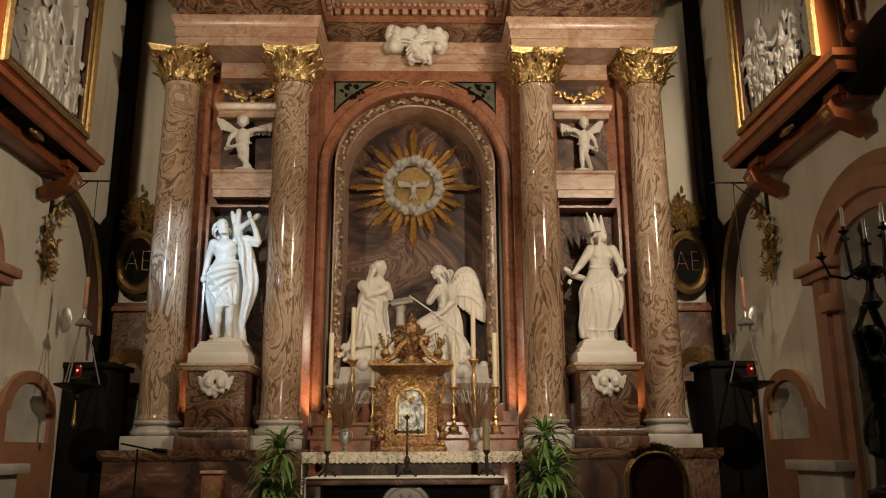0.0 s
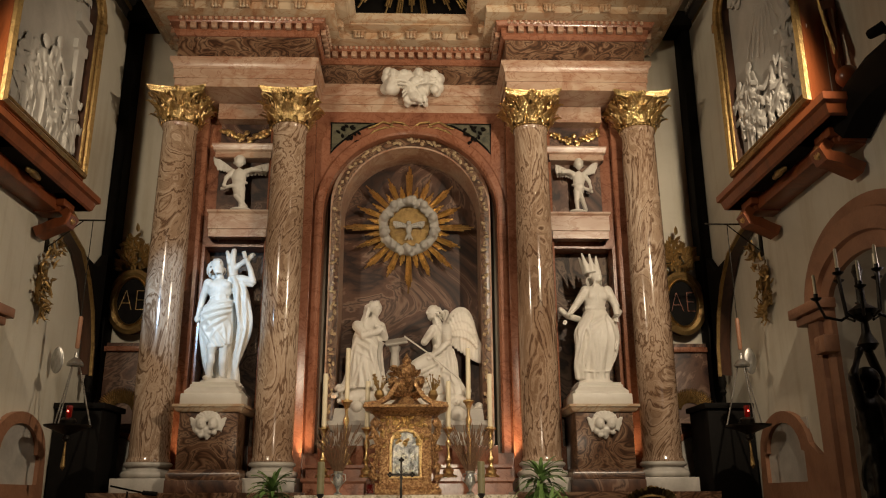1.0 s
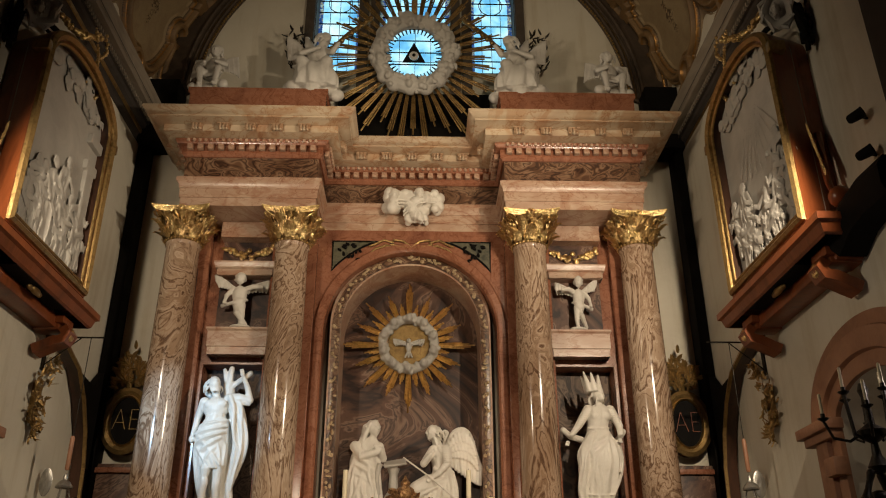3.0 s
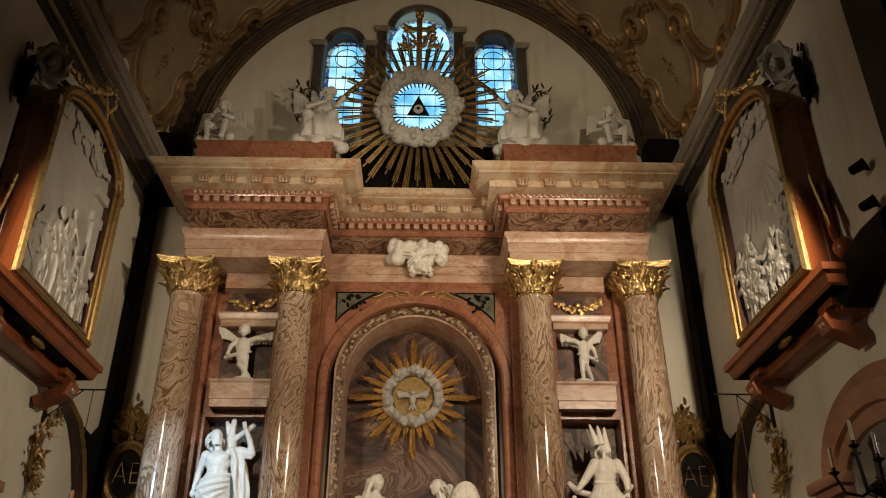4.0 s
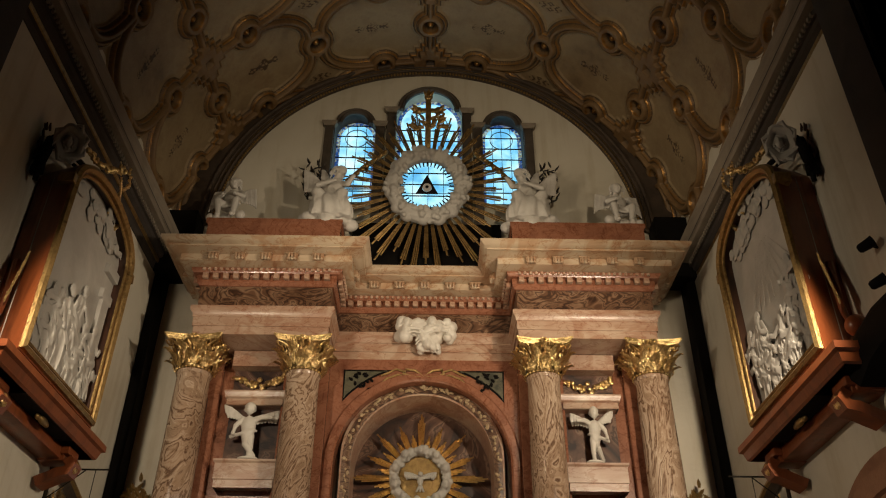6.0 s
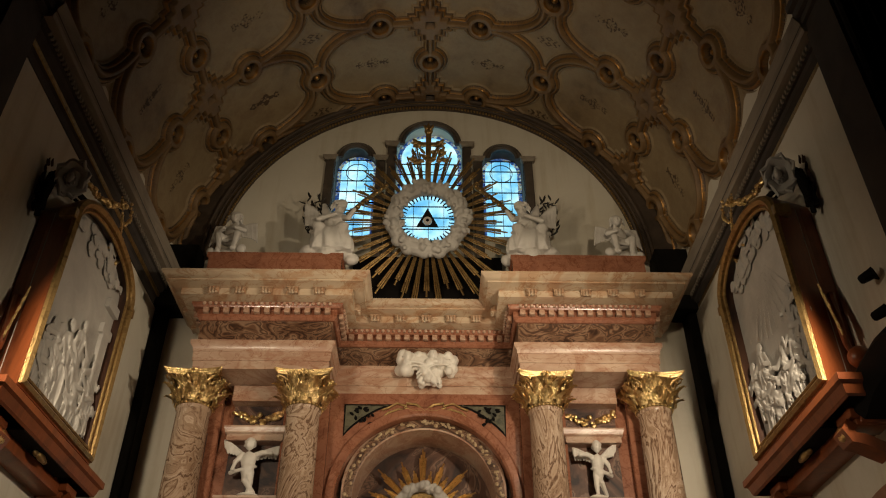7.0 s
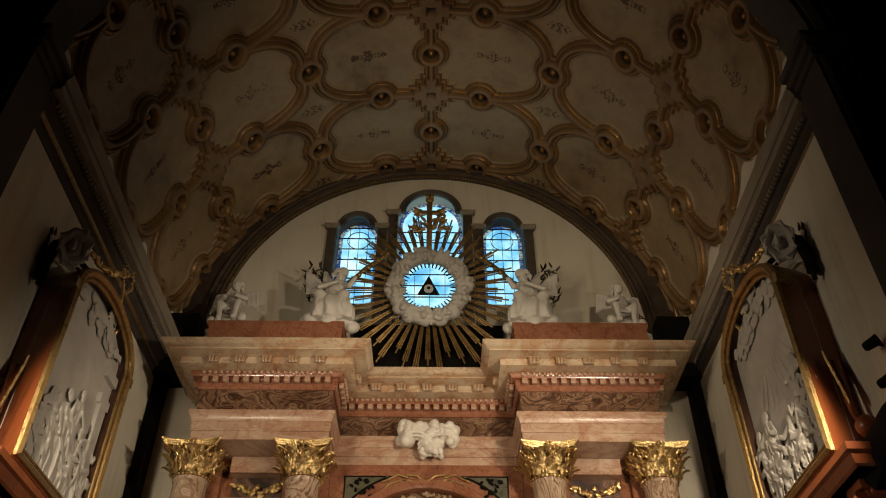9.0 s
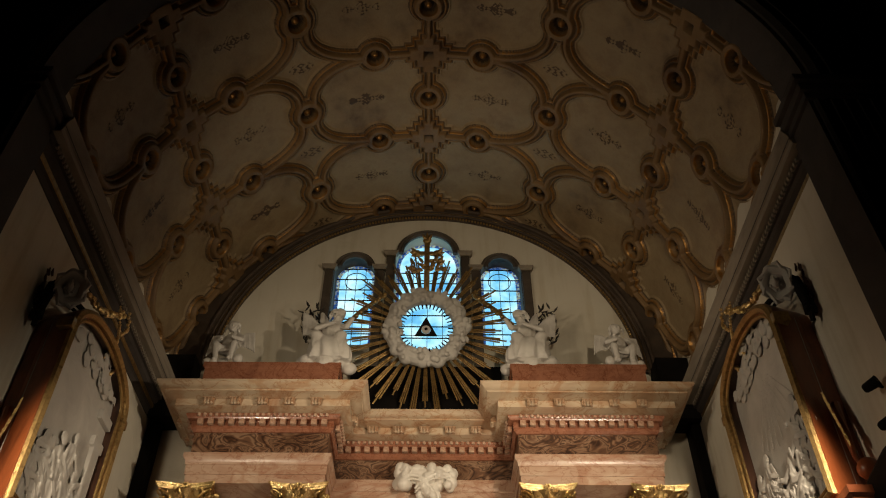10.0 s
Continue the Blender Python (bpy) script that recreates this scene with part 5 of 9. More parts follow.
def crowned_martyr():
    bm = B()
    cloth(bm, [(-0.03, 0, -0.02, 0.21, 0.18), (-0.03, 0, 0.14, 0.22, 0.18), (0.0, 0, 0.35, 0.28, 0.21), (0.03, 0, 0.6, 0.31, 0.23), (0.04, 0, 0.82, 0.29, 0.21), (0.04, 0, 0.98, 0.21, 0.17), (0.035, 0, 1.1, 0.15, 0.13)],
          [((-60, 0.0), (-95, 0.85), 0.05, 0.05), ((-78, 0.0), (-112, 0.9), 0.045, 0.045), ((-38, 0.0), (-62, 0.95), 0.05, 0.055), ((-14, 0.05), (-36, 0.9), 0.05, 0.05),
           ((-100, 0.0), (-128, 0.9), 0.045, 0.055), ((-128, 0.0), (-108, 0.85), 0.04, 0.05), ((-150, 0.0), (-120, 0.85), 0.045, 0.06), ((-90, 0.3), (-70, 0.9), 0.03, 0.03), ((-35, 0.93), (-140, 0.66), 0.035, 0.05), ((-48, 0.88), (-148, 0.54), 0.035, 0.05), ((-60, 0.84), (-152, 0.42), 0.035, 0.05), ((-72, 0.8), (-158, 0.3), 0.03, 0.045)], 11, 14, 0.25, 0.032, 0.045)
    # overskirt gathered at the hip and falling in zigzag folds
    cloth(bm, [(-0.26, -0.08, 0.02, 0.05, 0.06), (-0.27, -0.1, 0.24, 0.07, 0.08), (-0.23, -0.12, 0.48, 0.085, 0.1), (-0.2, -0.12, 0.72, 0.09, 0.1), (-0.1, -0.12, 0.92, 0.075, 0.08), (-0.05, -0.12, 1.02, 0.05, 0.05)],
          [((-60, 0.0), (-110, 0.6), 0.035, 0.05), ((-120, 0.1), (-70, 0.8), 0.035, 0.05), ((-90, 0.4), (-50, 1), 0.03, 0.04), ((-150, 0.0), (-100, 0.9), 0.03, 0.04)], 13, 8, 0.6, 0.035, 0.04)
    fold(bm, [(-0.05, -0.18, 1.0), (-0.13, -0.24, 0.8), (-0.1, -0.25, 0.55), (-0.2, -0.2, 0.28), (-0.24, -0.16, 0.05)], 0.036)
    fold(bm, [(0.3, -0.08, 0.92), (0.34, -0.1, 0.66), (0.27, -0.16, 0.38), (0.16, -0.17, 0.12)], 0.032)
    fold(bm, [(0.12, -0.2, 0.92), (0.14, -0.25, 0.62), (0.07, -0.24, 0.32), (0.02, -0.2, 0.06)], 0.028)
    # bodice
    cloth(bm, [(0.035, 0, 1.06, 0.145, 0.12), (0.05, -0.01, 1.18, 0.155, 0.14), (0.07, -0.01, 1.3, 0.175, 0.14), (0.075, 0, 1.38, 0.165, 0.11), (0.075, 0, 1.44, 0.09, 0.08)], [((-90, 0.1), (-90, 0.8), 0.02, 0.02)], 17, 8, 0.1, 0.012, 0.03)
    ball(bm, (0.0, -0.1, 1.26), (0.075, 0.06, 0.075), 12, 8)
    ball(bm, (0.14, -0.1, 1.26), (0.075, 0.06, 0.075), 12, 8)
    fold(bm, [(-0.12, -0.08, 1.09), (0.03, -0.16, 1.06), (0.19, -0.08, 1.09)], 0.03)
    # gathered sleeves and bare forearms
    for (ax, az), (ex, ez), (wx, wz), (hx, hz) in (((-0.09, 1.37), (-0.25, 1.13), (-0.38, 0.97), (-0.44, 0.86)), ((0.24, 1.37), (0.35, 1.13), (0.34, 0.98), (0.32, 0.9))):
        limb(bm, [(ax, 0, az), (ex, -0.02, ez)], 0.075, 0.058)
        limb(bm, [(ex, -0.02, ez), (wx, -0.1, wz)], 0.055, 0.036)
        for q in range(9):
            t = q / 8
            p = Vector((ax, 0, az)).lerp(Vector((ex, -0.02, ez)), t)
            ball(bm, p + Vector((0, -0.01, 0)), (0.082 - 0.02 * t, 0.08 - 0.02 * t, 0.022), 12, 6)
            p = Vector((ex, -0.02, ez)).lerp(Vector((wx, -0.1, wz)), t)
            ball(bm, p, (0.058 - 0.012 * t, 0.056, 0.016), 12, 6)
        fingers(bm, (hx, -0.12, hz), (hx - wx, -0.1, hz - wz), 0.034)
    # cut branches of the stake behind her
    limb(bm, [(-0.2, 0.1, 0.95), (-0.36, 0.1, 1.0), (-0.46, 0.1, 1.09)], 0.05, 0.045)
    limb(bm, [(0.3, 0.08, 0.9), (0.42, 0.06, 1.06)], 0.04, 0.045)
    limb(bm, [(0.0, 0.12, 0.0), (-0.04, 0.2, 0.8), (0.0, 0.14, 1.4)], 0.1, 0.07)
    limb(bm, [(0.075, 0, 1.4), (0.085, -0.01, 1.5)], 0.055, 0.05)
    face_head(bm, (0.08, -0.03, 1.57), 0.098, (0.6, -1, 0.45), 8, 0, 0.06)
    # tall pointed crown leaning back
    for q in range(7):
        a = 2 * math.pi * q / 7 + 0.2
        b0 = Vector((0.03 + 0.085 * math.cos(a), 0.01 + 0.085 * math.sin(a), 1.63))
        tip = Vector((-0.02 + 0.135 * math.cos(a), 0.03 + 0.12 * math.sin(a), 1.92 + 0.03 * math.sin(a * 2)))
        tube(bm, [b0, b0.lerp(tip, 0.5), tip], 0.06, 8, 0.012)
    fold(bm, [(-0.24, -0.16, 0.14), (-0.05, -0.22, 0.12), (0.16, -0.18, 0.13)], 0.016)
    cloth(bm, [(-0.02, 0, -0.1, 0.32, 0.27), (-0.02, 0, -0.02, 0.28, 0.24), (0, 0, 0.03, 0.2, 0.18)], (), 3, 8, 0.3, 0.03, 0.06, 60, 8)
    return bm


carved("statue", saint_with_tree(), DRAPED, "white marble statue of a draped saint bound to a tree", "statue", pose(-2.74, 12.02, 3.19), 0.0105, "flanking statues")
carved("statue", crowned_martyr(), DRAPED, "white marble statue of a crowned robed martyr", "statue", pose(2.74, 12.02, 3.19), 0.0105, "flanking statues")


# annunciation group in the niche
def standing_virgin():
    bm = B()
    cloth(bm, [(0.02, 0, 0.3, 0.3, 0.24), (0.02, 0, 0.45, 0.27, 0.23), (0.0, 0, 0.7, 0.26, 0.22), (0.01, 0, 0.95, 0.245, 0.2), (0.04, 0, 1.15, 0.235, 0.18), (0.08, 0, 1.3, 0.17, 0.14), (0.11, 0, 1.42, 0.07, 0.07)],
          [((-62, 0.0), (-70, 0.6), 0.05, 0.055), ((-85, 0.0), (-92, 0.55), 0.05, 0.06), ((-110, 0.0), (-112, 0.6), 0.05, 0.055), ((-135, 0.0), (-120, 0.75), 0.05, 0.06),
           ((-40, 0.0), (-45, 0.65), 0.05, 0.05), ((-160, 0.0), (-125, 0.9), 0.05, 0.06), ((-15, 0.0), (-30, 0.8), 0.045, 0.05), ((-40, 0.58), (-150, 0.86), 0.04, 0.055), ((-42, 0.5), (-158, 0.76), 0.04, 0.055), ((-48, 0.43), (-160, 0.66), 0.04, 0.05), ((-60, 0.36), (-160, 0.55), 0.035, 0.045), ((-80, 0.7), (-150, 0.97), 0.03, 0.04)], 21, 12, 0.2, 0.035, 0.05)
    # mantle crossing the body from the shoulder to the hip
    fold(bm, [(0.08, -0.21, 0.96), (0.1, -0.25, 0.78), (0.16, -0.24, 0.6), (0.15, -0.22, 0.42)], 0.045)
    fold(bm, [(0.0, -0.2, 0.9), (-0.04, -0.25, 0.7), (-0.12, -0.24, 0.5), (-0.2, -0.2, 0.36)], 0.045)
    fold(bm, [(-0.2, -0.1, 0.7), (-0.26, -0.12, 0.5), (-0.32, -0.12, 0.36), (-0.42, -0.1, 0.28)], 0.07)
    # arms folded on the breast
    limb(bm, [(-0.14, -0.06, 1.27), (-0.02, -0.2, 1.08), (0.2, -0.2, 1.16)], 0.085, 0.05)
    limb(bm, [(0.22, 0.02, 1.28), (0.29, -0.08, 1.08), (0.22, -0.19, 1.2)], 0.075, 0.045)
    for q in range(6):
        ball(bm, (-0.06 + 0.045 * q, -0.19, 1.1 + 0.012 * q), (0.02, 0.07, 0.075 - 0.004 * q), 8, 8)
    fingers(bm, (0.24, -0.22, 1.18), (0.3, -0.2, 0.6), 0.036)
    fingers(bm, (0.19, -0.22, 1.23), (-0.5, -0.1, 0.6), 0.034)
    limb(bm, [(0.11, -0.02, 1.36), (0.14, -0.03, 1.47)], 0.06, 0.056)
    face_head(bm, (0.14, -0.04, 1.56), 0.115, (0.75, -0.8, -0.22), 5, 0, 0.1)
    for q in range(9):
        x = -0.02 - 0.025 * (q % 3)
        tube(bm, [(0.1 - 0.015 * (q % 4), -0.06 + 0.02 * q, 1.62), (x + 0.06, -0.08 + 0.02 * q, 1.5), (x + 0.0, -0.08 + 0.02 * q, 1.36), (x - 0.07, -0.06 + 0.02 * q, 1.24)], 0.036, 6, 0.016)
    # rocky cloud under her feet
    ball(bm, (0.0, -0.02, 0.16), (0.42, 0.24, 0.17), 20, 12)
    puffs(bm, (0.0, -0.06, 0.18), (0.4, 0.2, 0.14), 70, 4, 1.0, (0.22, 0.45))
    puffs(bm, (-0.34, -0.06, 0.22), (0.12, 0.14, 0.08), 16, 5, 1.0, (0.35, 0.6))
    return bm


def kneeling_angel():
    bm = B()
    # skirt over the kneeling legs, knee forward
    cloth(bm, [(0.0, 0, 0.2, 0.42, 0.26), (-0.01, 0, 0.34, 0.4, 0.26), (-0.04, 0, 0.5, 0.34, 0.25), (0.0, 0, 0.66, 0.28, 0.22), (0.07, 0, 0.8, 0.2, 0.17), (0.08, 0, 0.95, 0.16, 0.14), (0.06, 0, 1.12, 0.17, 0.14), (0.05, 0, 1.24, 0.16, 0.12), (0.0, 0, 1.32, 0.07, 0.07)],
          [((-60, 0.0), (-50, 0.55), 0.05, 0.06), ((-35, 0.0), (-40, 0.6), 0.05, 0.06), ((-85, 0.0), (-62, 0.55), 0.045, 0.05), ((-110, 0.0), (-80, 0.5), 0.045, 0.05), ((-15, 0.0), (-30, 0.6), 0.05, 0.05), ((-135, 0.0), (-100, 0.45), 0.05, 0.05)], 31, 14, 0.3, 0.035, 0.045)
    limb(bm, [(0.06, -0.06, 0.72), (-0.15, -0.18, 0.7), (-0.3, -0.18, 0.62)], 0.15, 0.12)
    limb(bm, [(-0.3, -0.16, 0.6), (-0.34, -0.12, 0.4), (-0.28, -0.1, 0.24)], 0.12, 0.09)
    limb(bm, [(0.2, -0.02, 0.4), (0.36, -0.04, 0.28), (0.46, -0.06, 0.2)], 0.11, 0.05)
    for q in range(5):
        fold(bm, [(0.2, -0.1, 0.82 - 0.07 * q), (0.02 - 0.03 * q, -0.25, 0.74 - 0.09 * q), (-0.2, -0.3, 0.62 - 0.08 * q), (-0.38, -0.2, 0.5 - 0.06 * q)], 0.035)
    fold(bm, [(0.22, -0.08, 0.9), (0.28, -0.16, 0.66), (0.3, -0.18, 0.42), (0.36, -0.16, 0.24)], 0.045)
    fold(bm, [(0.14, -0.14, 0.86), (0.18, -0.24, 0.6), (0.17, -0.26, 0.36)], 0.04)
    fold(bm, [(-0.05, -0.1, 0.94), (0.08, -0.16, 0.9), (0.22, -0.08, 0.94)], 0.04)
    fold(bm, [(0.02, -0.12, 1.26), (0.1, -0.16, 1.1), (0.16, -0.14, 0.95)], 0.03)
    # arm across the breast and arm holding the staff
    limb(bm, [(-0.06, -0.06, 1.22), (-0.2, -0.14, 1.0)], 0.07, 0.058)
    limb(bm, [(-0.2, -0.14, 1.0), (-0.1, -0.22, 1.12)], 0.055, 0.036)
    fingers(bm, (-0.08, -0.23, 1.15), (0.6, -0.1, 0.5), 0.032)
    limb(bm, [(0.14, -0.08, 1.22), (0.15, -0.22, 0.98)], 0.085, 0.062)
    for q in range(8):
        ball(bm, (0.14 + 0.002 * q, -0.1 - 0.016 * q, 1.2 - 0.028 * q), (0.088 - 0.003 * q, 0.085, 0.02), 12, 6)
    limb(bm, [(0.15, -0.22, 0.98), (0.02, -0.28, 0.83), (-0.08, -0.29, 0.77)], 0.055, 0.034)
    fingers(bm, (-0.1, -0.3, 0.75), (-0.6, -0.2, -0.4), 0.032)
    limb(bm, [(0.0, 0, 1.28), (-0.04, -0.02, 1.4)], 0.058, 0.054)
    face_head(bm, (-0.07, -0.04, 1.49), 0.11, (-1, -0.5, -0.12), 9, 0, 0.08)
    # great wing: shoulder, coverts in three rows, long flight feathers
    lead = [(0.14, 1.2), (0.19, 1.38), (0.27, 1.52), (0.38, 1.57), (0.48, 1.52), (0.55, 1.38), (0.585, 1.2)]

    def along(pts, t):
        k = min(int(t * (len(pts) - 1)), len(pts) - 2)
        f = t * (len(pts) - 1) - k
        return pts[k][0] + (pts[k + 1][0] - pts[k][0]) * f, pts[k][1] + (pts[k + 1][1] - pts[k][1]) * f
    trail = [(0.2, 1.02), (0.3, 0.92), (0.42, 0.84), (0.53, 0.77), (0.6, 0.73), (0.66, 0.71)]
    fold(bm, [(x, 0.06, z) for x, z in lead], 0.055)
    for i in range(13):
        t = i / 12
        (px, pz), (qx, qz) = along(lead, 0.08 + 0.9 * t), along(trail, t)
        y = 0.08 + 0.012 * (i % 2)
        tube(bm, [(px, y, pz), ((px + qx) / 2 + 0.05 * t, y - 0.01, (pz + qz) / 2 + 0.02), (qx, y, qz)], 0.036, 8, 0.02)
    for row, (k, y) in enumerate(((0.22, 0.035), (0.4, 0.045), (0.58, 0.055))):
        for i in range(11):
            t = (i + 0.5 * (row % 2)) / 11
            (px, pz), (qx, qz) = along(lead, 0.08 + 0.9 * t), along(trail, t)
            a, b = (px + (qx - px) * (k - 0.16), pz + (qz - pz) * (k - 0.16)), (px + (qx - px) * (k + 0.06), pz + (qz - pz) * (k + 0.06))
            tube(bm, [(a[0], y, a[1]), (b[0] + 0.01, y - 0.02, b[1])], 0.03, 8, 0.022)
    fold(bm, [(0.1, 0.1, 1.2), (0.14, 0.14, 1.44), (0.16, 0.16, 1.54), (0.1, 0.16, 1.56)], 0.05)
    limb(bm, [(-0.5, -0.28, 1.06), (-0.1, -0.32, 0.77), (0.34, -0.32, 0.4)], 0.014, 0.014)
    ball(bm, (0.02, -0.02, 0.12), (0.46, 0.26, 0.15), 20, 12)
    puffs(bm, (0.02, -0.06, 0.13), (0.44, 0.22, 0.13), 70, 14, 1.0, (0.22, 0.45))
    return bm


def lectern():
    bm = B()
    lathe(bm, [(0.16, 0), (0.14, 0.1), (0.08, 0.2), (0.1, 0.4), (0.13, 0.52), (0.07, 0.62), (0.06, 0.85), (0.1, 0.95)], 20, (0, 0, 0), lambda a, z: 1 + 0.08 * math.cos(6 * a))
    m = pose(0.02, -0.02, 1.02, 26, -9, 0)
    for x0, x1 in ((-0.17, 0.0), (0.0, 0.17)):
        q = box(bmesh.new(), x0, x1, -0.13, 0.13, -0.02, 0.02, 0.01)
        me_ = bpy.data.meshes.new("tmp")
        q.to_mesh(me_)
        q.free()
        me_.transform(m)
        bm.from_mesh(me_)
        bpy.data.meshes.remove(me_)
    swag(bm, [(-0.2, -0.1, 1.0), (-0.24, -0.1, 0.8), (-0.2, -0.08, 0.55)], 0.06)
    return bm


carved("statue", standing_virgin(), DRAPED, "white marble standing robed Virgin with folded arms", "statue", pose(-0.67, 12.68, 2.86, 0, 0, 0), 0.0105, "annunciation group")
carved("statue", kneeling_angel(), DRAPED, "white marble kneeling angel with a large feathered wing", "statue", pose(0.43, 12.66, 2.86, 0, 0, 0), 0.0105, "annunciation group")
carved("lectern", lectern(), GREYMARBLE, "carved stone lectern with an open book", "lectern", pose(-0.22, 12.62, 2.86), 0.014)
base_g = thing("niche_plinth", "white and pink marble plinth under the kneeling group", "plinth")
bm = B()
puffs(bm, (-0.55, 12.62, 2.83), (0.55, 0.2, 0.06), 16, 3, 1.0, (1.0, 2.0))
puffs(bm, (0.62, 12.6, 2.83), (0.5, 0.2, 0.07), 16, 5, 1.0, (1.0, 2.0))
part("clouds", bm, WHITE, base_g, "carved marble clouds")
part("slab", sweep(core(B(), -1.1, 1.1, 12.42, 13.1, 2.3, 2.85), [(-1.1, 13.1), (-1.1, 12.42), (1.1, 12.42), (1.1, 13.1)], [(0, 2.3), (0, 2.5), (0.04, 2.53), (0.1, 2.6), (0.1, 2.66), (0.02, 2.67), (0.0, 2.84), (-0.02, 2.855)]), GREYMARBLE, base_g)
part("lower_slab", box(B(), -1.3, 1.3, 12.2, 13.0, 1.9, 2.3, 0.01), RED, base_g, "red marble lower block")


def putto(pose_kind):
    bm = B()
    s = 1 if pose_kind != "right" else -1
    ball(bm, (0, 0, 0.5), (0.11, 0.09, 0.15), 14, 10)
    ball(bm, (0, -0.01, 0.38), (0.1, 0.09, 0.1), 14, 10)
    limb(bm, [(0.05, 0, 0.34), (0.07, -0.03, 0.17), (0.05, 0, 0.03)], 0.06, 0.035)
    limb(bm, [(-0.03, 0, 0.34), (0.0, -0.1, 0.2), (0.12 * s, 0.03, 0.06)], 0.06, 0.035)
    limb(bm, [(0.1, 0, 0.6), (0.2, -0.05, 0.62), (0.34 * 1, -0.08, 0.6)], 0.045, 0.03)
    limb(bm, [(-0.1, 0, 0.6), (-0.18, -0.05, 0.48), (-0.2, -0.08, 0.36)], 0.045, 0.03)
    head(bm, (-0.01, -0.02, 0.76), 0.085, (-0.2 * s, -1, 0.1))
    wing(bm, (-0.07, 0.06, 0.6), (-0.42, 0.08, 0.86), (0.1, 0, -0.22), 6, 0.07)
    wing(bm, (0.07, 0.06, 0.6), (0.42, 0.08, 0.76), (-0.06, 0, -0.2), 6, 0.07)
    fold(bm, [(-0.26, 0.0, 0.34), (-0.1, -0.08, 0.36), (0.06, -0.09, 0.4), (0.12, 0.02, 0.44)], 0.035)
    ball(bm, (0.05, 0, 0.015), (0.16, 0.1, 0.03))
    return bm


carved("putto", putto("left"), WHITE, "white marble winged putto on a marble shelf", "putto", pose(-2.7, 12.22, 5.87) @ Matrix.Diagonal((1.05, 1, 1.08, 1)), 0.011, "putti between the columns")
carved("putto", putto("right"), WHITE, "white marble winged putto on a marble shelf", "putto", pose(2.68, 12.22, 5.87, 0, 0, 6) @ Matrix.Diagonal((-0.85, 1, 1.08, 1)), 0.011, "putti between the columns")


def seated_putto():
    bm = B()
    puffs(bm, (0, 0, 0.06), (0.22, 0.16, 0.06), 14, 2, 1.0, (0.9, 1.4))
    ball(bm, (0, 0.03, 0.46), (0.115, 0.095, 0.16), 14, 10)
    ball(bm, (0, 0.0, 0.32), (0.12, 0.11, 0.1), 14, 10)
    for x in (-1, 1):
        limb(bm, [(x * 0.06, -0.02, 0.3), (x * 0.13, -0.17, 0.33)], 0.07, 0.055)
        limb(bm, [(x * 0.13, -0.17, 0.33), (x * 0.1, -0.15, 0.1)], 0.052, 0.034)
        ball(bm, (x * 0.1, -0.19, 0.07), (0.035, 0.06, 0.03), 8, 6)
        limb(bm, [(x * 0.12, 0.02, 0.56), (x * 0.19, -0.06, 0.45)], 0.048, 0.042)
        limb(bm, [(x * 0.19, -0.06, 0.45), (x * 0.08, -0.16, 0.46)], 0.042, 0.028)
        wing(bm, (x * 0.07, 0.1, 0.55), (x * 0.3, 0.12, 0.66), (x * 0.03, 0, -0.34), 7, 0.055)
    fold(bm, [(-0.15, -0.08, 0.3), (0.0, -0.14, 0.26), (0.16, -0.08, 0.32)], 0.04)
    face_head(bm, (0.01, -0.01, 0.73), 0.092, (0.2, -1, -0.1), 6)
    return bm


for x, m_ in ((-3.55, 1), (3.5, -1)):
    carved("putto", seated_putto(), WEATHERED, "pale stone putto seated on clouds", "putto", pose(x, 12.0, 10.07, 0, 0, -8 * m_) @ Matrix.Diagonal((m_ * 1.3, 1.0, 1.27, 1)), 0.0095, "putti on the attic")


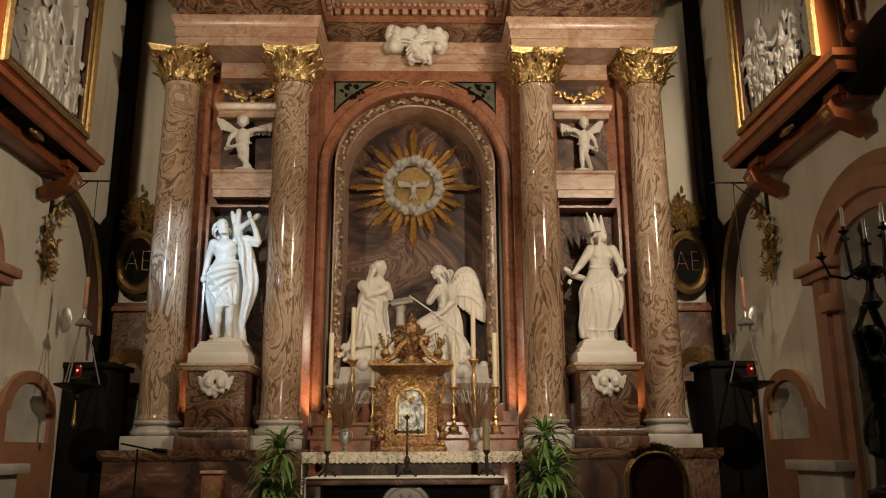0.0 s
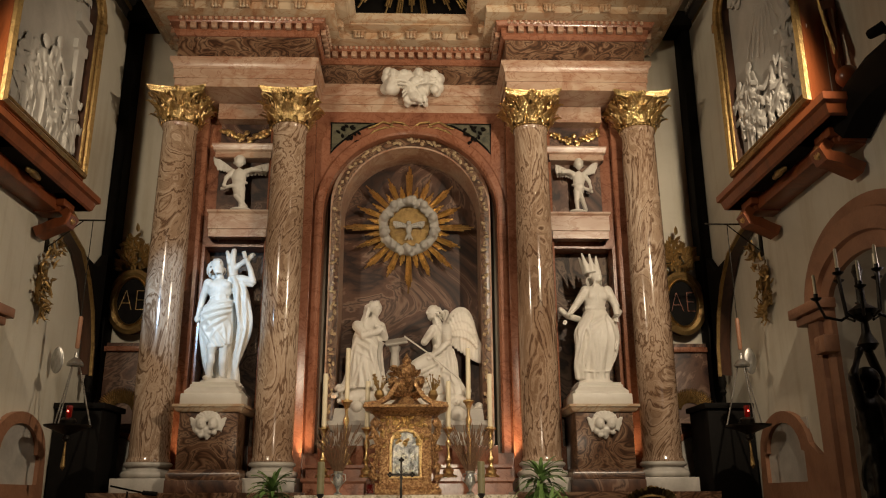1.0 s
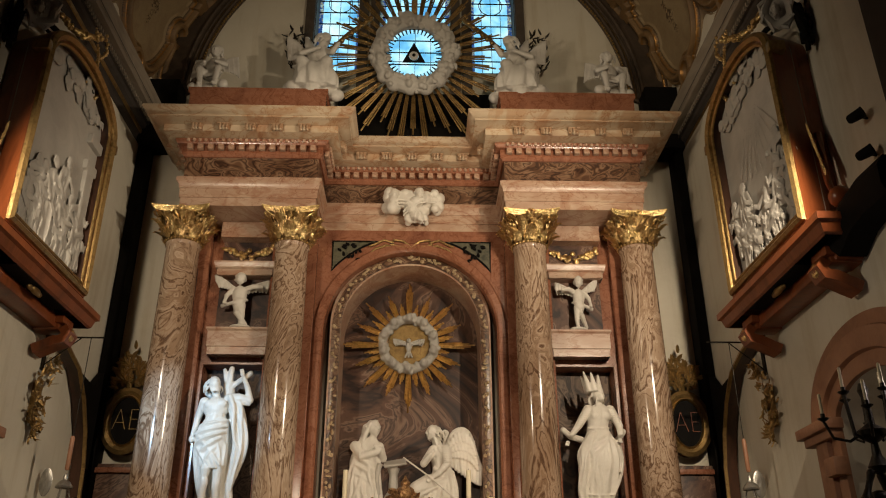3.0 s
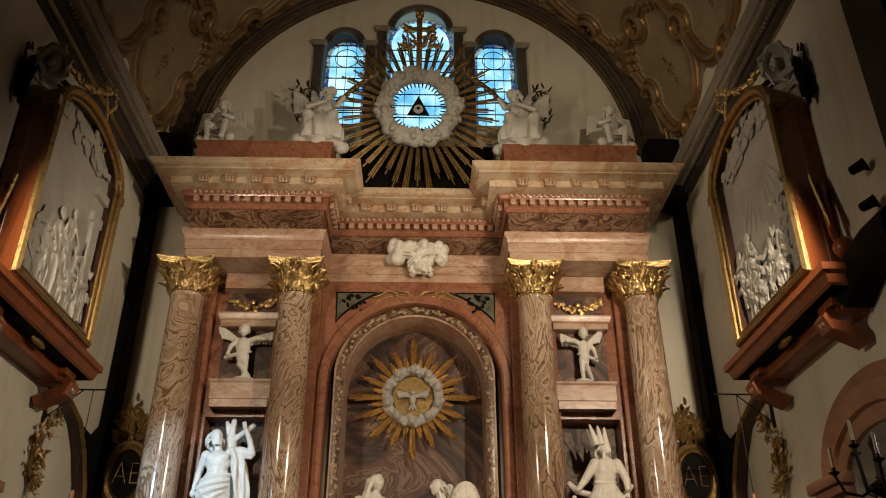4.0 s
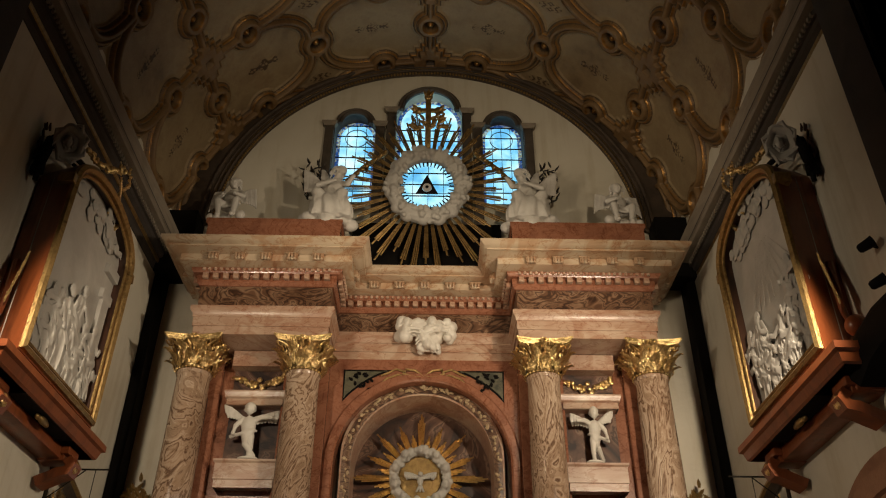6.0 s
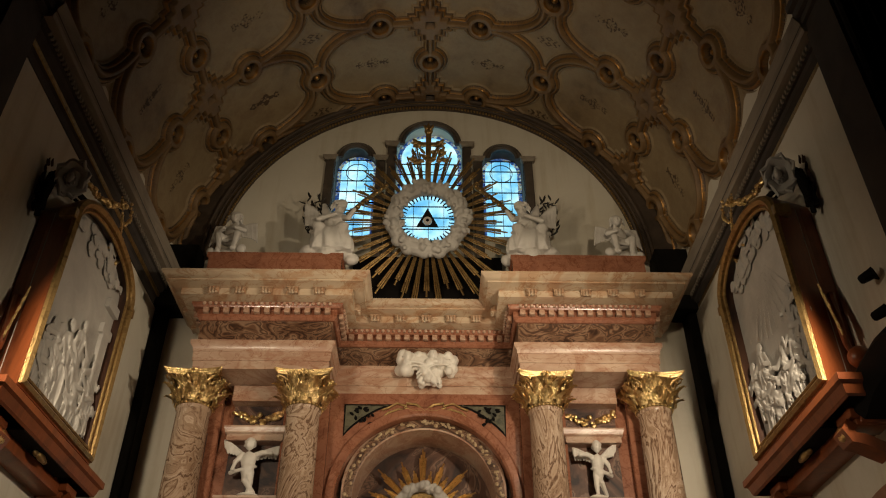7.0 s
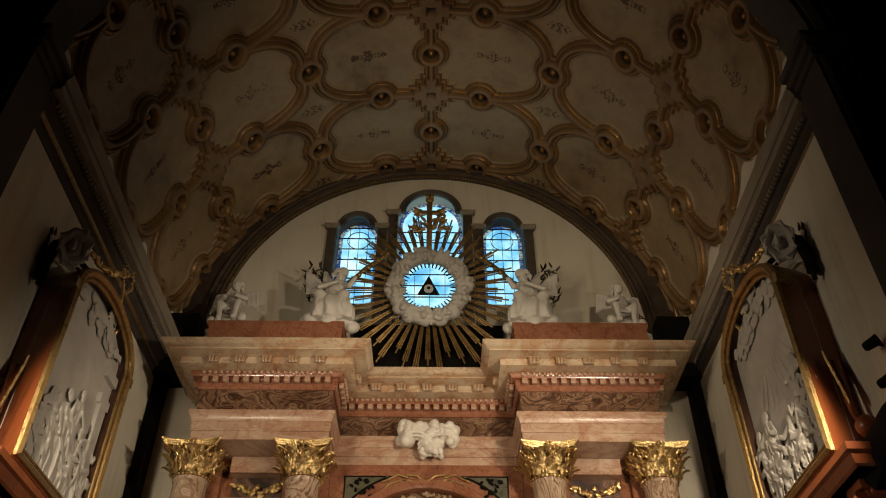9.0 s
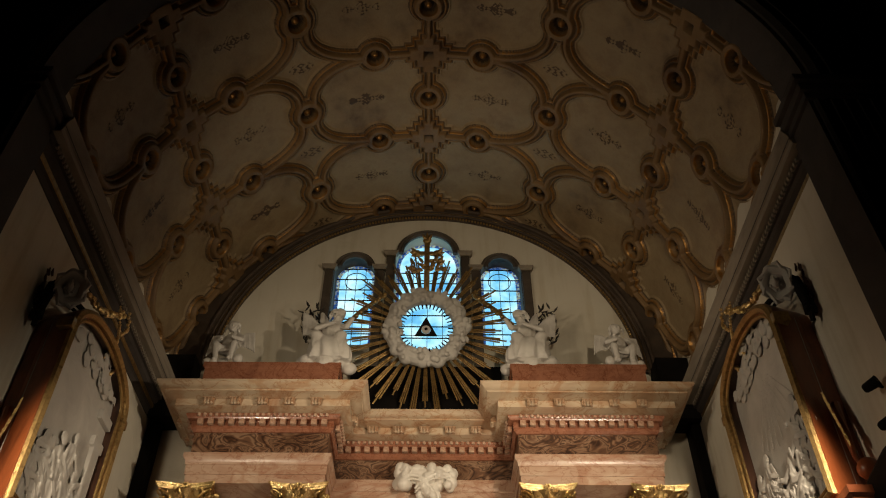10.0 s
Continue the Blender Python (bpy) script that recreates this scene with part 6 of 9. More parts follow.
def seated_angel():
    bm = B()
    puffs(bm, (0, 0, 0.1), (0.32, 0.2, 0.08), 18, 6, 1.0, (1.0, 1.6))
    cloth(bm, [(0.02, -0.06, 0.1, 0.3, 0.22), (0.02, -0.08, 0.3, 0.3, 0.25), (0.0, -0.04, 0.52, 0.25, 0.22), (0.0, 0.03, 0.64, 0.15, 0.13), (0.01, 0.04, 0.8, 0.14, 0.12), (0.03, 0.03, 0.94, 0.14, 0.1), (0.05, 0.03, 1.02, 0.06, 0.06)],
          [((-60, 0.0), (-80, 0.5), 0.05, 0.06), ((-100, 0.0), (-95, 0.5), 0.05, 0.06), ((-130, 0.0), (-110, 0.5), 0.05, 0.055), ((-30, 0.0), (-55, 0.5), 0.05, 0.055), ((-60, 0.55), (-120, 0.8), 0.03, 0.03)], 41, 12, 0.4, 0.035, 0.045)
    for x in (-0.13, 0.15):
        limb(bm, [(x * 0.7, -0.02, 0.52), (x * 1.15, -0.25, 0.54)], 0.115, 0.085)
        limb(bm, [(x * 1.15, -0.25, 0.54), (x * 0.9, -0.22, 0.2)], 0.08, 0.06)
        fold(bm, [(x * 0.7, -0.16, 0.6), (x * 1.3, -0.32, 0.42), (x * 1.2, -0.3, 0.16)], 0.035)
    fold(bm, [(-0.26, -0.16, 0.5), (0.0, -0.3, 0.4), (0.26, -0.18, 0.5)], 0.04)
    limb(bm, [(-0.12, 0.02, 0.92), (-0.17, -0.12, 0.78)], 0.06, 0.048)
    limb(bm, [(-0.17, -0.12, 0.78), (0.06, -0.2, 0.84)], 0.045, 0.03)
    limb(bm, [(0.14, 0.02, 0.92), (0.22, -0.1, 0.82)], 0.058, 0.046)
    limb(bm, [(0.22, -0.1, 0.82), (0.3, -0.16, 0.96)], 0.044, 0.03)
    limb(bm, [(0.05, 0.02, 0.98), (0.08, 0.0, 1.1)], 0.052, 0.05)
    face_head(bm, (0.11, -0.02, 1.18), 0.092, (0.8, -0.7, 0.1), 7, 0, 0.03)
    wing(bm, (-0.1, 0.1, 0.85), (-0.4, 0.12, 1.28), (0.05, 0.0, -0.5), 10, 0.075)
    wing(bm, (0.0, 0.12, 0.9), (-0.16, 0.16, 1.32), (0.02, 0.0, -0.42), 8, 0.07)
    return bm


for x, m_ in ((-1.76, 1), (1.86, -1)):
    carved("angel", seated_angel(), WEATHERED, "pale stone angel seated on clouds beside the glory", "statue", pose(x, 12.02, 10.07) @ Matrix.Diagonal((m_ * 1.36, 1.0, 1.08, 1)), 0.011, "angels on the attic")
    # dark leafy branch and gilt long trumpet behind each angel
    bm = B()
    rr = random.Random(31)
    for i in range(70):
        t = rr.random()
        p = (x - m_ * (0.15 + 0.45 * rr.random()), 12.4 + rr.uniform(-.1, .1), 10.9 + 0.85 * t)
        leaf(bm, p, (rr.uniform(-1, 1), rr.uniform(-.4, .2), rr.uniform(0, 1)), (0, -1, 0.2), 0.13, 0.05)
    for k in range(4):
        tube(bm, [(x - m_ * 0.25, 12.4, 10.5), (x - m_ * (0.2 + 0.1 * k), 12.4, 11.1), (x - m_ * (0.1 + 0.16 * k), 12.4, 11.7)], 0.014, 5, 0.006)
    tagged(part("palm_branch", bm, BRONZE), "dark bronze leafy branch behind the angel", "branch", "branches behind the angels")
    bm = tube(B(), [(x + m_ * 0.2, 12.05, 11.05), (x + m_ * 0.55, 12.08, 11.5), (x + m_ * 0.95, 12.1, 11.86)], 0.03, 8, 0.045)
    for t in np.linspace(0.1, 1, 9):
        ball(bm, (x + m_ * (0.2 + 0.75 * t), 12.04 + 0.05 * t, 11.06 + 0.82 * t), 0.05, 8, 6)
    tagged(part("gilt_staff", bm, GILTDIM), "worn gilt knotted staff held by the angel", "staff", "staffs of the angels")
    bm = B()
    for i in range(30):
        ball(bm, (x - m_ * (0.4 + 0.9 * rr.random()), 12.15 + rr.uniform(-.1, .1), 10.12 + rr.uniform(-.03, .06)), rr.uniform(.03, .06), 6, 5)
    tagged(part("gilt_garland", bm, GILTDIM), "gilt leaf garland lying on the attic", "garland", "attic garlands")

# cloud with cherub heads above the arch
bm = B()
ball(bm, (-0.05, 0, 0.05), (0.42, 0.09, 0.15), 20, 14)
ball(bm, (0.05, 0, -0.18), (0.2, 0.08, 0.2), 16, 12)
swag(bm, [(-0.4, -0.08, 0.0), (-0.1, -0.14, -0.02), (0.1, -0.12, -0.2), (0.2, -0.06, -0.36)], 0.05)
swag(bm, [(0.4, -0.06, 0.05), (0.15, -0.14, 0.0), (-0.05, -0.12, -0.12), (-0.15, -0.08, -0.22)], 0.05)
puffs(bm, (0, 0, 0.02), (0.46, 0.08, 0.16), 46, 11, 1.0, (0.35, 0.75))
for x, z in ((-0.3, 0.12), (-0.32, -0.02), (0.12, 0.14), (0.24, 0.02), (-0.02, -0.16), (0.05, -0.28)):
    head(bm, (x, -0.1, z), 0.085, (0.1, -1, -0.1))
    wing(bm, (x + 0.06, -0.06, z - 0.02), (x + 0.2, -0.05, z + 0.02), (-0.02, 0, -0.12), 4, 0.05)
puffs(bm, (0.08, 0, -0.25), (0.16, 0.08, 0.12), 22, 12, 1.0, (0.3, 0.55))
carved("cherub_cloud", bm, WHITE, "white marble cloud with cherub heads", "relief", pose(0.0, 12.32, 8.15), 0.011)

# the glory in the lunette: ring of cloud, gilt rays, triangle
glory = thing("glory", "cloud ring with gilt rays round a dark triangle", "glory", at=(-0.01, 12.22, 11.17))
glory.rotation_euler = (radians(12), 0, 0)
bm = B()
rr = random.Random(5)
ring_pts = [(0.64 * math.cos(a), -0.02, 0.64 * math.sin(a)) for a in np.linspace(0, 2 * math.pi, 61)]
tube(bm, ring_pts, 0.14, 10)
for i in range(15):
    # one billow of the cloud: a large lobe with smaller ones curling off it
    a = 2 * math.pi * i / 15 + rr.uniform(-.07, .07)
    r = 0.69 + rr.uniform(-.02, .03)
    big = rr.uniform(.115, .15)
    ball(bm, (r * math.cos(a), -0.03, r * math.sin(a)), (big, 0.12, big), 14, 10)
    for k in range(7):
        q = a + rr.uniform(-.16, .16)
        r2 = r + rr.uniform(-.19, .11)
        ball(bm, (r2 * math.cos(q), rr.uniform(-.16, -.08) + 0.5 * max(0, r2 - 0.77), r2 * math.sin(q)), rr.uniform(.035, .065), 10, 8)
for i in range(10):
    a = 2 * math.pi * (i + 0.3) / 10
    wing(bm, (0.64 * math.cos(a) + 0.05, -0.13, 0.64 * math.sin(a)), (0.64 * math.cos(a) + 0.2, -0.1, 0.64 * math.sin(a) + 0.05), (0, 0, -0.12), 4, 0.05)
    head(bm, (0.64 * math.cos(a), -0.16, 0.64 * math.sin(a)), 0.07, (0.1 * math.cos(a), -1, 0.1))
ob = part("cloud_ring", bm, STUCCO, glory, "pale stucco clouds")
r_ = ob.modifiers.new("solid", "REMESH")
r_.mode, r_.voxel_size, r_.use_smooth_shade = "VOXEL", 0.012, True


def ray(bm, a, r0, r1, w0, w1, y=0.0, th=0.02):
    """One tapering gilt ray, ridged along its middle."""
    d, s = Vector((math.cos(a), 0, math.sin(a))), Vector((-math.sin(a), 0, math.cos(a)))
    p0, p1 = d * r0, d * r1
    vs = [p0 - s * w0, p0 + s * w0, p1 + s * w1, p1 - s * w1]
    f = [bm.verts.new(v + Vector((0, y, 0))) for v in vs]
    m0, m1 = bm.verts.new(p0 + Vector((0, y - th, 0))), bm.verts.new(p1 + Vector((0, y - th, 0)))
    bm.faces.new((f[0], f[1], f[2], f[3]))
    bm.faces.new((f[0], m0, m1, f[3]))
    bm.faces.new((m0, f[1], f[2], m1))
    bm.faces.new((f[0], f[1], m0))
    bm.faces.new((f[3], m1, f[2]))


for g in range(44):
    bm = B()
    a0 = 2 * math.pi * g / 44
    long = 1.42 + 0.42 * ((g * 7) % 5) / 4 if math.sin(a0) < 0.2 else 1.4 + 0.25 * ((g * 7) % 5) / 4
    for k in (-1, 0, 1):
        ray(bm, a0 + k * 0.026, 0.62, long * (1 if k == 0 else 0.92), 0.011, 0.017, 0.08 + 0.01 * abs(k), 0.012)
    part("ray", bm, GILTDIM, glory)
bm = B()
for i in range(40):
    ray(bm, 2 * math.pi * i / 40, 0.41, 0.56, 0.010, 0.020, 0.0, 0.015)
part("inner_teeth", bm, NEARBLACK, glory, "dark toothed inner rim")
tri = [(0.24 * math.cos(a), 0.26 * math.sin(a) - 0.02) for a in (math.pi / 2, math.pi * 7 / 6, math.pi * 11 / 6)]
bm = plate(B(), tri, [[(0.09 * math.cos(a), 0.09 * math.sin(a) - 0.03) for a in np.linspace(0, 2 * math.pi, 17)[:-1]]], facing, 0.0, 0.03)
triangle = part("triangle", bm, NEARBLACK, glory, "dark triangle with a round eye")
part("eye_disc", lathe(B(), [(0.0, -0.01), (0.085, 0.0), (0.085, 0.02), (0.0, 0.025)], 20, (0, 0, 0)), STUCCO, triangle).matrix_basis = pose(0, 0.005, -0.03, 90)
part("pupil", lathe(B(), [(0.0, 0.0), (0.035, 0.0), (0.03, 0.012), (0.0, 0.012)], 16), NEARBLACK, triangle).matrix_basis = pose(0, -0.012, -0.02, 90)
bm = tube(B(), [(-0.5, 0, -0.15), (0.5, 0, -0.15)], 0.006)
part("triangle_bar", bm, NEARBLACK, glory)
# gilt cross and leaves over the glory
bm = B()
rr = random.Random(9)
box(bm, -0.055, 0.055, 0.02, 0.07, 0.8, 1.98, 0.012)
box(bm, -0.18, 0.18, 0.022, 0.068, 1.62, 1.71, 0.012)
for x, z, dx, dz in ((0, 1.97, 0, 1), (-0.2, 1.665, -1, 0), (0.2, 1.665, 1, 0)):
    ball(bm, (x, 0.045, z), (0.085, 0.04, 0.085), 10, 8)
    for k in (-1, 0, 1):
        leaf(bm, (x, 0.03, z), (dx + k * dz * 0.9, 0, dz + k * dx * 0.9), (0, -1, 0), 0.15, 0.08)
for i in range(30):
    sd = rr.choice((-1, 1))
    leaf(bm, (sd * rr.random() * 0.28, 0.03, 1.22 + rr.random() * 0.3), (sd * rr.uniform(0.2, 1), 0, rr.uniform(-0.2, 1)), (0, -1, 0), 0.16, 0.07)
part("gilt_finial", bm, GILTDIM, glory, "worn gilt cross with leaves")

# black board on the central cornice, added for the shade in the recess behind the glory
part("glory_backing", box(B(), -1.4, 1.4, 12.7, 12.79, 9.2, 10.65, 0.01), NEARBLACK, altarpiece, "added black board for the shaded recess behind the rays")

# the sunburst in the niche
sun = thing("sunburst", "gilt sunburst round a cherub wreath with a dove", "sunburst", at=(-0.03, 13.12, 5.91))
rr = random.Random(2)
for g in range(32):
    a0 = 2 * math.pi * (g + 0.0) / 32 + math.pi / 2
    long = (1.04, 0.74, 0.94, 0.70)[g % 4] if g % 8 else 1.12
    bm = B()
    for k in (-2, -1, 0, 1, 2):
        ray(bm, a0 + k * 0.027, 0.35, long * (1 - 0.09 * abs(k) + rr.uniform(-.03, .03)), 0.012, 0.014, 0.012 * abs(k), 0.014)
    part("ray", bm, GOLD, sun)
bm = B()
tube(bm, [(0.43 * math.cos(a), -0.03, 0.43 * math.sin(a)) for a in np.linspace(0, 2 * math.pi, 49)], 0.075, 10)
for i in range(120):
    a = 2 * math.pi * i / 120
    ball(bm, ((0.43 + rr.uniform(-.08, .07)) * math.cos(a), -0.05 + rr.uniform(-.04, .03), (0.43 + rr.uniform(-.08, .07)) * math.sin(a)), rr.uniform(.03, .06), 8, 6)
for i in range(10):
    a = 2 * math.pi * (i + 0.5) / 10
    head(bm, (0.43 * math.cos(a), -0.12, 0.43 * math.sin(a)), 0.07, (0.1, -1, 0))
ob = part("cherub_wreath", bm, STUCCO, sun, "pale cloud wreath with cherub heads")
r_ = ob.modifiers.new("solid", "REMESH")
r_.mode, r_.voxel_size, r_.use_smooth_shade = "VOXEL", 0.011, True
bm = lathe(B(), [(0.0, -0.01), (0.34, 0), (0.34, 0.02), (0.0, 0.02)], 32)
part("gilt_disc", bm, GILTDIM, sun).matrix_basis = pose(0, 0.01, 0, 90)
bm = B()
ball(bm, (0, -0.09, -0.06), (0.05, 0.04, 0.1))
ball(bm, (0, -0.12, 0.03), 0.04)
wing(bm, (-0.03, -0.08, 0.0), (-0.26, -0.08, 0.07), (0.06, 0, -0.12), 6, 0.05)
wing(bm, (0.03, -0.08, 0.0), (0.26, -0.08, 0.07), (-0.06, 0, -0.12), 6, 0.05)
for k in (-1, 0, 1):
    tube(bm, [(0, -0.07, -0.12), (k * 0.06, -0.06, -0.24)], 0.025, 6, 0.015)
part("dove", bm, STUCCO, sun, "pale stucco dove")

# ---- statue pedestals ----
def pedestal(x):
    p = thing("pedestal", "brown marble pedestal with white stepped top", "pedestal", "statue pedestals", at=(x, 11.95, 1.65))
    sq = lambda w, d0, d1: [(-w, d1), (-w, d0), (w, d0), (w, d1)]
    part("plinth", box(B(), -0.5, 0.5, -0.5, 0.44, 0, 0.16, 0.008), DARK, p)
    part("foot", sweep(core(B(), -0.44, 0.44, -0.44, 0.44, 0.16, 0.3), sq(0.44, -0.44, 0.44), [(0.05, 0.16), (0.05, 0.24), (0.03, 0.27), (0.01, 0.3), (-0.02, 0.3)]), FRIEZE, p)
    part("die", box(B(), -0.4, 0.4, -0.4, 0.42, 0.3, 1.06, 0.01), FRIEZE, p, "brown swirled marble block")
    part("cap", sweep(core(B(), -0.42, 0.42, -0.42, 0.44, 1.06, 1.16), sq(0.42, -0.42, 0.44), [(0, 1.06), (0.03, 1.08), (0.05, 1.12), (0.07, 1.13), (0.07, 1.165), (-0.05, 1.17)]), CREAM, p)
    part("white_block", box(B(), -0.42, 0.42, -0.38, 0.42, 1.17, 1.32, 0.01), WHITE, p, "white marble block")
    part("white_moulding", sweep(core(B(), -0.3, 0.3, -0.27, 0.4, 1.32, 1.49), sq(0.3, -0.27, 0.4), [(0.08, 1.32), (0.08, 1.36), (0.04, 1.4), (0.02, 1.42), (0.02, 1.45), (0.0, 1.46), (0, 1.49), (-0.03, 1.49)]), WHITE, p)
    bm = B()
    for i in range(9):
        a = math.pi * i / 8
        tube(bm, [(0, -0.42, 0.96), (0.17 * math.cos(a), -0.43, 0.96 + 0.12 * math.sin(a))], 0.03, 6, 0.028)
    for k in (-1, 1):
        head(bm, (k * 0.08, -0.46, 0.9), 0.078, (-0.15 * k, -1, 0), False)
        wing(bm, (k * 0.13, -0.43, 0.88), (k * 0.24, -0.42, 0.99), (-k * 0.06, 0, -0.2), 5, 0.045)
    puffs(bm, (0, -0.42, 0.8), (0.13, 0.03, 0.06), 16, 9, 1.0, (0.5, 0.8))
    limb(bm, [(0, -0.43, 0.82), (0, -0.42, 0.71)], 0.065, 0.025)
    ob = part("cherub_shell", bm, WHITE, p, "white marble shell with cherub heads")
    r = ob.modifiers.new("solid", "REMESH")
    r.mode, r.voxel_size, r.use_smooth_shade = "VOXEL", 0.01, True
    return p


pedestal(-2.72)
pedestal(2.72)

# ---- things on the side walls ----
def wall_loop(y0, y1, z0, spring, rise, n=24):
    c, r = (y0 + y1) / 2, (y1 - y0) / 2
    return [(y0, z0), (y1, z0)] + [(c + r * math.cos(math.pi * i / n), spring + rise * math.sin(math.pi * i / n)) for i in range(n + 1)]


def relief_figures(kind):
    """Carved scene in shallow relief: a group of robed figures, clouds and cherubs."""
    bm = B()
    rr = random.Random(17 if kind == "left" else 23)
    small = 0.7
    spots = ((-0.72, 0.0, 1.0), (-0.4, 0.06, 1.35), (-0.05, 0.0, 1.75), (0.3, 0.05, 1.3), (0.62, 0.0, 1.15), (0.8, 0.1, 0.8)) if kind == "left" else ((0.75, 0.0, 1.0), (0.4, 0.05, 0.85), (0.55, 0.35, 1.0), (-0.25, 0.0, 1.0), (-0.6, 0.0, 1.35), (-0.75, 0.3, 1.1), (0.05, 0.0, 0.7))
    spots = spots + tuple((x * 0.85 + 0.12, z + 0.42, h * 0.8) for x, z, h in spots[::2]) + tuple((x * 0.7 - 0.25, z + 0.2, h * 0.7) for x, z, h in spots[1::2]) + tuple((x * 0.9 - 0.1, z - 0.04, h * 0.6) for x, z, h in spots[1::2])
    for x, z, h in spots:
        h = h * small
        lean = rr.uniform(-0.12, 0.12)
        robe(bm, [(x, 0, z, 0.2 * h, 0.16), (x + lean * 0.3, 0, z + 0.3 * h, 0.19 * h, 0.17), (x + lean * 0.7, -0.02, z + 0.6 * h, 0.15 * h, 0.15), (x + lean, -0.03, z + 0.8 * h, 0.13 * h, 0.12), (x + lean, -0.03, z + 0.86 * h, 0.06, 0.06)], 36, 0.2, 7, 11, rr.random() * 6, 1.5)
        head(bm, (x + lean, -0.08, z + 0.95 * h), 0.078, (rr.uniform(-1, 1), -0.8, 0))
        for sd in (-1, 1):
            limb(bm, [(x + lean + sd * 0.12 * h, -0.05, z + 0.78 * h), (x + lean + sd * 0.24, -0.14, z + rr.uniform(0.5, 0.65) * h), (x + lean + rr.uniform(-0.1, 0.35) * sd, -0.2, z + rr.uniform(0.55, 0.8) * h)], 0.055, 0.035)
        swag(bm, [(x - 0.16 * h, -0.12, z + 0.6 * h), (x, -0.2, z + 0.42 * h), (x + 0.16 * h, -0.14, z + 0.3 * h), (x + 0.1, -0.16, z + 0.05)], 0.04)
    for i in range(40):
        a = rr.uniform(0.12, 0.88) * math.pi
        k = rr.uniform(0.35, 0.85)
        c = (k * math.cos(a), rr.uniform(-0.04, 0.02), 2.1 + 0.75 * k * math.sin(a) + rr.uniform(-.1, .1))
        ball(bm, c, rr.uniform(0.05, 0.11), 10, 8)
        if i % 3 == 0:
            head(bm, (c[0], -0.13, c[2]), 0.075, (0.2, -1, 0))
            wing(bm, (c[0] + 0.05, -0.1, c[2]), (c[0] + 0.22, -0.1, c[2] + 0.08), (0, 0, -0.12), 4, 0.05)
    if kind == "left":
        box(bm, 0.62, 0.95, -0.12, 0.1, 1.55, 1.7)
        box(bm, 0.68, 0.9, -0.1, 0.1, 0.2, 1.55)
        box(bm, 0.6, 0.98, -0.14, 0.1, 1.95, 2.1)
    else:
        for k in range(9):
            a = radians(235 + k * 9)
            tube(bm, [(0.1, -0.02, 2.2), (0.1 + 1.1 * math.cos(a), -0.01, 2.2 + 1.1 * math.sin(a))], 0.006, 5, 0.014)
    puffs(bm, (0, 0, 0.02), (0.9, 0.1, 0.06), 20, 8, 1.0, (1.0, 1.8))
    return bm


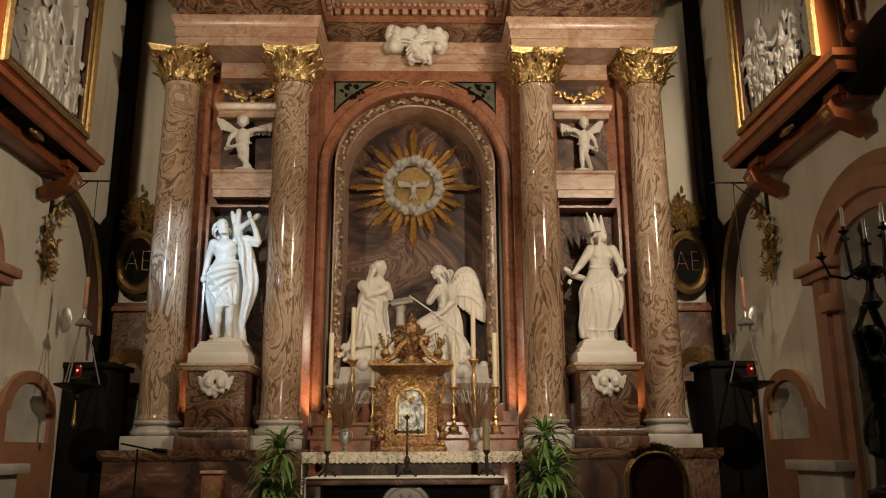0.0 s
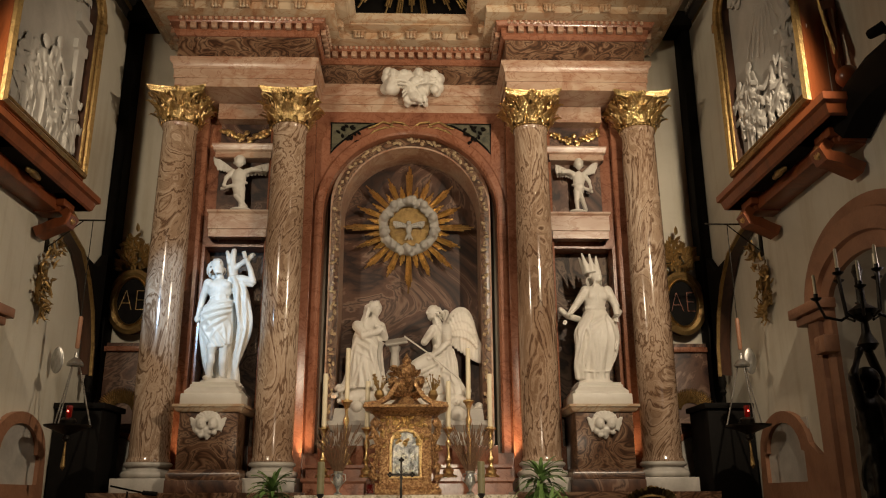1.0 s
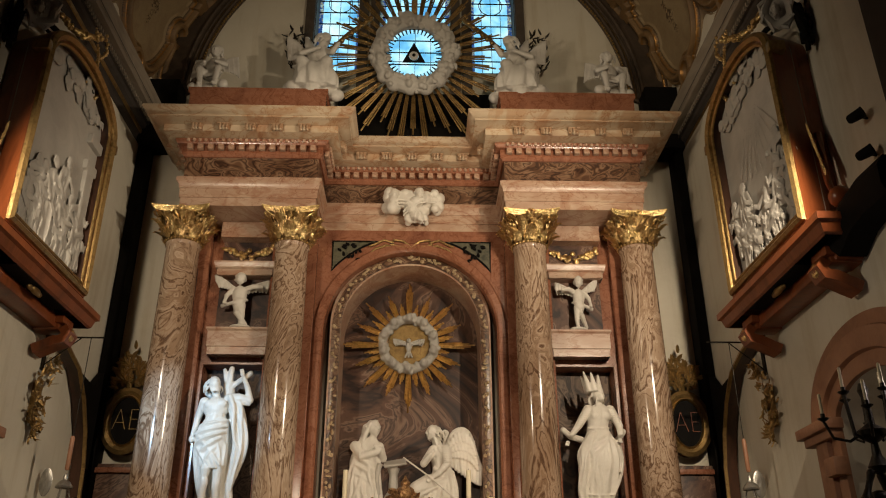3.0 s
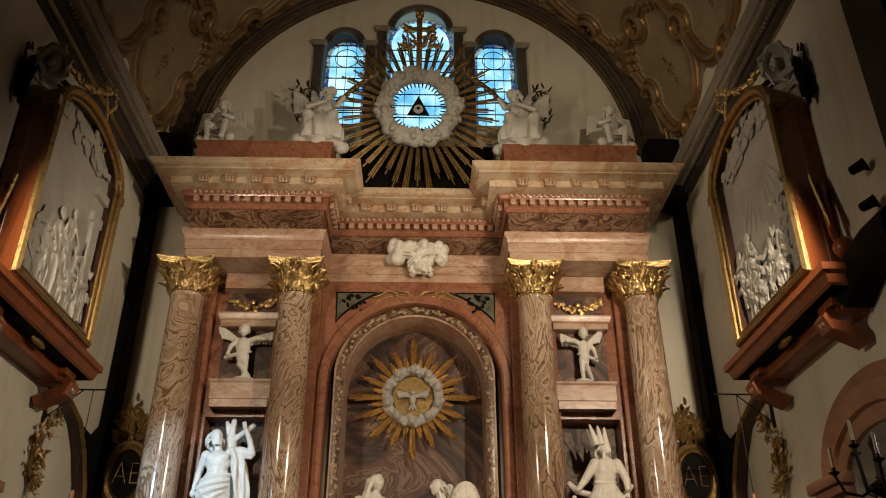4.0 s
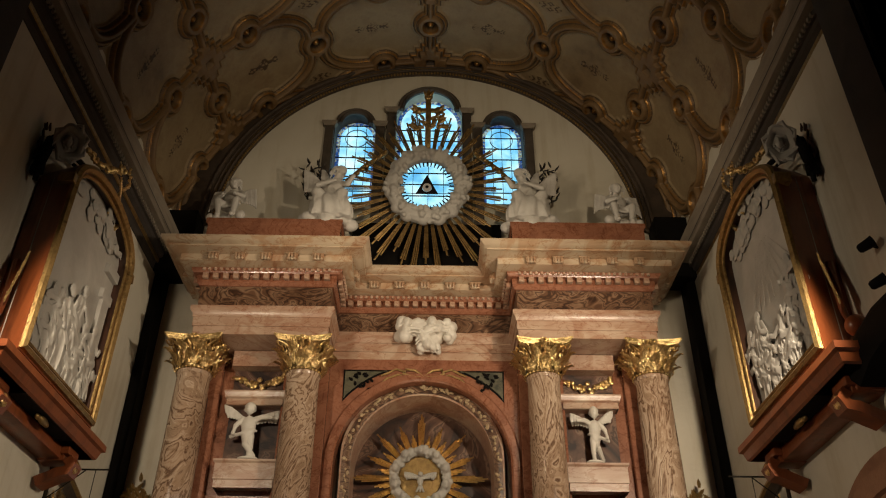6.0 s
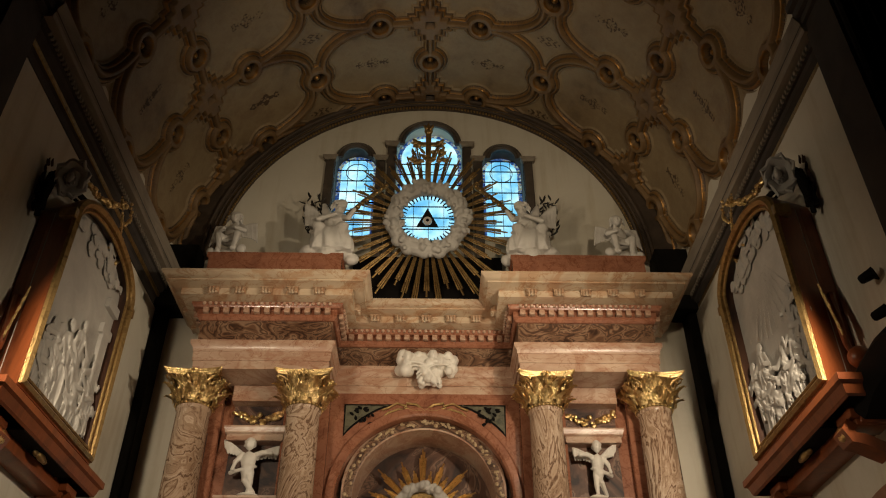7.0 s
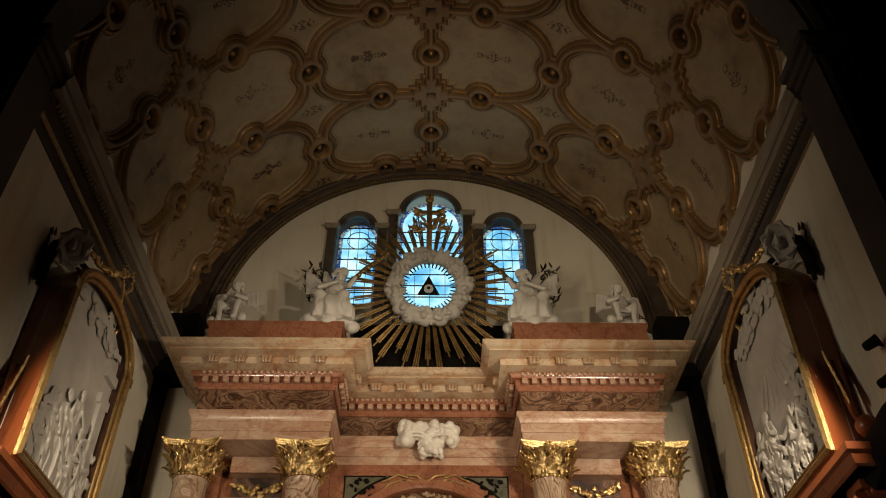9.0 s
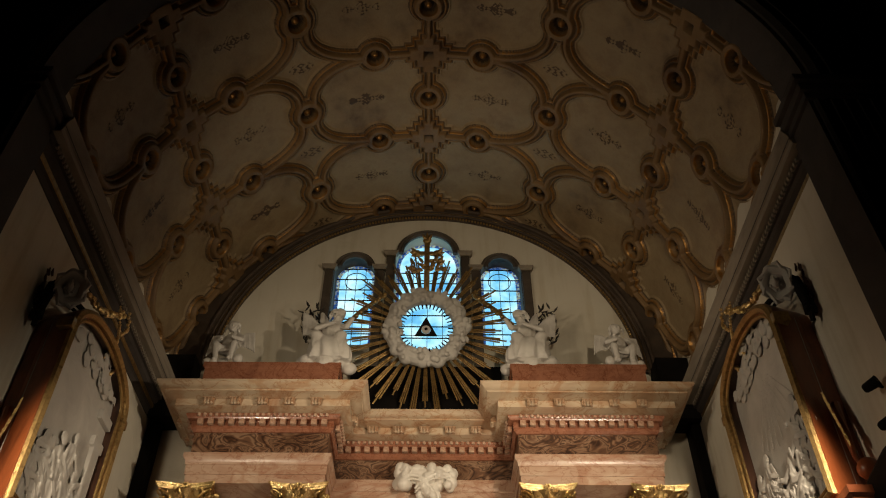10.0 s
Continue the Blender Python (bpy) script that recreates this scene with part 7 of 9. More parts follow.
for sd, nm in ((1, "right"), (-1, "left")):
    def wp(y, z, d, sd=sd):
        return (sd * (W - d), y, z)
    YA, YB = (7.8, 10.1) if sd > 0 else (8.0, 10.32)
    ZB, SP, RS = 5.6, 7.95, 0.62
    fr = thing("framed_relief", "pale figure relief in a tall arched brown and gilt frame", "framed relief", "framed reliefs")
    bm = plate(B(), wall_loop(YA, YB, ZB, SP, RS), [wall_loop(YA + 0.15, YB - 0.15, ZB + 0.12, SP, RS - 0.12)], lambda u, v, d, sd=sd: (sd * (W - d), u, v), 0.0, 0.5)
    for v in bm.verts:
        u_, h_ = abs(v.co.y - (YA + YB) / 2) / ((YB - YA) / 2), max(0.0, v.co.z - SP) / RS
        hole = v.co.z > ZB + 0.06 and (u_ < 0.93 if h_ == 0.0 else u_ * u_ + h_ * h_ < 0.88)
        if abs(v.co.x) > W - 0.01 and not hole:
            v.co.y = (YA + YB) / 2 + (v.co.y - (YA + YB) / 2) * 0.82
    part("casing", bm, WOOD, fr, "varnished red-brown wooden casing")
    inner = wall_loop(YA + 0.15, YB - 0.15, ZB + 0.12, SP, RS - 0.12)
    bm = B()
    for (ya, za), (yb, zb) in zip(inner, inner[1:] + inner[:1]):
        ca, cb_ = [((YA + YB) / 2 + (y - (YA + YB) / 2) * 0.994, ZB + 1.2 + (z - ZB - 1.2) * 0.996) for y, z in ((ya, za), (yb, zb))]
        bm.faces.new([bm.verts.new(p) for p in (wp(*ca, 0.36), wp(*cb_, 0.36), wp(*cb_, 0.47), wp(*ca, 0.47))])
    bmesh.ops.remove_doubles(bm, verts=bm.verts[:], dist=0.001)
    part("lining", bm, DARKWOOD, fr, "dark wooden inner lining")
    for inset, d, k in ((0.06, 0.5, 0.058), (0.16, 0.485, 0.028)):
        line = [wp(y, z, d) for y, z in wall_loop(YA + inset, YB - inset, ZB + inset, SP, RS - inset, 40)]
        part("gilt_moulding", ribbon(B(), line, [(-k, 0), (k, 0), (k * 0.9, k * 0.7), (0, k * 1.2), (-k * 0.9, k * 0.7)], up=(-sd, 0, 0), close=True), GILTDIM, fr, "gilt moulding")
    # small shoulders where the arch springs
    for y in (YA, YB):
        part("shoulder", box(B(), *sorted((sd * (W - 0.35), sd * (W - 0.55))), y - 0.06, y + 0.06, SP - 0.12, SP + 0.02, 0.01), GILTDIM, fr)
    part("shelf", sweep(B(), [wp(YA - 0.3, 0, 0)[:2], wp(YA - 0.3, 0, 0.5)[:2], wp(YB + 0.3, 0, 0.5)[:2], wp(YB + 0.3, 0, 0)[:2]][::-sd], [(0, 5.28), (0.03, 5.3), (0.06, 5.4), (0.1, 5.42), (0.1, 5.5), (0.0, 5.55), (-0.4, 5.55), (-0.4, 5.28)]), WOOD, fr, "moulded wooden shelf")
    part("apron", box(B(), *sorted((sd * (W - 0.3), sd * W)), YA - 0.05, YB + 0.05, 5.12, 5.29, 0.02), WOOD, fr)
    part("apron_panel", box(B(), *sorted((sd * (W - 0.5), sd * (W - 0.2))), YA + 0.45, YB - 0.45, 5.268, 5.285), NEARBLACK, fr, "black inset panel")
    bm = B()
    ball(bm, wp((YA + YB) / 2, 5.24, 0.42), (0.04, 0.12, 0.05))
    for s_ in (-1, 1):
        ball(bm, wp((YA + YB) / 2 + s_ * 0.12, 5.24, 0.41), (0.03, 0.06, 0.035))
    part("gilt_boss", bm, GILTDIM, fr)
    for y in (YA + 0.12, YB - 0.08):
        bm = B()
        box(bm, *sorted((sd * (W - 0.4), sd * W)), y - 0.17, y + 0.17, 5.18, 5.28, 0.015)
        box(bm, *sorted((sd * (W - 0.34), sd * W)), y - 0.13, y + 0.13, 5.1, 5.18, 0.015)
        ribbon(bm, [wp(y, 5.14, 0.38), wp(y, 5.06, 0.44), wp(y, 4.98, 0.4), wp(y, 4.96, 0.3), wp(y, 4.9, 0.18), wp(y, 4.84, 0.05)], [(-0.12, -0.06), (0.12, -0.06), (0.12, 0.06), (-0.12, 0.06)], up=(-sd, 0, -0.3))
        con = part("console", bm, WOOD, fr, "carved wooden console")
        bm = B()
        for i in range(9):
            a = 2 * math.pi * i / 8
            ball(bm, wp(y + 0.045 * math.cos(a) * (i < 8), 5.05 + 0.045 * math.sin(a) * (i < 8), 0.46), (0.03, 0.036, 0.036), 8, 6)
        part("gilt_rosette", bm, GOLD, con, "gilt rosette")
    def wq(y, z, d, wp=wp, oy=YA - 7.8):
        return wp(y + oy, z, d)
    # crest: dark scroll, pale mask and gilt festoon
    bm = B()
    swag(bm, [wq(7.7, 7.9, 0.12), wq(7.62, 8.2, 0.16), wq(7.7, 8.42, 0.2), wq(8.0, 8.5, 0.24), wq(8.5, 8.62, 0.26), wq(9.1, 8.72, 0.26)], 0.08)
    for i in range(24):
        t = i / 23
        ball(bm, wq(7.62 + 0.12 * t, 7.9 + 0.6 * t, 0.1 + 0.05 * (i % 2)), 0.05, 8, 6)
    part("crest", bm, NEARBLACK, fr, "dark carved crest")
    bm = B()
    rr = random.Random(19)
    for i in range(34):
        t = rr.random()
        leaf(bm, wq(7.64 + 0.16 * rr.random(), 7.85 + 0.75 * t, 0.02 + 0.06 * rr.random()), (0, rr.uniform(-1, 0.6), rr.uniform(-0.3, 1)), (-sd, -0.3, 0), 0.1, 0.07)
    part("crest_leaves", bm, DARKWOOD, fr, "dark carved leaves")
    bm = lathe(B(), [(0.0, 0.03), (0.07, 0.035), (0.10, 0.02), (0.13, 0.06), (0.17, 0.075), (0.2, 0.05), (0.205, 0.0), (0.0, -0.02)], 28, ripple=lambda a, z: 1 + 0.07 * math.cos(5 * a))
    for k in range(7):
        a = radians(-40 + 45 * k)
        tube(bm, [(0.17 * math.cos(a), 0.17 * math.sin(a), 0.05), (0.22 * math.cos(a + 0.3), 0.22 * math.sin(a + 0.3), 0.07), (0.2 * math.cos(a + 0.6), 0.2 * math.sin(a + 0.6), 0.03)], 0.03, 6, 0.015)
    face_head(bm, (0.02, 0.0, 0.06), 0.06, (0, -0.3, 1), 4)
    part("cartouche", bm, STUCCO, fr, "pale carved cartouche").matrix_basis = look(wq(7.74, 8.42, 0.36), wq(6.2, 7.4, 1.2)) @ pose(0, 0, 0, 180) @ Matrix.Diagonal((0.95, 1.2, 1, 1))
    bm = B()
    rr = random.Random(7)
    for i in range(60):
        t = i / 59
        y = 8.2 + 1.2 * t
        z = 8.72 + 0.62 * t - 0.14 * math.sin(t * math.pi)
        ball(bm, wq(y + rr.uniform(-.03, .03), z + rr.uniform(-.03, .03), 0.35 + rr.uniform(-.03, .03)), rr.uniform(.02, .045), 6, 5)
        if i < 26:
            ball(bm, wq(9.4 + 0.1 * math.sin(i * 0.4), 9.35 - 0.045 * i, 0.42 + rr.uniform(-.02, .02)), rr.uniform(.02, .04), 6, 5)
            ball(bm, wq(9.05 + 0.25 * math.sin(i * 0.12), 9.2 - 0.035 * i, 0.42), rr.uniform(.015, .03), 6, 5)
    part("gilt_festoon", bm, GOLD, fr, "gilt leaf festoon")
    # side ornament half way up the near edge
    bm = B()
    swag(bm, [wp(YA + 0.1, 6.75, 0.12), wp(YA, 6.4, 0.18), wp(YA - 0.05, 6.0, 0.2), wp(YA - 0.2, 5.8, 0.2)], 0.07)
    ball(bm, wp(YA - 0.2, 5.78, 0.2), 0.12)
    part("side_scroll", bm, WOOD, fr, "carved wooden side scroll")
    bm = B()
    for i in range(14):
        leaf(bm, wp(YA + 0.06 - 0.012 * i, 6.75 - 0.05 * i, 0.24), (0, -0.35 + 0.1 * (i % 3), 1), (-sd, 0, 0), 0.11, 0.05)
    part("side_leaves", bm, GILTDIM, fr, "gilt leaves")
    # relief
    m = pose(sd * (W - 0.395), (YA + YB) / 2, ZB + 0.16, 0, 0, -90 * sd) @ Matrix.Diagonal((1.0, 0.32, 0.98, 1))
    rel = part("relief", plate(B(), wall_loop(YA + 0.12, YB - 0.12, ZB + 0.1, SP, RS - 0.1), [], lambda u, v, d, sd=sd: (sd * (W - d), u, v), 0.2, 0.37), STUCCO, fr, "pale stucco relief ground")
    ob = part("relief_carving", relief_figures(nm), STUCCO, rel)
    r_ = ob.modifiers.new("solid", "REMESH")
    r_.mode, r_.voxel_size, r_.use_smooth_shade = "VOXEL", 0.013, True
    ob.matrix_basis = m
    # curved dark bracket from the frame down to the corner
    cb = thing("curved_bracket", "black wooden curved bracket with a gilt edge", "bracket", "curved brackets")
    line = [(10.4, 5.2), (10.9, 5.1), (11.35, 4.95), (11.7, 4.6), (11.95, 4.2), (12.1, 3.75), (12.14, 3.3)]
    part("rib", ribbon(B(), [wp(y, z, 0.16) for y, z in line], [(-0.04, -0.14), (0.035, -0.14), (0.035, 0.02), (-0.04, 0.02)], up=(-sd, 0, 0)), DARKWOOD, cb, "dark varnished rib")
    part("gilt_edge", ribbon(B(), [wp(y - 0.04, z - 0.02, 0.2) for y, z in line], [(-0.02, -0.02), (0.02, -0.02), (0.014, 0.025), (-0.014, 0.025)], up=(-sd, 0, 0)), GILTDIM, cb, "gilt edge moulding")
    part("web", plate(B(), [(11.3, 5.0), (11.7, 4.6), (11.95, 4.2), (12.1, 3.75), (12.44, 3.75), (12.44, 5.2), (12.1, 4.9), (11.7, 4.95)], [], lambda u, v, d, sd=sd: (sd * (W - d), u, v), 0.02, 0.12), NEARBLACK, cb)
    part("drop", lathe(B(), [(0.02, 0), (0.05, 0.05), (0.03, 0.1), (0.06, 0.18), (0.05, 0.3)], 12, wp(12.14, 3.0, 0.16)), NEARBLACK, cb)
    # arched doorway surround
    ds = thing("door_surround", "salmon limestone surround of an arched side doorway", "door surround", "door surrounds", "structure")
    yi = [(8.35 + 0.28, 0.0), (8.35 + 0.28, 3.55)]
    prof = [(-0.29, 0), (0.29, 0), (0.29, 0.06), (0.2, 0.09), (0.12, 0.07), (0.1, 0.12), (-0.12, 0.13), (-0.14, 0.07), (-0.29, 0.06)]
    jl = [wp(9.2, 0.38, 0), wp(9.2, 3.62, 0)]
    part("jamb", ribbon(B(), jl, prof, up=(-sd, 0, 0)), STONE, ds)
    arcl = [wp(8.15 + 1.06 * math.cos(a), 3.66 + 0.66 * math.sin(a), 0) for a in np.linspace(0, math.pi, 30)]
    part("archivolt", ribbon(B(), arcl, prof, up=(-sd, 0, 0)), STONE, ds)
    part("impost", box(B(), *sorted((sd * (W - 0.22), sd * W)), 8.86, 9.62, 3.6, 3.72, 0.015), STONE, ds)
    part("impost_bed", box(B(), *sorted((sd * (W - 0.17), sd * W)), 8.9, 9.54, 3.5, 3.6, 0.02), STONE, ds)
    part("pilaster_cap", box(B(), *sorted((sd * (W - 0.2), sd * (W - 0.02))), 8.86, 9.1, 3.1, 3.3, 0.02), STONE, ds)
    # wainscot with an arched white panel
    wn = thing("wainscot_panel", "red stone wainscot with a white arched panel", "wall panel", "wainscot panels", "structure")
    slab = [(9.25, 0.38), (11.3, 0.38), (11.3, 1.7), (11.25, 2.15)] + [(10.53 + 0.72 * math.cos(a), 2.12 + 0.5 * math.sin(a)) for a in np.linspace(0.15, math.pi - 0.15, 16)] + [(9.6, 2.05), (9.25, 2.0)]
    hole = [(9.95, 1.75), (11.1, 1.75), (11.1, 2.1)] + [(10.53 + 0.5 * math.cos(a), 2.12 + 0.36 * math.sin(a)) for a in np.linspace(0, math.pi, 14)] + [(9.95, 2.1)]
    part("surround", plate(B(), slab, [hole], lambda u, v, d, sd=sd: (sd * (W - d), u, v), 0.0, 0.07), STONE, wn)
    part("panel", plate(B(), [(9.9, 1.7), (11.15, 1.7), (11.15, 2.5), (9.9, 2.5)], [], lambda u, v, d, sd=sd: (sd * (W - d), u, v), 0.002, 0.02), GREYMARBLE, wn, "white marble panel")
    part("ledge", box(B(), *sorted((sd * (W - 0.3), sd * W)), 8.95, 10.2, 1.38, 1.5, 0.02), GREYMARBLE, wn, "grey stone ledge")
    part("dado", box(B(), *sorted((sd * (W - 0.2), sd * W)), 9.0, 10.1, 0.39, 1.38, 0.01), GREYMARBLE, wn)
    # black block added where the corner is only deep shade
    cp = thing("corner_cupboard", "tall black block standing in for the dark chancel corner", "cupboard", "corner cupboards")
    part("body", box(B(), *sorted((sd * 4.15, sd * (W - 0.005))), 11.5, 12.28, 0.385, 2.75, 0.02), NEARBLACK, cp)
    part("cap", box(B(), *sorted((sd * 4.1, sd * (W - 0.004))), 11.45, 12.29, 2.75, 2.83, 0.015), NEARBLACK, cp)
    # gilt wall spray
    bm = B()
    rr = random.Random(41)
    ln = [(y + 0.2, z - 0.1) for y, z in ((10.62, 5.0), (10.5, 4.85), (10.35, 4.7), (10.3, 4.45), (10.32, 4.25), (10.38, 4.05), (10.36, 3.9))]
    for i in range(130):
        t = rr.random() * (len(ln) - 1)
        k = int(t)
        y = ln[k][0] + (ln[k + 1][0] - ln[k][0]) * (t - k)
        z = ln[k][1] + (ln[k + 1][1] - ln[k][1]) * (t - k)
        wd = 0.05 + 0.16 * math.sin(min(t / 6, 1) * math.pi)
        leaf(bm, wp(y + rr.uniform(-wd, wd), z, 0.05 + rr.random() * 0.06), (rr.uniform(-.3, .3), rr.uniform(-1, 1), rr.uniform(-1, 1)), (-sd, 0, 0), 0.10, 0.05)
    box(bm, *sorted((sd * (W - 0.06), sd * W)), 10.48, 10.64, 4.0, 4.5)
    tagged(part("wall_spray", bm, GILTDIM), "gilt carved leaf spray on the plaster wall", "wall ornament", "gilt wall sprays")
    # iron bracket and hanging sanctuary lamp
    ib = thing("iron_bracket", "thin black iron wall bracket", "bracket", "iron brackets")
    part("arm", tube(B(), [wp(10.6, 5.15, 0.0), wp(10.6, 5.15, 0.75)], 0.012), BRONZE, ib)
    part("stay", tube(B(), [wp(10.6, 4.75, 0.0), wp(10.6, 5.14, 0.45)], 0.008), BRONZE, ib)
    part("plate", box(B(), *sorted((sd * (W - 0.02), sd * W)), 10.56, 10.64, 4.7, 5.22), BRONZE, ib)
    lx = sd * (W - 0.45) if sd > 0 else -4.22
    lamp = thing("hanging_lamp", "dark metal sanctuary lamp with a small red light", "hanging lamp", "sanctuary lamps", at=(lx, 10.6, 2.42))
    part("dish", lathe(B(), [(0.02, -0.16), (0.05, -0.13), (0.03, -0.08), (0.12, -0.04), (0.27, 0.02), (0.28, 0.04), (0.24, 0.035), (0.05, 0.03)], 28), BRONZE, lamp)
    part("drop", lathe(B(), [(0.005, -0.5), (0.03, -0.46), (0.015, -0.3), (0.01, -0.16)], 10), GILTDIM, lamp)
    part("cup", lathe(B(), [(0.06, 0.03), (0.09, 0.06), (0.1, 0.1), (0.07, 0.13)], 20), BRONZE, lamp)
    for k in range(3):
        a = 2 * math.pi * k / 3 + 0.5
        bm = B()
        for j in range(26):
            t = j / 25
            ball(bm, (0.26 * (1 - t) * math.cos(a) + 0.05 * t * math.cos(a), 0.26 * (1 - t) * math.sin(a) + 0.05 * t * math.sin(a), 0.05 + 0.75 * t), (0.011, 0.011, 0.02), 6, 5)
        part("chain", bm, SILVER, lamp)
    part("canopy", lathe(B(), [(0.1, 0.78), (0.105, 0.8), (0.085, 0.83), (0.06, 0.86), (0.03, 0.88), (0.025, 0.93), (0.01, 0.96)], 18), SILVER, lamp)
    part("sleeve", lathe(B(), [(0.02, 1.0), (0.028, 1.02), (0.028, 1.4), (0.018, 1.42)], 12), STONE, lamp, "pale sleeve on the rope")
    part("rope", tube(B(), [(0, 0, 1.4), (0, 0, 2.72)], 0.006), BRONZE, lamp)
    REDGLASS, nt, b = material("red_lamp_glass", 0.1)
    b.inputs["Base Color"].default_value = (0.1, 0.003, 0.002, 1)
    b.inputs["Emission Color"].default_value = (1, 0.02, 0.01, 1)
    b.inputs["Emission Strength"].default_value = 0.02
    part("glass", lathe(B(), [(0.03, 0.12), (0.036, 0.16), (0.04, 0.27), (0.036, 0.28), (0.026, 0.14)], 20), REDGLASS, lamp, "red glass cup")
    FLAME = bpy.data.materials.get("red_flame")
    if not FLAME:
        FLAME, nt, b = material("red_flame", 0.5)
        b.inputs["Emission Color"].default_value = (1, 0.08, 0.06, 1)
        b.inputs["Emission Strength"].default_value = 7
    part("flame", ball(B(), (0, -0.042, 0.21), 0.012, 8, 6), FLAME, lamp, "small red light")
    # silver votive plaque with ribbon beside the lamp
    bm = B()
    lathe(bm, [(0.02, -0.01), (0.13, 0), (0.15, 0.02), (0.13, 0.03), (0.02, 0.02)], 24)
    vp = part("votive_plaque", bm, SILVER)
    vp.matrix_world = pose(sd * 4.66, 11.1, 3.35, 90, 0, 0) @ Matrix.Diagonal((0.55, 1.2, 1, 1))
    tagged(vp, "tarnished silver oval votive plaque on the wall", "plaque", "votive plaques")

    # oval medallion on the back wall
    om = thing("oval_medallion", "dark oval medallion with a monogram in a gilt frame", "medallion", "oval medallions", at=(sd * 4.3, 12.6, 4.5))
    om.scale = (1.13, 1, 1.13)
    el = lambda rx, rz, n=40: [(rx * math.cos(2 * math.pi * i / n), rz * math.sin(2 * math.pi * i / n)) for i in range(n)]
    part("backboard", plate(B(), el(0.3, 0.43), [], facing, 0.04, 0.19), DARK, om)
    part("field", plate(B(), el(0.25, 0.37), [], facing, 0.0, 0.04), NEARBLACK, om, "dark painted field")
    for k, w_ in ((0.28, 0.055), (0.215, 0.018)):
        part("gilt_frame", ribbon(B(), [(x, 0.0, z) for x, z in el(k, k + 0.12)], [(-w_, 0), (w_, 0), (w_, 0.02), (0, 0.05), (-w_, 0.02)], close=True), GILTDIM, om, "gilt oval frame")
    bm = B()
    rr = random.Random(12)
    for i in range(90):
        x = rr.uniform(-0.2, 0.2)
        z = 0.42 + rr.random() * (0.62 - abs(x) * 1.8)
        leaf(bm, (x, -0.02, z), (x * 3 + rr.uniform(-.5, .5), 0, rr.uniform(-.1, 1)), (0, -1, 0), 0.12, 0.055)
    ribbon(bm, [(0.1 * math.cos(a), -0.03, 0.62 + 0.1 * math.sin(a)) for a in np.linspace(0, 2 * math.pi, 20)[:-1]], [(-0.02, 0), (0.02, 0), (0.0, 0.03)], close=True)
    part("crest", bm, GILTDIM, om, "gilt leaf crest")
    cu = bpy.data.curves.new("monogram", "FONT")
    cu.body, cu.size, cu.extrude, cu.align_x, cu.align_y = "AE", 0.44, 0.004, "CENTER", "CENTER"
    cu.offset = -0.016
    tx = new("monogram", cu)
    tx.parent = om
    tx.matrix_basis = pose(0, -0.012, 0, 90) @ Matrix.Diagonal((0.72, 1, 1, 1))
    cu.materials.append(WOOD if sd > 0 else GILTDIM)
    # panelling below it with an arched niche panel
    bp = thing("back_panelling", "dark marble panelling with an arched grey panel", "wall panel", "back panelling", "structure")
    x0, x1 = sorted((sd * 3.96, sd * 4.61))
    part("board", box(B(), x0, x1, 12.6, 12.79, 0.6, 3.86, 0.01), DARK, bp)
    part("rail", box(B(), x0 - 0.02, x1, 12.55, 12.79, 3.72, 3.8, 0.01), RED, bp)
    cxx = sd * 4.28
    part("arched_panel", plate(B(), arched(cxx - 0.24, cxx + 0.24, 1.7, 2.2), [], facing, 12.585, 12.6), GREYMARBLE, bp, "grey-white arched panel")
    part("arch_moulding", ribbon(B(), [(cxx - 0.29 * math.cos(a), 12.6, 2.2 + 0.29 * math.sin(a)) for a in np.linspace(0, math.pi, 20)], [(-0.04, 0), (0.04, 0), (0.03, 0.04), (-0.03, 0.04)]), RED, bp)
    bm = B()
    for i in range(26):
        a = math.pi * (i + 0.5) / 26
        leaf(bm, (cxx + 0.14 * math.cos(a), 12.59, 2.85 + 0.1 * math.sin(a)), (math.cos(a), 0, math.sin(a) + 0.4), (0, -1, 0), 0.22, 0.045)
    part("gilt_palmette", bm, GILTDIM, bp, "worn gilt palmette")

# spotlights on the right wall
for z in (6.45, 6.0):
    sp = thing("spotlight", "small black spotlight mounted on the plaster wall", "spotlight", "wall spotlights", at=(4.66, 7.08, z))
    part("can", lathe(B(), [(0.035, -0.09), (0.05, -0.07), (0.06, 0.06), (0.065, 0.08), (0.045, 0.07)], 18), NEARBLACK, sp).matrix_basis = pose(0, 0, 0, 80, 0, 40)
    part("arm", tube(B(), [(0.18, 0.05, 0), (0, 0, 0)], 0.015), NEARBLACK, sp)
# dark curved wooden canopy beside the frame
cn = part("wall_canopy", ribbon(B(), [(4.62, y, z) for y, z in ((7.78, 5.3), (7.45, 5.46), (7.1, 5.52), (6.62, 5.5))], [(-0.2, -0.17), (0.2, -0.17), (0.2, 0.12), (0.1, 0.17), (-0.1, 0.17), (-0.2, 0.1)], up=(-1, 0, 0)), NEARBLACK)
tagged(cn, "dark curved wooden canopy moulding on the wall", "canopy")
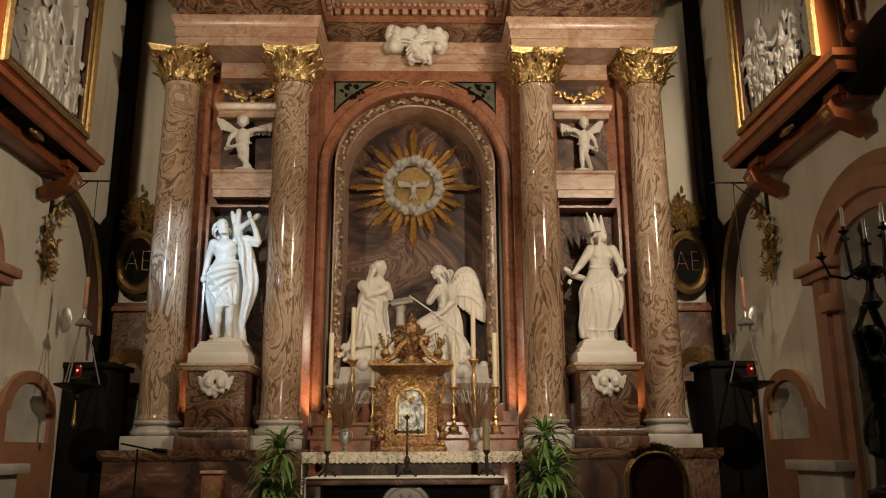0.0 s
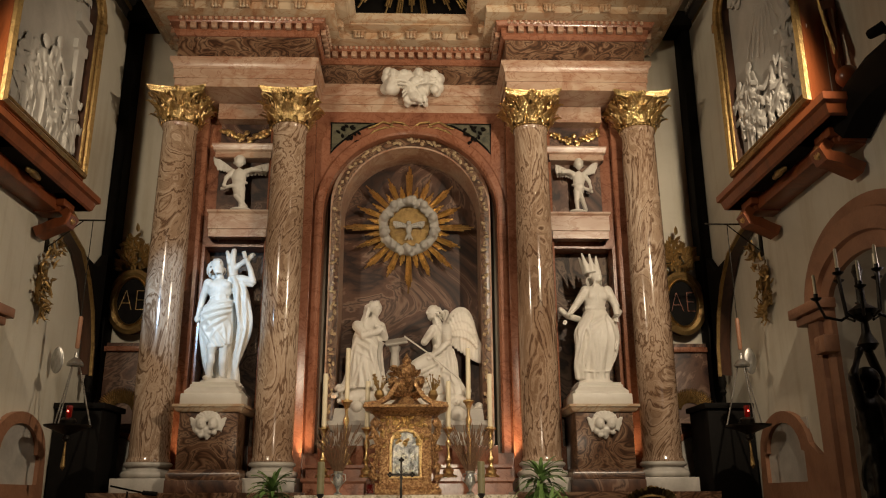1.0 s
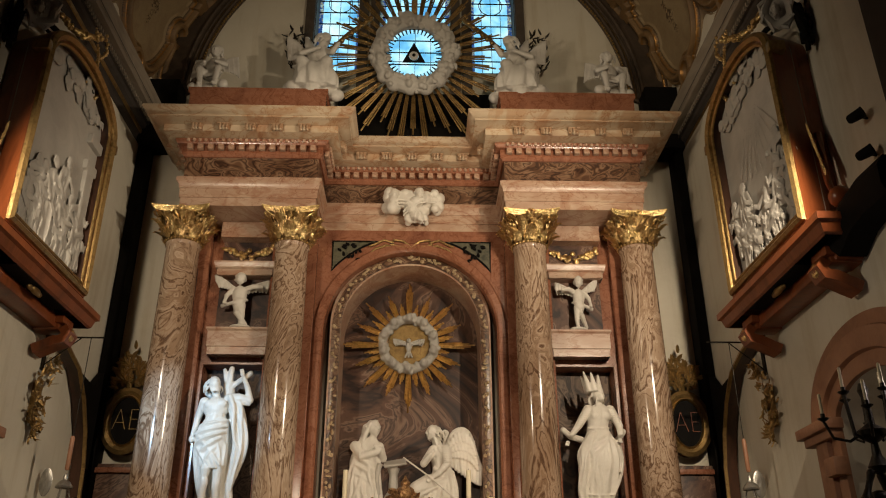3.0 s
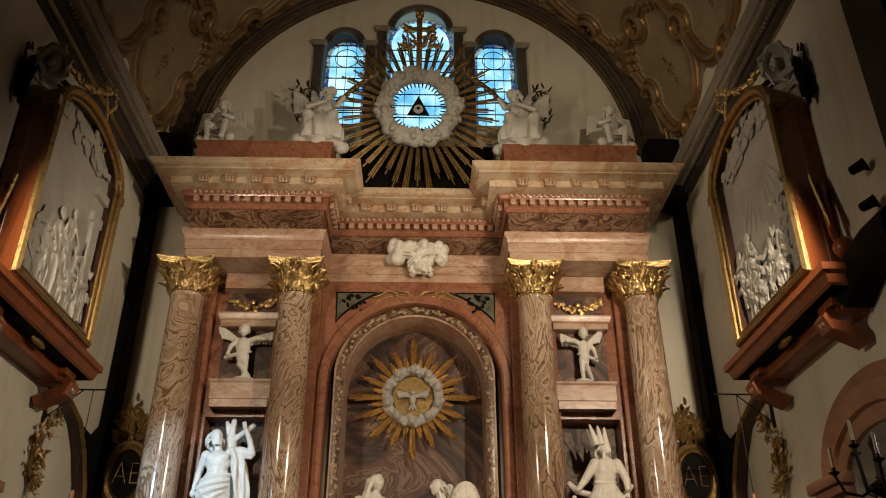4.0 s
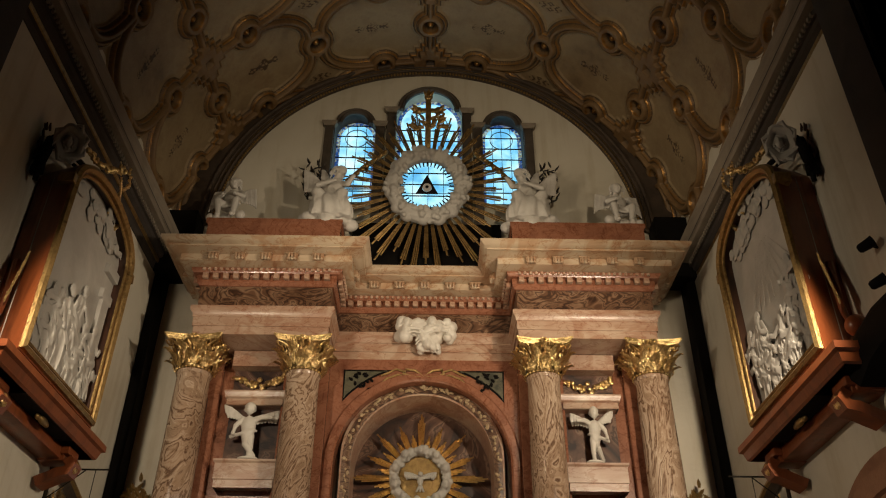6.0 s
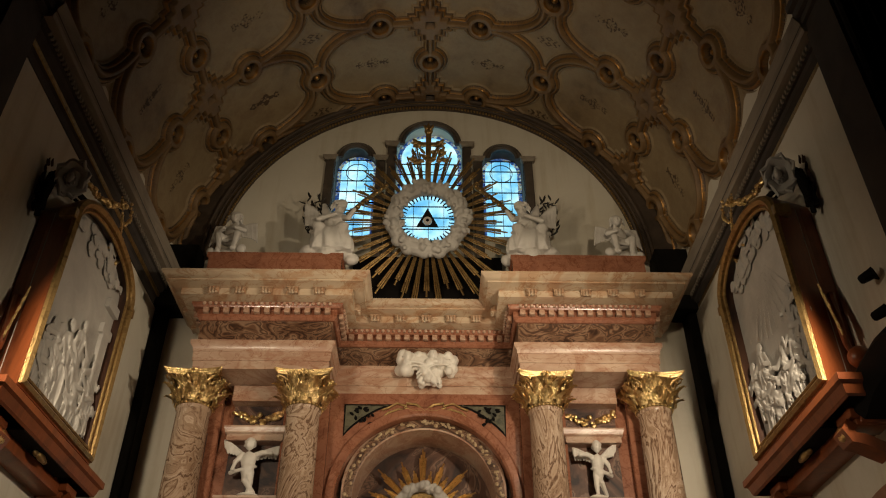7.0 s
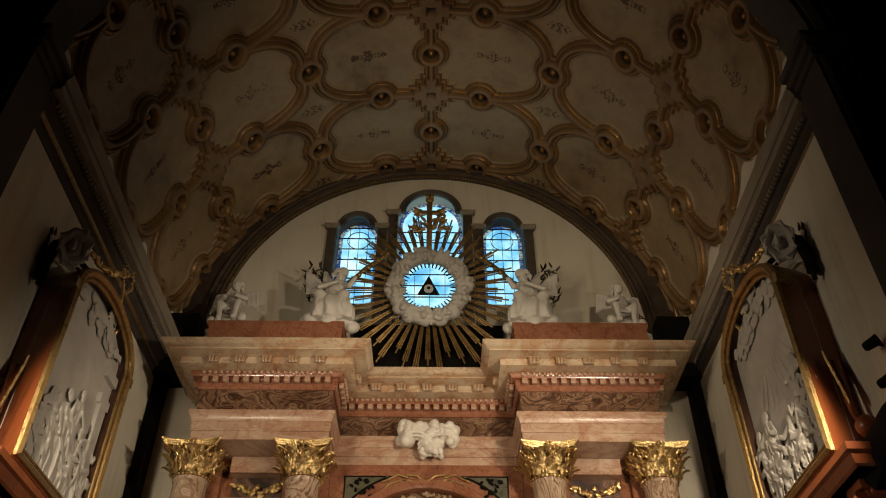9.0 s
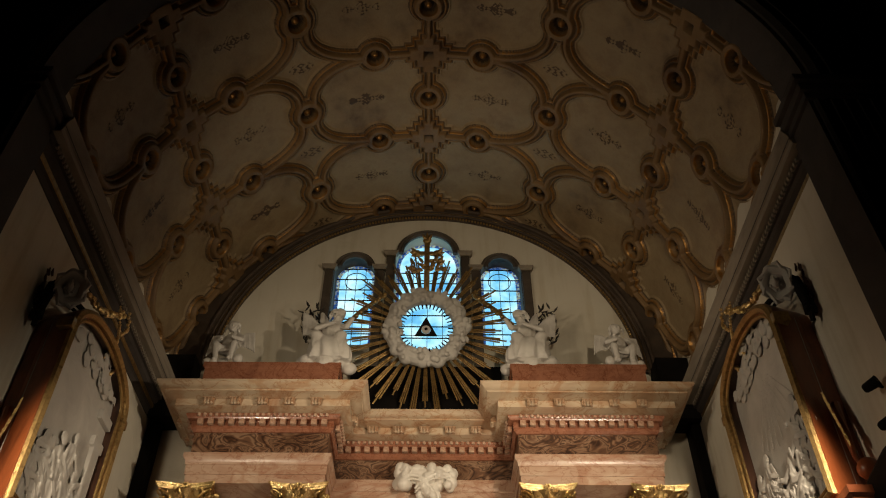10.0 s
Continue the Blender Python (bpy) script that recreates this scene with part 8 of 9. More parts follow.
# candelabrum carried by a bronze figure
cd = thing("candelabrum", "dark bronze branched candelabrum with electric candles", "candelabrum", at=(4.05, 7.0, 2.95))
part("stem", lathe(B(), [(0.05, -0.15), (0.09, -0.1), (0.04, 0.0), (0.03, 0.1), (0.12, 0.16), (0.13, 0.2), (0.04, 0.26), (0.03, 0.5), (0.05, 0.56), (0.03, 0.62)], 20), BRONZE, cd)
GLOWWAX, nt, b = material("lit_candle_bulb", 0.5)
b.inputs["Emission Color"].default_value = (0.95, 0.78, 1.0, 1)
b.inputs["Emission Strength"].default_value = 3.0
for k in range(8):
    a = 2 * math.pi * k / 8 + 0.3
    r = 0.36 if k % 2 else 0.22
    z = 0.32 if k % 2 else 0.5
    c_, s_ = math.cos(a), math.sin(a)
    bm = tube(B(), [(0.06 * c_, 0.06 * s_, 0.2), (r * 0.5 * c_, r * 0.5 * s_, 0.13), (r * 0.85 * c_, r * 0.85 * s_, 0.17), (r * c_, r * s_, z)], 0.014, 8)
    lathe(bm, [(0.015, 0), (0.045, 0.02), (0.05, 0.03), (0.02, 0.035), (0.02, 0.07)], 12, (r * c_, r * s_, z))
    arm = part("arm", bm, BRONZE, cd)
    part("candle", lathe(B(), [(0.014, 0.06), (0.014, 0.24), (0.006, 0.25)], 10, (r * c_, r * s_, z)), GLOWWAX if k == 7 else WAX, arm, "lit candle" if k == 7 else "ivory candle")
bulb("candle_glow", (4.36, 6.8, 3.55), 4, (1.0, 0.85, 0.8), 0.02)
bm = B()
limb(bm, [(0, 0, 0.0), (0.02, 0, 0.45)], 0.11, 0.09)
robe(bm, [(0, 0, 0.3, 0.16, 0.13), (0.02, 0, 0.6, 0.17, 0.13), (0.0, 0, 0.8, 0.14, 0.12), (0, 0, 1.05, 0.17, 0.12), (0, 0, 1.15, 0.07, 0.07)], 32, 0.1)
limb(bm, [(-0.14, 0, 1.05), (-0.2, 0, 1.3), (-0.06, 0, 1.52)], 0.055, 0.04)
limb(bm, [(0.14, 0, 1.05), (0.2, 0, 1.3), (0.08, 0, 1.52)], 0.055, 0.04)
head(bm, (0, -0.02, 1.27), 0.1, (-0.3, -1, 0))
lathe(bm, [(0.2, -0.5), (0.2, -0.45), (0.14, -0.4), (0.14, -0.1), (0.18, -0.04), (0.18, 0.02)], 20)
lathe(bm, [(0.3, -0.87), (0.3, -0.8), (0.24, -0.75), (0.24, -0.5)], 20)
carved("bronze_bearer", bm, BRONZE, "dark bronze figure bearing the candelabrum on a pedestal", "statue", pose(4.0, 7.0, 1.27, 0, 0, 30), 0.016)

# ---- the altar and its furnishings ----
LINEN = mottled("white_altar_linen", ((0.3, (0.62, 0.58, 0.50)), (0.7, (0.74, 0.70, 0.61))), 6.0, 0.85, 0, 0.15, 60)
LACE = mottled("cream_lace", ((0.38, (0.30, 0.24, 0.16)), (0.5, (0.62, 0.55, 0.43)), (0.62, (0.70, 0.64, 0.52))), 26.0, 0.85, 0, 0.2, 60)
altar = thing("high_altar", "red marble high altar with a dark frontal", "altar")
part("table", box(B(), -1.32, 1.34, 10.62, 11.4, 1.48, 1.6, 0.01), RED, altar, "red marble altar table")
part("frontal", box(B(), -1.2, 1.22, 10.75, 11.4, 0.6, 1.48), DARK, altar)
for sd in (-1, 1):
    part("pier", box(B(), *sorted((sd * 1.1, sd * 1.3)), 10.66, 11.3, 0.6, 1.48, 0.01), RED, altar)
cloth = thing("altar_cloth", "white altar cloth with a scalloped lace border", "altar cloth")
part("linen", box(B(), -1.36, 1.37, 10.585, 11.4, 1.601, 1.615, 0.004), LINEN, cloth)
bm = B()
n = 150
rows = []
for i in range(n + 1):
    x = -1.36 + 2.73 * i / n
    w_ = 0.012 * math.sin(i * 0.7) + 0.006 * math.sin(i * 2.1)
    zb = 1.47 + 0.018 * abs(math.sin(i * math.pi / 4))
    rows.append([bm.verts.new((x, 10.58 + w_ * k, 1.615 + (zb - 1.615) * k)) for k in (0, 0.35, 0.7, 1.0)])
for p, q in zip(rows, rows[1:]):
    for j in range(3):
        bm.faces.new((p[j], q[j], q[j + 1], p[j + 1]))
ob = part("lace", bm, LACE, cloth, "cream lace border")
ob.modifiers.new("thickness", "SOLIDIFY").thickness = 0.004
bm = box(B(), -1.372, -1.36, 10.6, 11.3, 0.75, 1.61)
part("side_drop", bm, LINEN, cloth)

gr = thing("gradine", "stepped red marble gradine behind the altar", "altar shelf")
part("lower_step", sweep(core(B(), -1.38, 1.4, 11.4, 12.19, 1.6, 1.82), [(-1.38, 12.19), (-1.38, 11.4), (1.4, 11.4), (1.4, 12.19)], [(0, 1.6), (0, 1.76), (0.03, 1.79), (0.03, 1.835), (-0.05, 1.835)]), RED, gr)
part("upper_step", sweep(core(B(), -1.38, 1.4, 11.62, 12.19, 1.83, 1.99), [(-1.38, 12.19), (-1.38, 11.62), (1.4, 11.62), (1.4, 12.19)], [(0, 1.835), (0, 1.95), (0.03, 1.97), (0.03, 2.01), (-0.05, 2.01)]), RED, gr)

# tabernacle
CARVED = mottled("carved_gilt_wood", ((0.35, (0.13, 0.06, 0.025)), (0.5, (0.34, 0.185, 0.08)), (0.62, (0.58, 0.37, 0.18)), (0.8, (0.18, 0.085, 0.035))), 30.0, 0.36, 0.75, 1.0, 40, rough_var=0.12)
tb = thing("tabernacle", "carved gilt tabernacle with a silvered arched door", "tabernacle", at=(-0.02, 11.2, 1.62))
part("foot", sweep(core(B(), -0.44, 0.44, -0.08, 0.35, 0, 0.14), [(-0.44, 0.35), (-0.44, -0.08), (0.44, -0.08), (0.44, 0.35)], [(0.03, 0), (0.03, 0.06), (0.0, 0.09), (0.0, 0.14), (-0.02, 0.14)]), CARVED, tb)
part("body", plate(B(), [(-0.34, 0.14), (0.34, 0.14), (0.34, 1.0), (-0.34, 1.0)], [arched(-0.19, 0.19, 0.22, 0.62)], facing, -0.06, 0.12), CARVED, tb, "carved gilt body")
part("core", box(B(), -0.33, 0.33, 0.12, 0.35, 0.14, 1.0), CARVED, tb)
SILVERED = mottled("embossed_silver", ((0.35, (0.16, 0.17, 0.18)), (0.5, (0.42, 0.43, 0.42)), (0.62, (0.75, 0.72, 0.62)), (0.75, (0.28, 0.28, 0.26))), 12.0, 0.3, 0.9, 1.0, 16)
door = part("door", plate(B(), arched(-0.17, 0.17, 0.24, 0.62, rise=0.17), [], facing, -0.03, 0.1), SILVERED, tb, "embossed silver door")
bm = B()
rr = random.Random(77)
for i in range(40):
    z = 0.26 + rr.random() ** 1.6 * 0.3
    ball(bm, (rr.uniform(-.14, .14), -0.035, z), (rr.uniform(.012, .03), 0.018, rr.uniform(.012, .035)), 8, 6)
part("embossing", bm, SILVERED, door)
part("door_frame", ribbon(B(), [(x, -0.06, z) for x, z in arched(-0.195, 0.195, 0.215, 0.62)], [(-0.02, 0), (0.02, 0), (0.015, 0.02), (-0.015, 0.02)], close=True), GOLD, tb, "gilt door frame")
for sd in (-1, 1):
    bm = B()
    swag(bm, [(sd * 0.39, -0.1, 0.95), (sd * 0.44, -0.14, 0.86), (sd * 0.38, -0.1, 0.72), (sd * 0.37, -0.08, 0.5), (sd * 0.42, -0.12, 0.3), (sd * 0.38, -0.14, 0.18)], 0.06)
    for i in range(12):
        leaf(bm, (sd * (0.36 + 0.05 * rr.random()), -0.14, 0.2 + 0.06 * i), (sd * rr.uniform(-.6, 1), 0, rr.uniform(-.5, 1)), (0, -1, 0), 0.1, 0.06)
    head(bm, (sd * 0.39, -0.16, 0.9), 0.05, (0, -1, 0))
    part("volute", bm, CARVED, tb, "carved gilt volute")
bm = B()
for i in range(60):
    leaf(bm, (rr.uniform(-.3, .3), -0.065, rr.choice((rr.uniform(.84, .97), rr.uniform(0.64, 0.8)))), (rr.uniform(-1, 1), 0, rr.uniform(-.5, 1)), (0, -1, 0), 0.07, 0.045)
part("front_foliage", bm, GOLD, tb, "gilt foliage")
part("cornice", sweep(core(B(), -0.38, 0.38, -0.1, 0.35, 1.0, 1.12), [(-0.38, 0.35), (-0.38, -0.1), (0.38, -0.1), (0.38, 0.35)], [(0, 1.0), (0.05, 1.02), (0.08, 1.06), (0.16, 1.09), (0.18, 1.1), (0.18, 1.13), (-0.1, 1.14)]), CARVED, tb)
for sd in (-1, 1):
    part("pediment_scroll", ribbon(B(), [(sd * x, -0.05, z) for x, z in ((0.55, 1.14), (0.36, 1.17), (0.24, 1.24), (0.17, 1.34), (0.12, 1.42), (0.15, 1.48), (0.2, 1.46))], [(-0.03, -0.1), (0.03, -0.1), (0.03, 0.1), (-0.03, 0.1)]), CARVED, tb)
bm = B()
lathe(bm, [(0.22, 1.13), (0.15, 1.2), (0.1, 1.26), (0.16, 1.36), (0.17, 1.42), (0.13, 1.48), (0.09, 1.54), (0.12, 1.62), (0.1, 1.68), (0.05, 1.72), (0.06, 1.76), (0.02, 1.82), (0.01, 1.85)], 24, (0, 0.05, 0), lambda a, z: 1 + 0.12 * math.cos(6 * a))
for i in range(40):
    a = rr.uniform(math.pi, 2 * math.pi)
    leaf(bm, (0.13 * math.cos(a), 0.05 + 0.13 * math.sin(a), 1.2 + rr.random() * 0.48), (math.cos(a), math.sin(a) * 0.3, rr.uniform(0, 1)), (0, -1, 0), 0.13, 0.07)
for sd in (-1, 1):
    head(bm, (sd * 0.19, -0.04, 1.46), 0.06, (sd * 0.3, -1, 0))
part("finial", bm, CARVED, tb, "carved gilt finial")
for sd in (-1, 1):
    bm = lathe(B(), [(0.05, 1.14), (0.06, 1.17), (0.03, 1.2), (0.07, 1.28), (0.05, 1.34)], 14, (sd * 0.36, 0, 0))
    for i in range(16):
        a = rr.uniform(0, 2 * math.pi)
        p = (sd * 0.36 + 0.02 * math.cos(a), 0.02 * math.sin(a), 1.33)
        q = (sd * 0.36 + 0.09 * math.cos(a), 0.06 * math.sin(a), 1.42 + rr.random() * 0.14)
        tube(bm, [p, q], 0.006, 5)
        ball(bm, q, 0.014, 6, 5)
    part("flower_urn", bm, GILTDIM, tb, "small gilt urn of metal flowers")


# candlesticks with tall candles
def candlestick(x, y, z, stick, wax):
    c = thing("candlestick", "turned gilt candlestick with a tall ivory candle", "candlestick", "altar candlesticks", at=(x, y, z))
    s = stick / 0.65
    prof = [(0.085, 0), (0.09, 0.02), (0.06, 0.05), (0.07, 0.09), (0.03, 0.13), (0.022, 0.18), (0.045, 0.22), (0.02, 0.27), (0.016, 0.36), (0.035, 0.41), (0.04, 0.44), (0.018, 0.49), (0.022, 0.55), (0.05, 0.6), (0.075, 0.62), (0.075, 0.635), (0.03, 0.64), (0.03, 0.66)]
    part("stick", lathe(B(), [(r, h * s) for r, h in prof], 20, ripple=lambda a, h: 1 + 0.06 * math.cos(6 * a)), GOLD, c, "gilt turned stick")
    part("candle", lathe(B(), [(0.034, stick), (0.034, stick + wax - 0.01), (0.03, stick + wax), (0.012, stick + wax - 0.006)], 18), WAX, c, "tall ivory candle")
    part("wick", tube(B(), [(0, 0, stick + wax - 0.01), (0.004, 0, stick + wax + 0.02)], 0.003, 5), NEARBLACK, c)
    for k in range(3):
        a = 2 * math.pi * k / 3
        part("foot", ball(B(), (0.085 * math.cos(a), 0.085 * math.sin(a), 0.015), (0.03, 0.03, 0.02), 8, 6), GOLD, c)
    return c


for x in (-1.14, 1.13):
    candlestick(x, 11.5, 1.84, 0.67, 0.72)
for x in (-0.86, 0.85):
    candlestick(x, 11.75, 2.012, 0.9, 0.72)
for x in (-0.555, 0.555):
    candlestick(x, 11.52, 1.84, 0.67, 0.62)

# vases with dried grasses
STRAW = mottled("dried_stems", ((0.3, (0.08, 0.04, 0.02)), (0.7, (0.22, 0.12, 0.06))), 8.0, 0.8, 0, 0.1)
for x, sd in ((-0.87, 1), (0.81, 2)):
    v = thing("vase", "silver two-handled vase of dried brown grasses", "vase", "altar vases", at=(x, 10.92, 1.616))
    part("body", lathe(B(), [(0.048, 0), (0.052, 0.015), (0.016, 0.04), (0.02, 0.07), (0.06, 0.14), (0.068, 0.2), (0.048, 0.25), (0.064, 0.29), (0.056, 0.285), (0.04, 0.24)], 24), SILVERED, v, "embossed silver vase")
    for s_ in (-1, 1):
        part("handle", tube(B(), [(s_ * 0.056, 0, 0.14), (s_ * 0.095, 0, 0.18), (s_ * 0.09, 0, 0.25), (s_ * 0.05, 0, 0.26)], 0.007), SILVERED, v)
    rr = random.Random(sd)
    bm = B()
    for i in range(80):
        a, t = rr.uniform(0, 2 * math.pi), rr.random() ** 0.6
        tip = Vector((0.34 * t * math.cos(a), 0.22 * t * math.sin(a), 0.28 + 0.3 + 0.32 * rr.random()))
        base_p = Vector((0.03 * math.cos(a), 0.03 * math.sin(a), 0.24))
        tube(bm, [base_p, base_p.lerp(tip, 0.6) + Vector((0, 0, 0.05)), tip], 0.004, 4, 0.002)
        tube(bm, [base_p.lerp(tip, 0.75) + Vector((0, 0, 0.03)), tip], 0.011, 5, 0.003)
    tagged(part("dried_grass", bm, STRAW, v, "dried brown stems"), kind="stuff")

vg = thing("votive_glass", "red votive candle in a clear glass", "votive candle", at=(-0.46, 10.9, 1.616))
CLEAR, nt, b = material("clear_glass", 0.03)
b.inputs["Transmission Weight"].default_value = 1.0
part("jar", lathe(B(), [(0.05, 0), (0.058, 0.02), (0.058, 0.19), (0.054, 0.19), (0.054, 0.02), (0.0, 0.012)], 24), CLEAR, vg, "clear glass jar")
part("wax", lathe(B(), [(0.046, 0.02), (0.047, 0.13), (0.044, 0.135)], 20), REDGLASS, vg, "red wax")
part("flame", ball(B(), (0, -0.03, 0.1), (0.012, 0.01, 0.022), 8, 6), FLAME, vg)

# free-standing front altar
fa = thing("front_altar", "dark marble free-standing altar table with a round relief", "altar")
part("tabletop", box(B(), -0.98, 0.92, 8.2, 8.95, 1.3, 1.36, 0.01), DARK, fa)
for sd in (-1, 1):
    part("leg", box(B(), -0.03 + sd * 0.9 - 0.09, -0.03 + sd * 0.9 + 0.09, 8.28, 8.88, 0.382, 1.3, 0.01), FRIEZE, fa)
part("front_slab", box(B(), -0.84, 0.78, 8.5, 8.6, 0.382, 1.3), NEARBLACK, fa)
med = part("round_relief", lathe(B(), [(0.0, 0.05), (0.2, 0.05), (0.22, 0.07), (0.25, 0.07), (0.26, 0.0), (0.0, 0.0)], 36), GREYMARBLE, fa, "white marble round relief")
med.matrix_basis = pose(-0.03, 8.5, 1.06, 90)
bm = B()
for i in range(10):
    a = 2 * math.pi * i / 10
    tube(bm, [(0.05 * math.cos(a), 0.05 * math.sin(a), 0.055), (0.16 * math.cos(a), 0.16 * math.sin(a), 0.055)], 0.018, 6)
part("relief_carving", bm, GREYMARBLE, med)
fc = thing("front_altar_cloth", "plain pale linen cloth on the front altar", "altar cloth")
part("linen", box(B(), -0.985, 0.925, 8.19, 8.955, 1.361, 1.373, 0.004), LINEN, fc)
part("fall", box(B(), -0.99, -0.982, 8.2, 8.95, 0.9, 1.37), LINEN, fc)
for x in (-0.81, 0.77):
    c = thing("candlestick", "dark iron candlestick with a thick olive candle", "candlestick", "front altar candlesticks", at=(x, 8.45, 1.374))
    part("stick", lathe(B(), [(0.02, 0.03), (0.035, 0.06), (0.015, 0.1), (0.02, 0.16), (0.012, 0.2), (0.04, 0.24), (0.03, 0.25)], 16), BRONZE, c)
    for k in range(3):
        a = 2 * math.pi * k / 3 + 0.5
        part("foot", tube(B(), [(0.015 * math.cos(a), 0.015 * math.sin(a), 0.07), (0.06 * math.cos(a), 0.06 * math.sin(a), 0.04), (0.095 * math.cos(a), 0.095 * math.sin(a), 0.005)], 0.012, 6), BRONZE, c)
    part("candle", lathe(B(), [(0.036, 0.25), (0.036, 0.55), (0.03, 0.555)], 18), mottled("olive_wax", ((0.3, (0.16, 0.14, 0.07)), (0.7, (0.24, 0.21, 0.11))), 6.0, 0.5), c, "dull olive candle")
cr = thing("altar_cross", "dark ornate standing cross", "cross", at=(-0.02, 8.42, 1.374))
bm = lathe(B(), [(0.03, 0.02), (0.05, 0.06), (0.02, 0.1), (0.035, 0.15), (0.012, 0.2), (0.012, 0.3)], 14)
for k in range(4):
    a = math.pi / 4 + math.pi / 2 * k
    tube(bm, [(0.02 * math.cos(a), 0.02 * math.sin(a), 0.06), (0.1 * math.cos(a), 0.06 * math.sin(a), 0.03), (0.13 * math.cos(a), 0.07 * math.sin(a), 0.0)], 0.014, 6)
part("foot", bm, BRONZE, cr)
bm = box(box(B(), -0.01, 0.01, -0.008, 0.008, 0.28, 0.56), -0.1, 0.1, -0.008, 0.008, 0.42, 0.44)
for x, z in ((0, 0.57), (-0.11, 0.43), (0.11, 0.43)):
    for dx, dz in ((0, 0.015), (-0.015, 0), (0.015, 0), (0, -0.015)):
        ball(bm, (x + dx, 0, z + dz), 0.013, 8, 6)
for k in range(8):
    a = math.pi / 4 * k + 0.4
    tube(bm, [(0.02 * math.cos(a), 0, 0.43 + 0.02 * math.sin(a)), (0.06 * math.cos(a), 0, 0.43 + 0.06 * math.sin(a))], 0.005, 5, 0.002)
part("cross", bm, BRONZE, cr)

# potted dracaenas beside the altar
LEAF = mottled("dracaena_leaf", ((0.3, (0.05, 0.10, 0.025)), (0.55, (0.11, 0.19, 0.05)), (0.75, (0.22, 0.29, 0.10))), 5.0, 0.4, 0, 0.1, per_object=True)
CANE = mottled("plant_cane", ((0.3, (0.10, 0.075, 0.05)), (0.7, (0.2, 0.15, 0.10))), 8.0, 0.8)


def blade(bm, p, d, ln, wd, droop):
    """One long arching leaf."""
    p, d = Vector(p), Vector(d).normalized()
    s = d.cross(Vector((0, 0, 1))).normalized()
    rows = []
    for t in (0, 0.2, 0.45, 0.7, 0.9, 1.0):
        c = p + d * ln * t - Vector((0, 0, droop * ln * t * t))
        w_ = wd * (0.5, 0.95, 1.0, 0.75, 0.35, 0.03)[(0, 0.2, 0.45, 0.7, 0.9, 1.0).index(t)]
        rows.append((bm.verts.new(c - s * w_), bm.verts.new(c - Vector((0, 0, wd * 0.35))), bm.verts.new(c + s * w_)))
    for a, b in zip(rows, rows[1:]):
        bm.faces.new((a[0], a[1], b[1], b[0]))
        bm.faces.new((a[1], a[2], b[2], b[1]))


for x, tops, seed in ((-1.6, ((0.02, 1.72, 0.42), (-0.12, 1.35, 0.4), (0.14, 1.2, 0.4), (-0.05, 0.95, 0.42), (0.1, 0.8, 0.4)), 1), (1.62, ((0.0, 1.84, 0.46), (0.1, 1.5, 0.42), (-0.12, 1.4, 0.42), (0.12, 1.1, 0.42), (-0.1, 0.95, 0.42), (0.02, 1.25, 0.4)), 2)):
    pl = thing("potted_plant", "green dracaena plant in a dark pot", "plant", "plants beside the altar", at=(x, 10.3, 0.601))
    part("pot", lathe(B(), [(0.13, 0), (0.17, 0.24), (0.19, 0.25), (0.19, 0.28), (0.165, 0.28), (0.15, 0.22)], 24), NEARBLACK, pl, "dark pot")
    part("soil", lathe(B(), [(0.0, 0.23), (0.155, 0.23), (0.155, 0.24), (0.0, 0.245)], 20), NEARBLACK, pl)
    rr = random.Random(seed)
    for cx_, top, ln in tops:
        h = top - 0.6
        part("cane", tube(B(), [(cx_ * 0.3, 0, 0.22), (cx_ * 0.8, rr.uniform(-.05, .05), h * 0.6), (cx_, -0.05, h)], 0.014, 7, 0.011), CANE, pl)
        bm = B()
        for i in range(62):
            a, t = rr.uniform(0, 2 * math.pi), i / 62
            up = 1.5 * (1 - t) + 0.15
            blade(bm, (cx_, -0.05, h - 0.2 * t), (math.cos(a), math.sin(a), up), ln * (0.65 + 0.45 * rr.random()), 0.026, 0.35 + 0.75 * t)
        part("leaf_rosette", bm, LEAF, pl, angle=180)

# red velvet armchair with a gilt back
VELVET = mottled("dark_red_velvet", ((0.3, (0.05, 0.006, 0.006)), (0.7, (0.10, 0.012, 0.012))), 4.0, 0.9, 0, 0.1, 40)
ch = thing("armchair", "carved gilt armchair with dark red velvet back", "armchair", at=(2.2, 7.6, 0.382))
part("seat", box(B(), -0.3, 0.3, -0.05, 0.5, 0.4, 0.52, 0.04), VELVET, ch, "dark red velvet seat")
part("backrest", plate(B(), arched(-0.23, 0.23, 0.5, 0.98, rise=0.2), [], facing, -0.1, -0.03), VELVET, ch, "dark red velvet back")
line = [(-0.25, -0.065, 0.4)] + [(-0.25 * math.cos(a), -0.065, 0.98 + 0.23 * math.sin(a)) for a in np.linspace(0, math.pi, 24)] + [(0.25, -0.065, 0.4)]
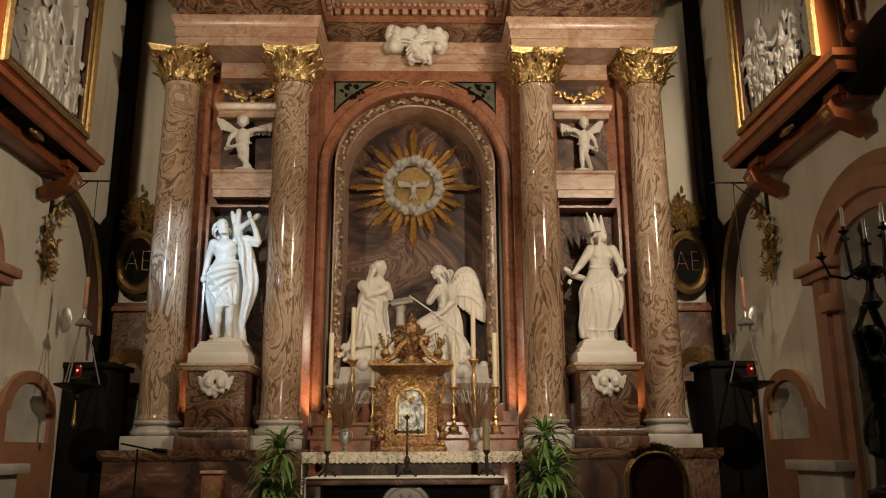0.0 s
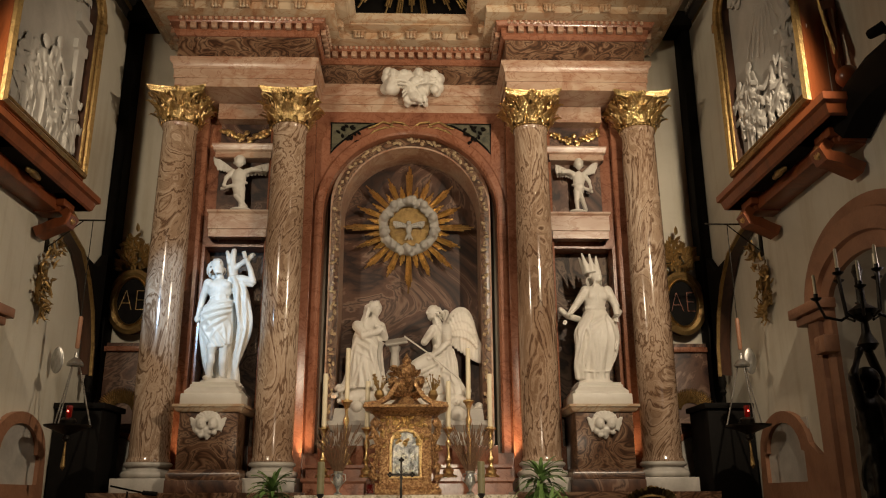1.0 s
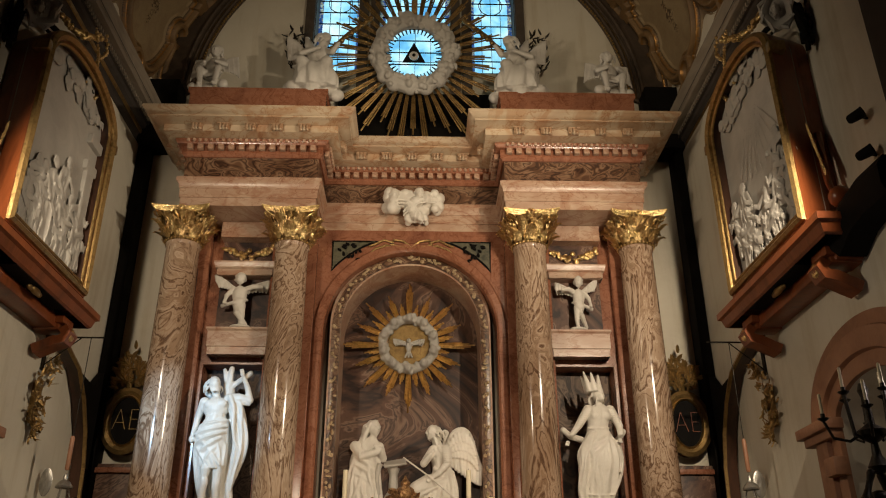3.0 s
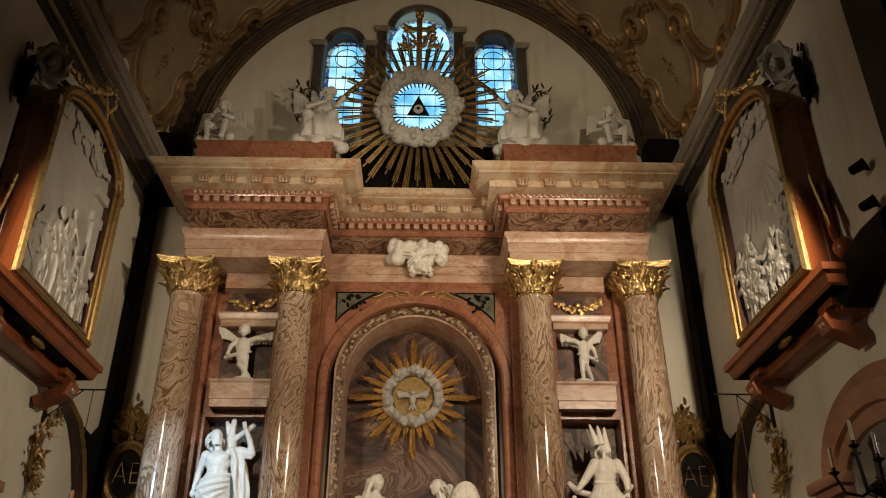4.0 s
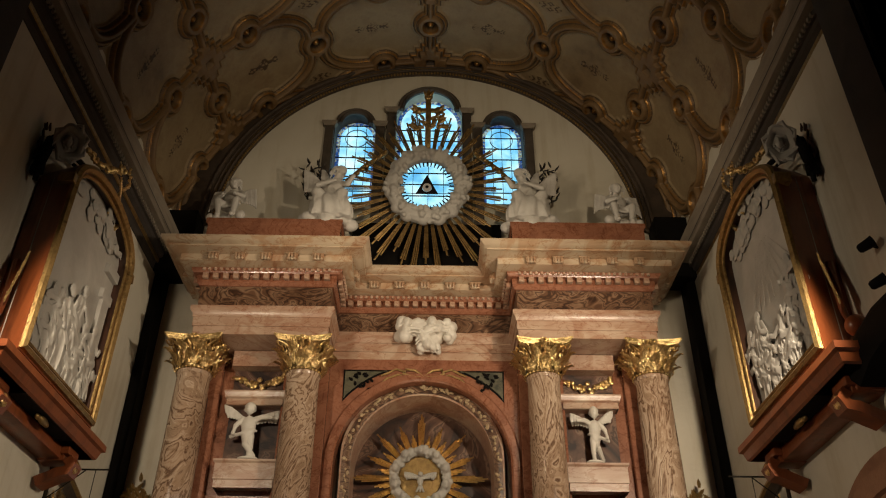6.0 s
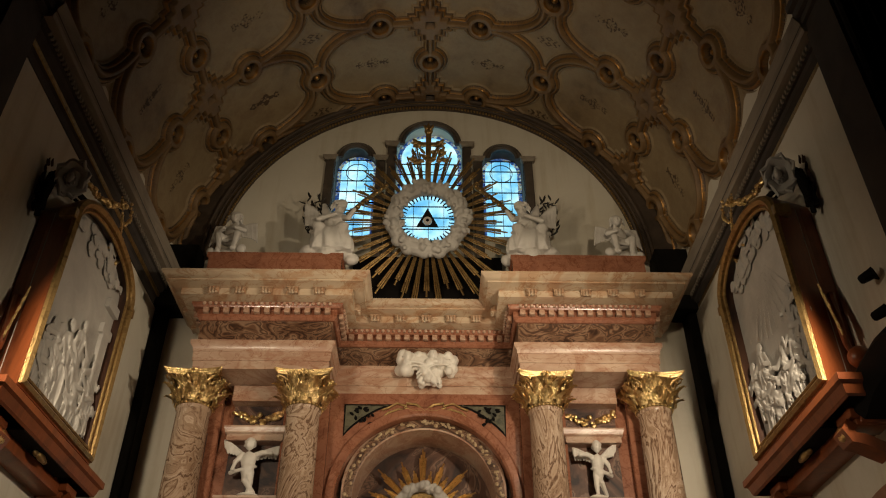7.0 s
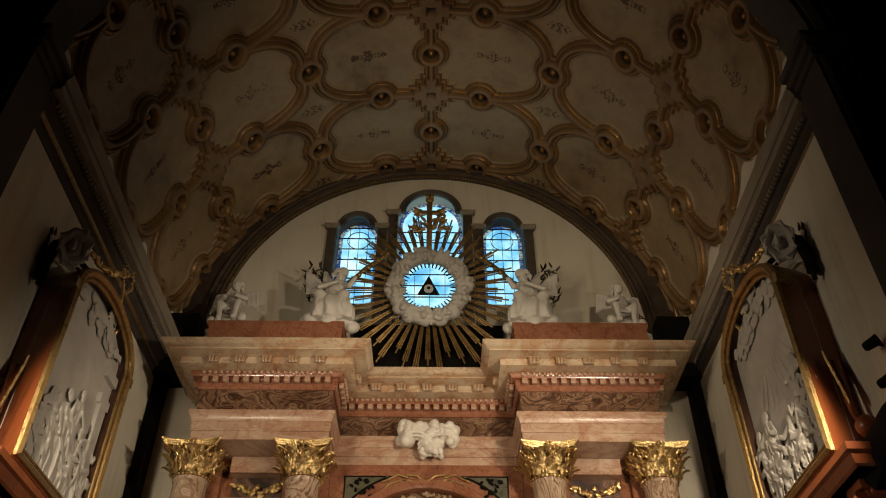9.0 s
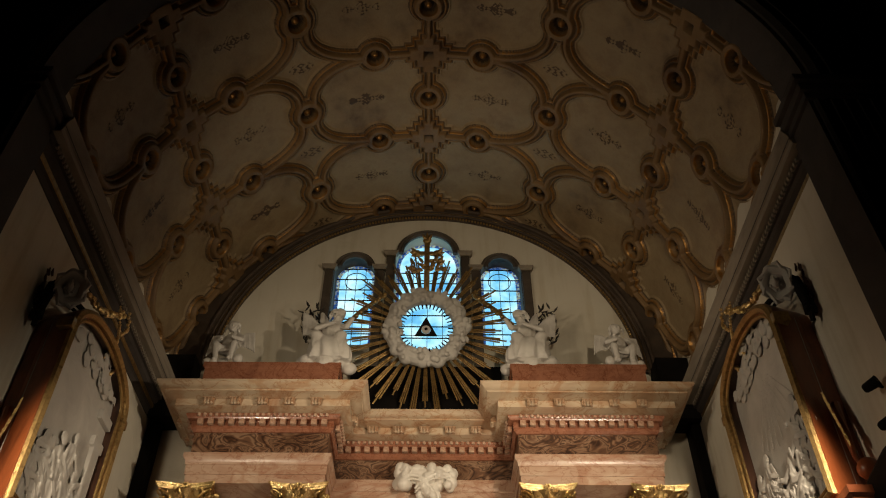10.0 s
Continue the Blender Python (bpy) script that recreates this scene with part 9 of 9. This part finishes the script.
part("back_frame", ribbon(B(), line, [(-0.025, -0.04), (0.025, -0.04), (0.03, 0.03), (0, 0.05), (-0.03, 0.03)]), GILTDIM, ch, "carved gilt frame")
bm = B()
rr = random.Random(6)
for i in range(26):
    a = rr.uniform(0.25, 0.75) * math.pi
    leaf(bm, (-0.25 * math.cos(a), -0.09, 0.99 + 0.23 * math.sin(a)), (-math.cos(a) + rr.uniform(-.5, .5), 0, 1), (0, -1, 0), 0.08, 0.05)
ball(bm, (0, -0.08, 1.27), 0.035)
part("crest", bm, GILTDIM, ch, "carved gilt crest")
for sx in (-0.26, 0.26):
    for y in (-0.05, 0.45):
        part("leg", tube(B(), [(sx, y, 0.42), (sx * 1.05, y, 0.2), (sx, y, 0.0)], 0.03, 8, 0.022), GILTDIM, ch)
    part("arm", tube(B(), [(sx, -0.05, 0.72), (sx * 1.1, 0.2, 0.74), (sx * 1.05, 0.42, 0.7), (sx, 0.44, 0.5)], 0.022, 8), GILTDIM, ch)

# microphone stand, gilt post, low dark bench
ms = thing("microphone_stand", "black microphone stand with a boom arm", "microphone stand", at=(-3.2, 10.0, 0.382))
part("pole", tube(B(), [(0, 0, 0.02), (0, 0, 1.28)], 0.012), NEARBLACK, ms)
part("boom", tube(B(), [(-0.2, 0, 1.34), (0.2, 0, 1.26)], 0.012), NEARBLACK, ms)
part("microphone", tube(B(), [(0.18, 0, 1.265), (0.34, 0, 1.25)], 0.026, 10), NEARBLACK, ms)
part("base", lathe(B(), [(0.16, 0), (0.16, 0.02), (0.03, 0.04)], 20), NEARBLACK, ms)
gp = thing("gilt_post", "small marble post with a gilt panel", "post", at=(-2.42, 10.5, 0.382))
part("shaft", box(B(), -0.12, 0.12, -0.1, 0.1, 0, 0.98, 0.01), RED, gp)
part("gilt_panel", box(B(), -0.08, 0.08, -0.112, -0.1, 0.1, 0.88, 0.005), GILTDIM, gp, "gilt front panel")
part("cap", box(B(), -0.14, 0.14, -0.12, 0.12, 0.98, 1.02, 0.01), CREAM, gp)
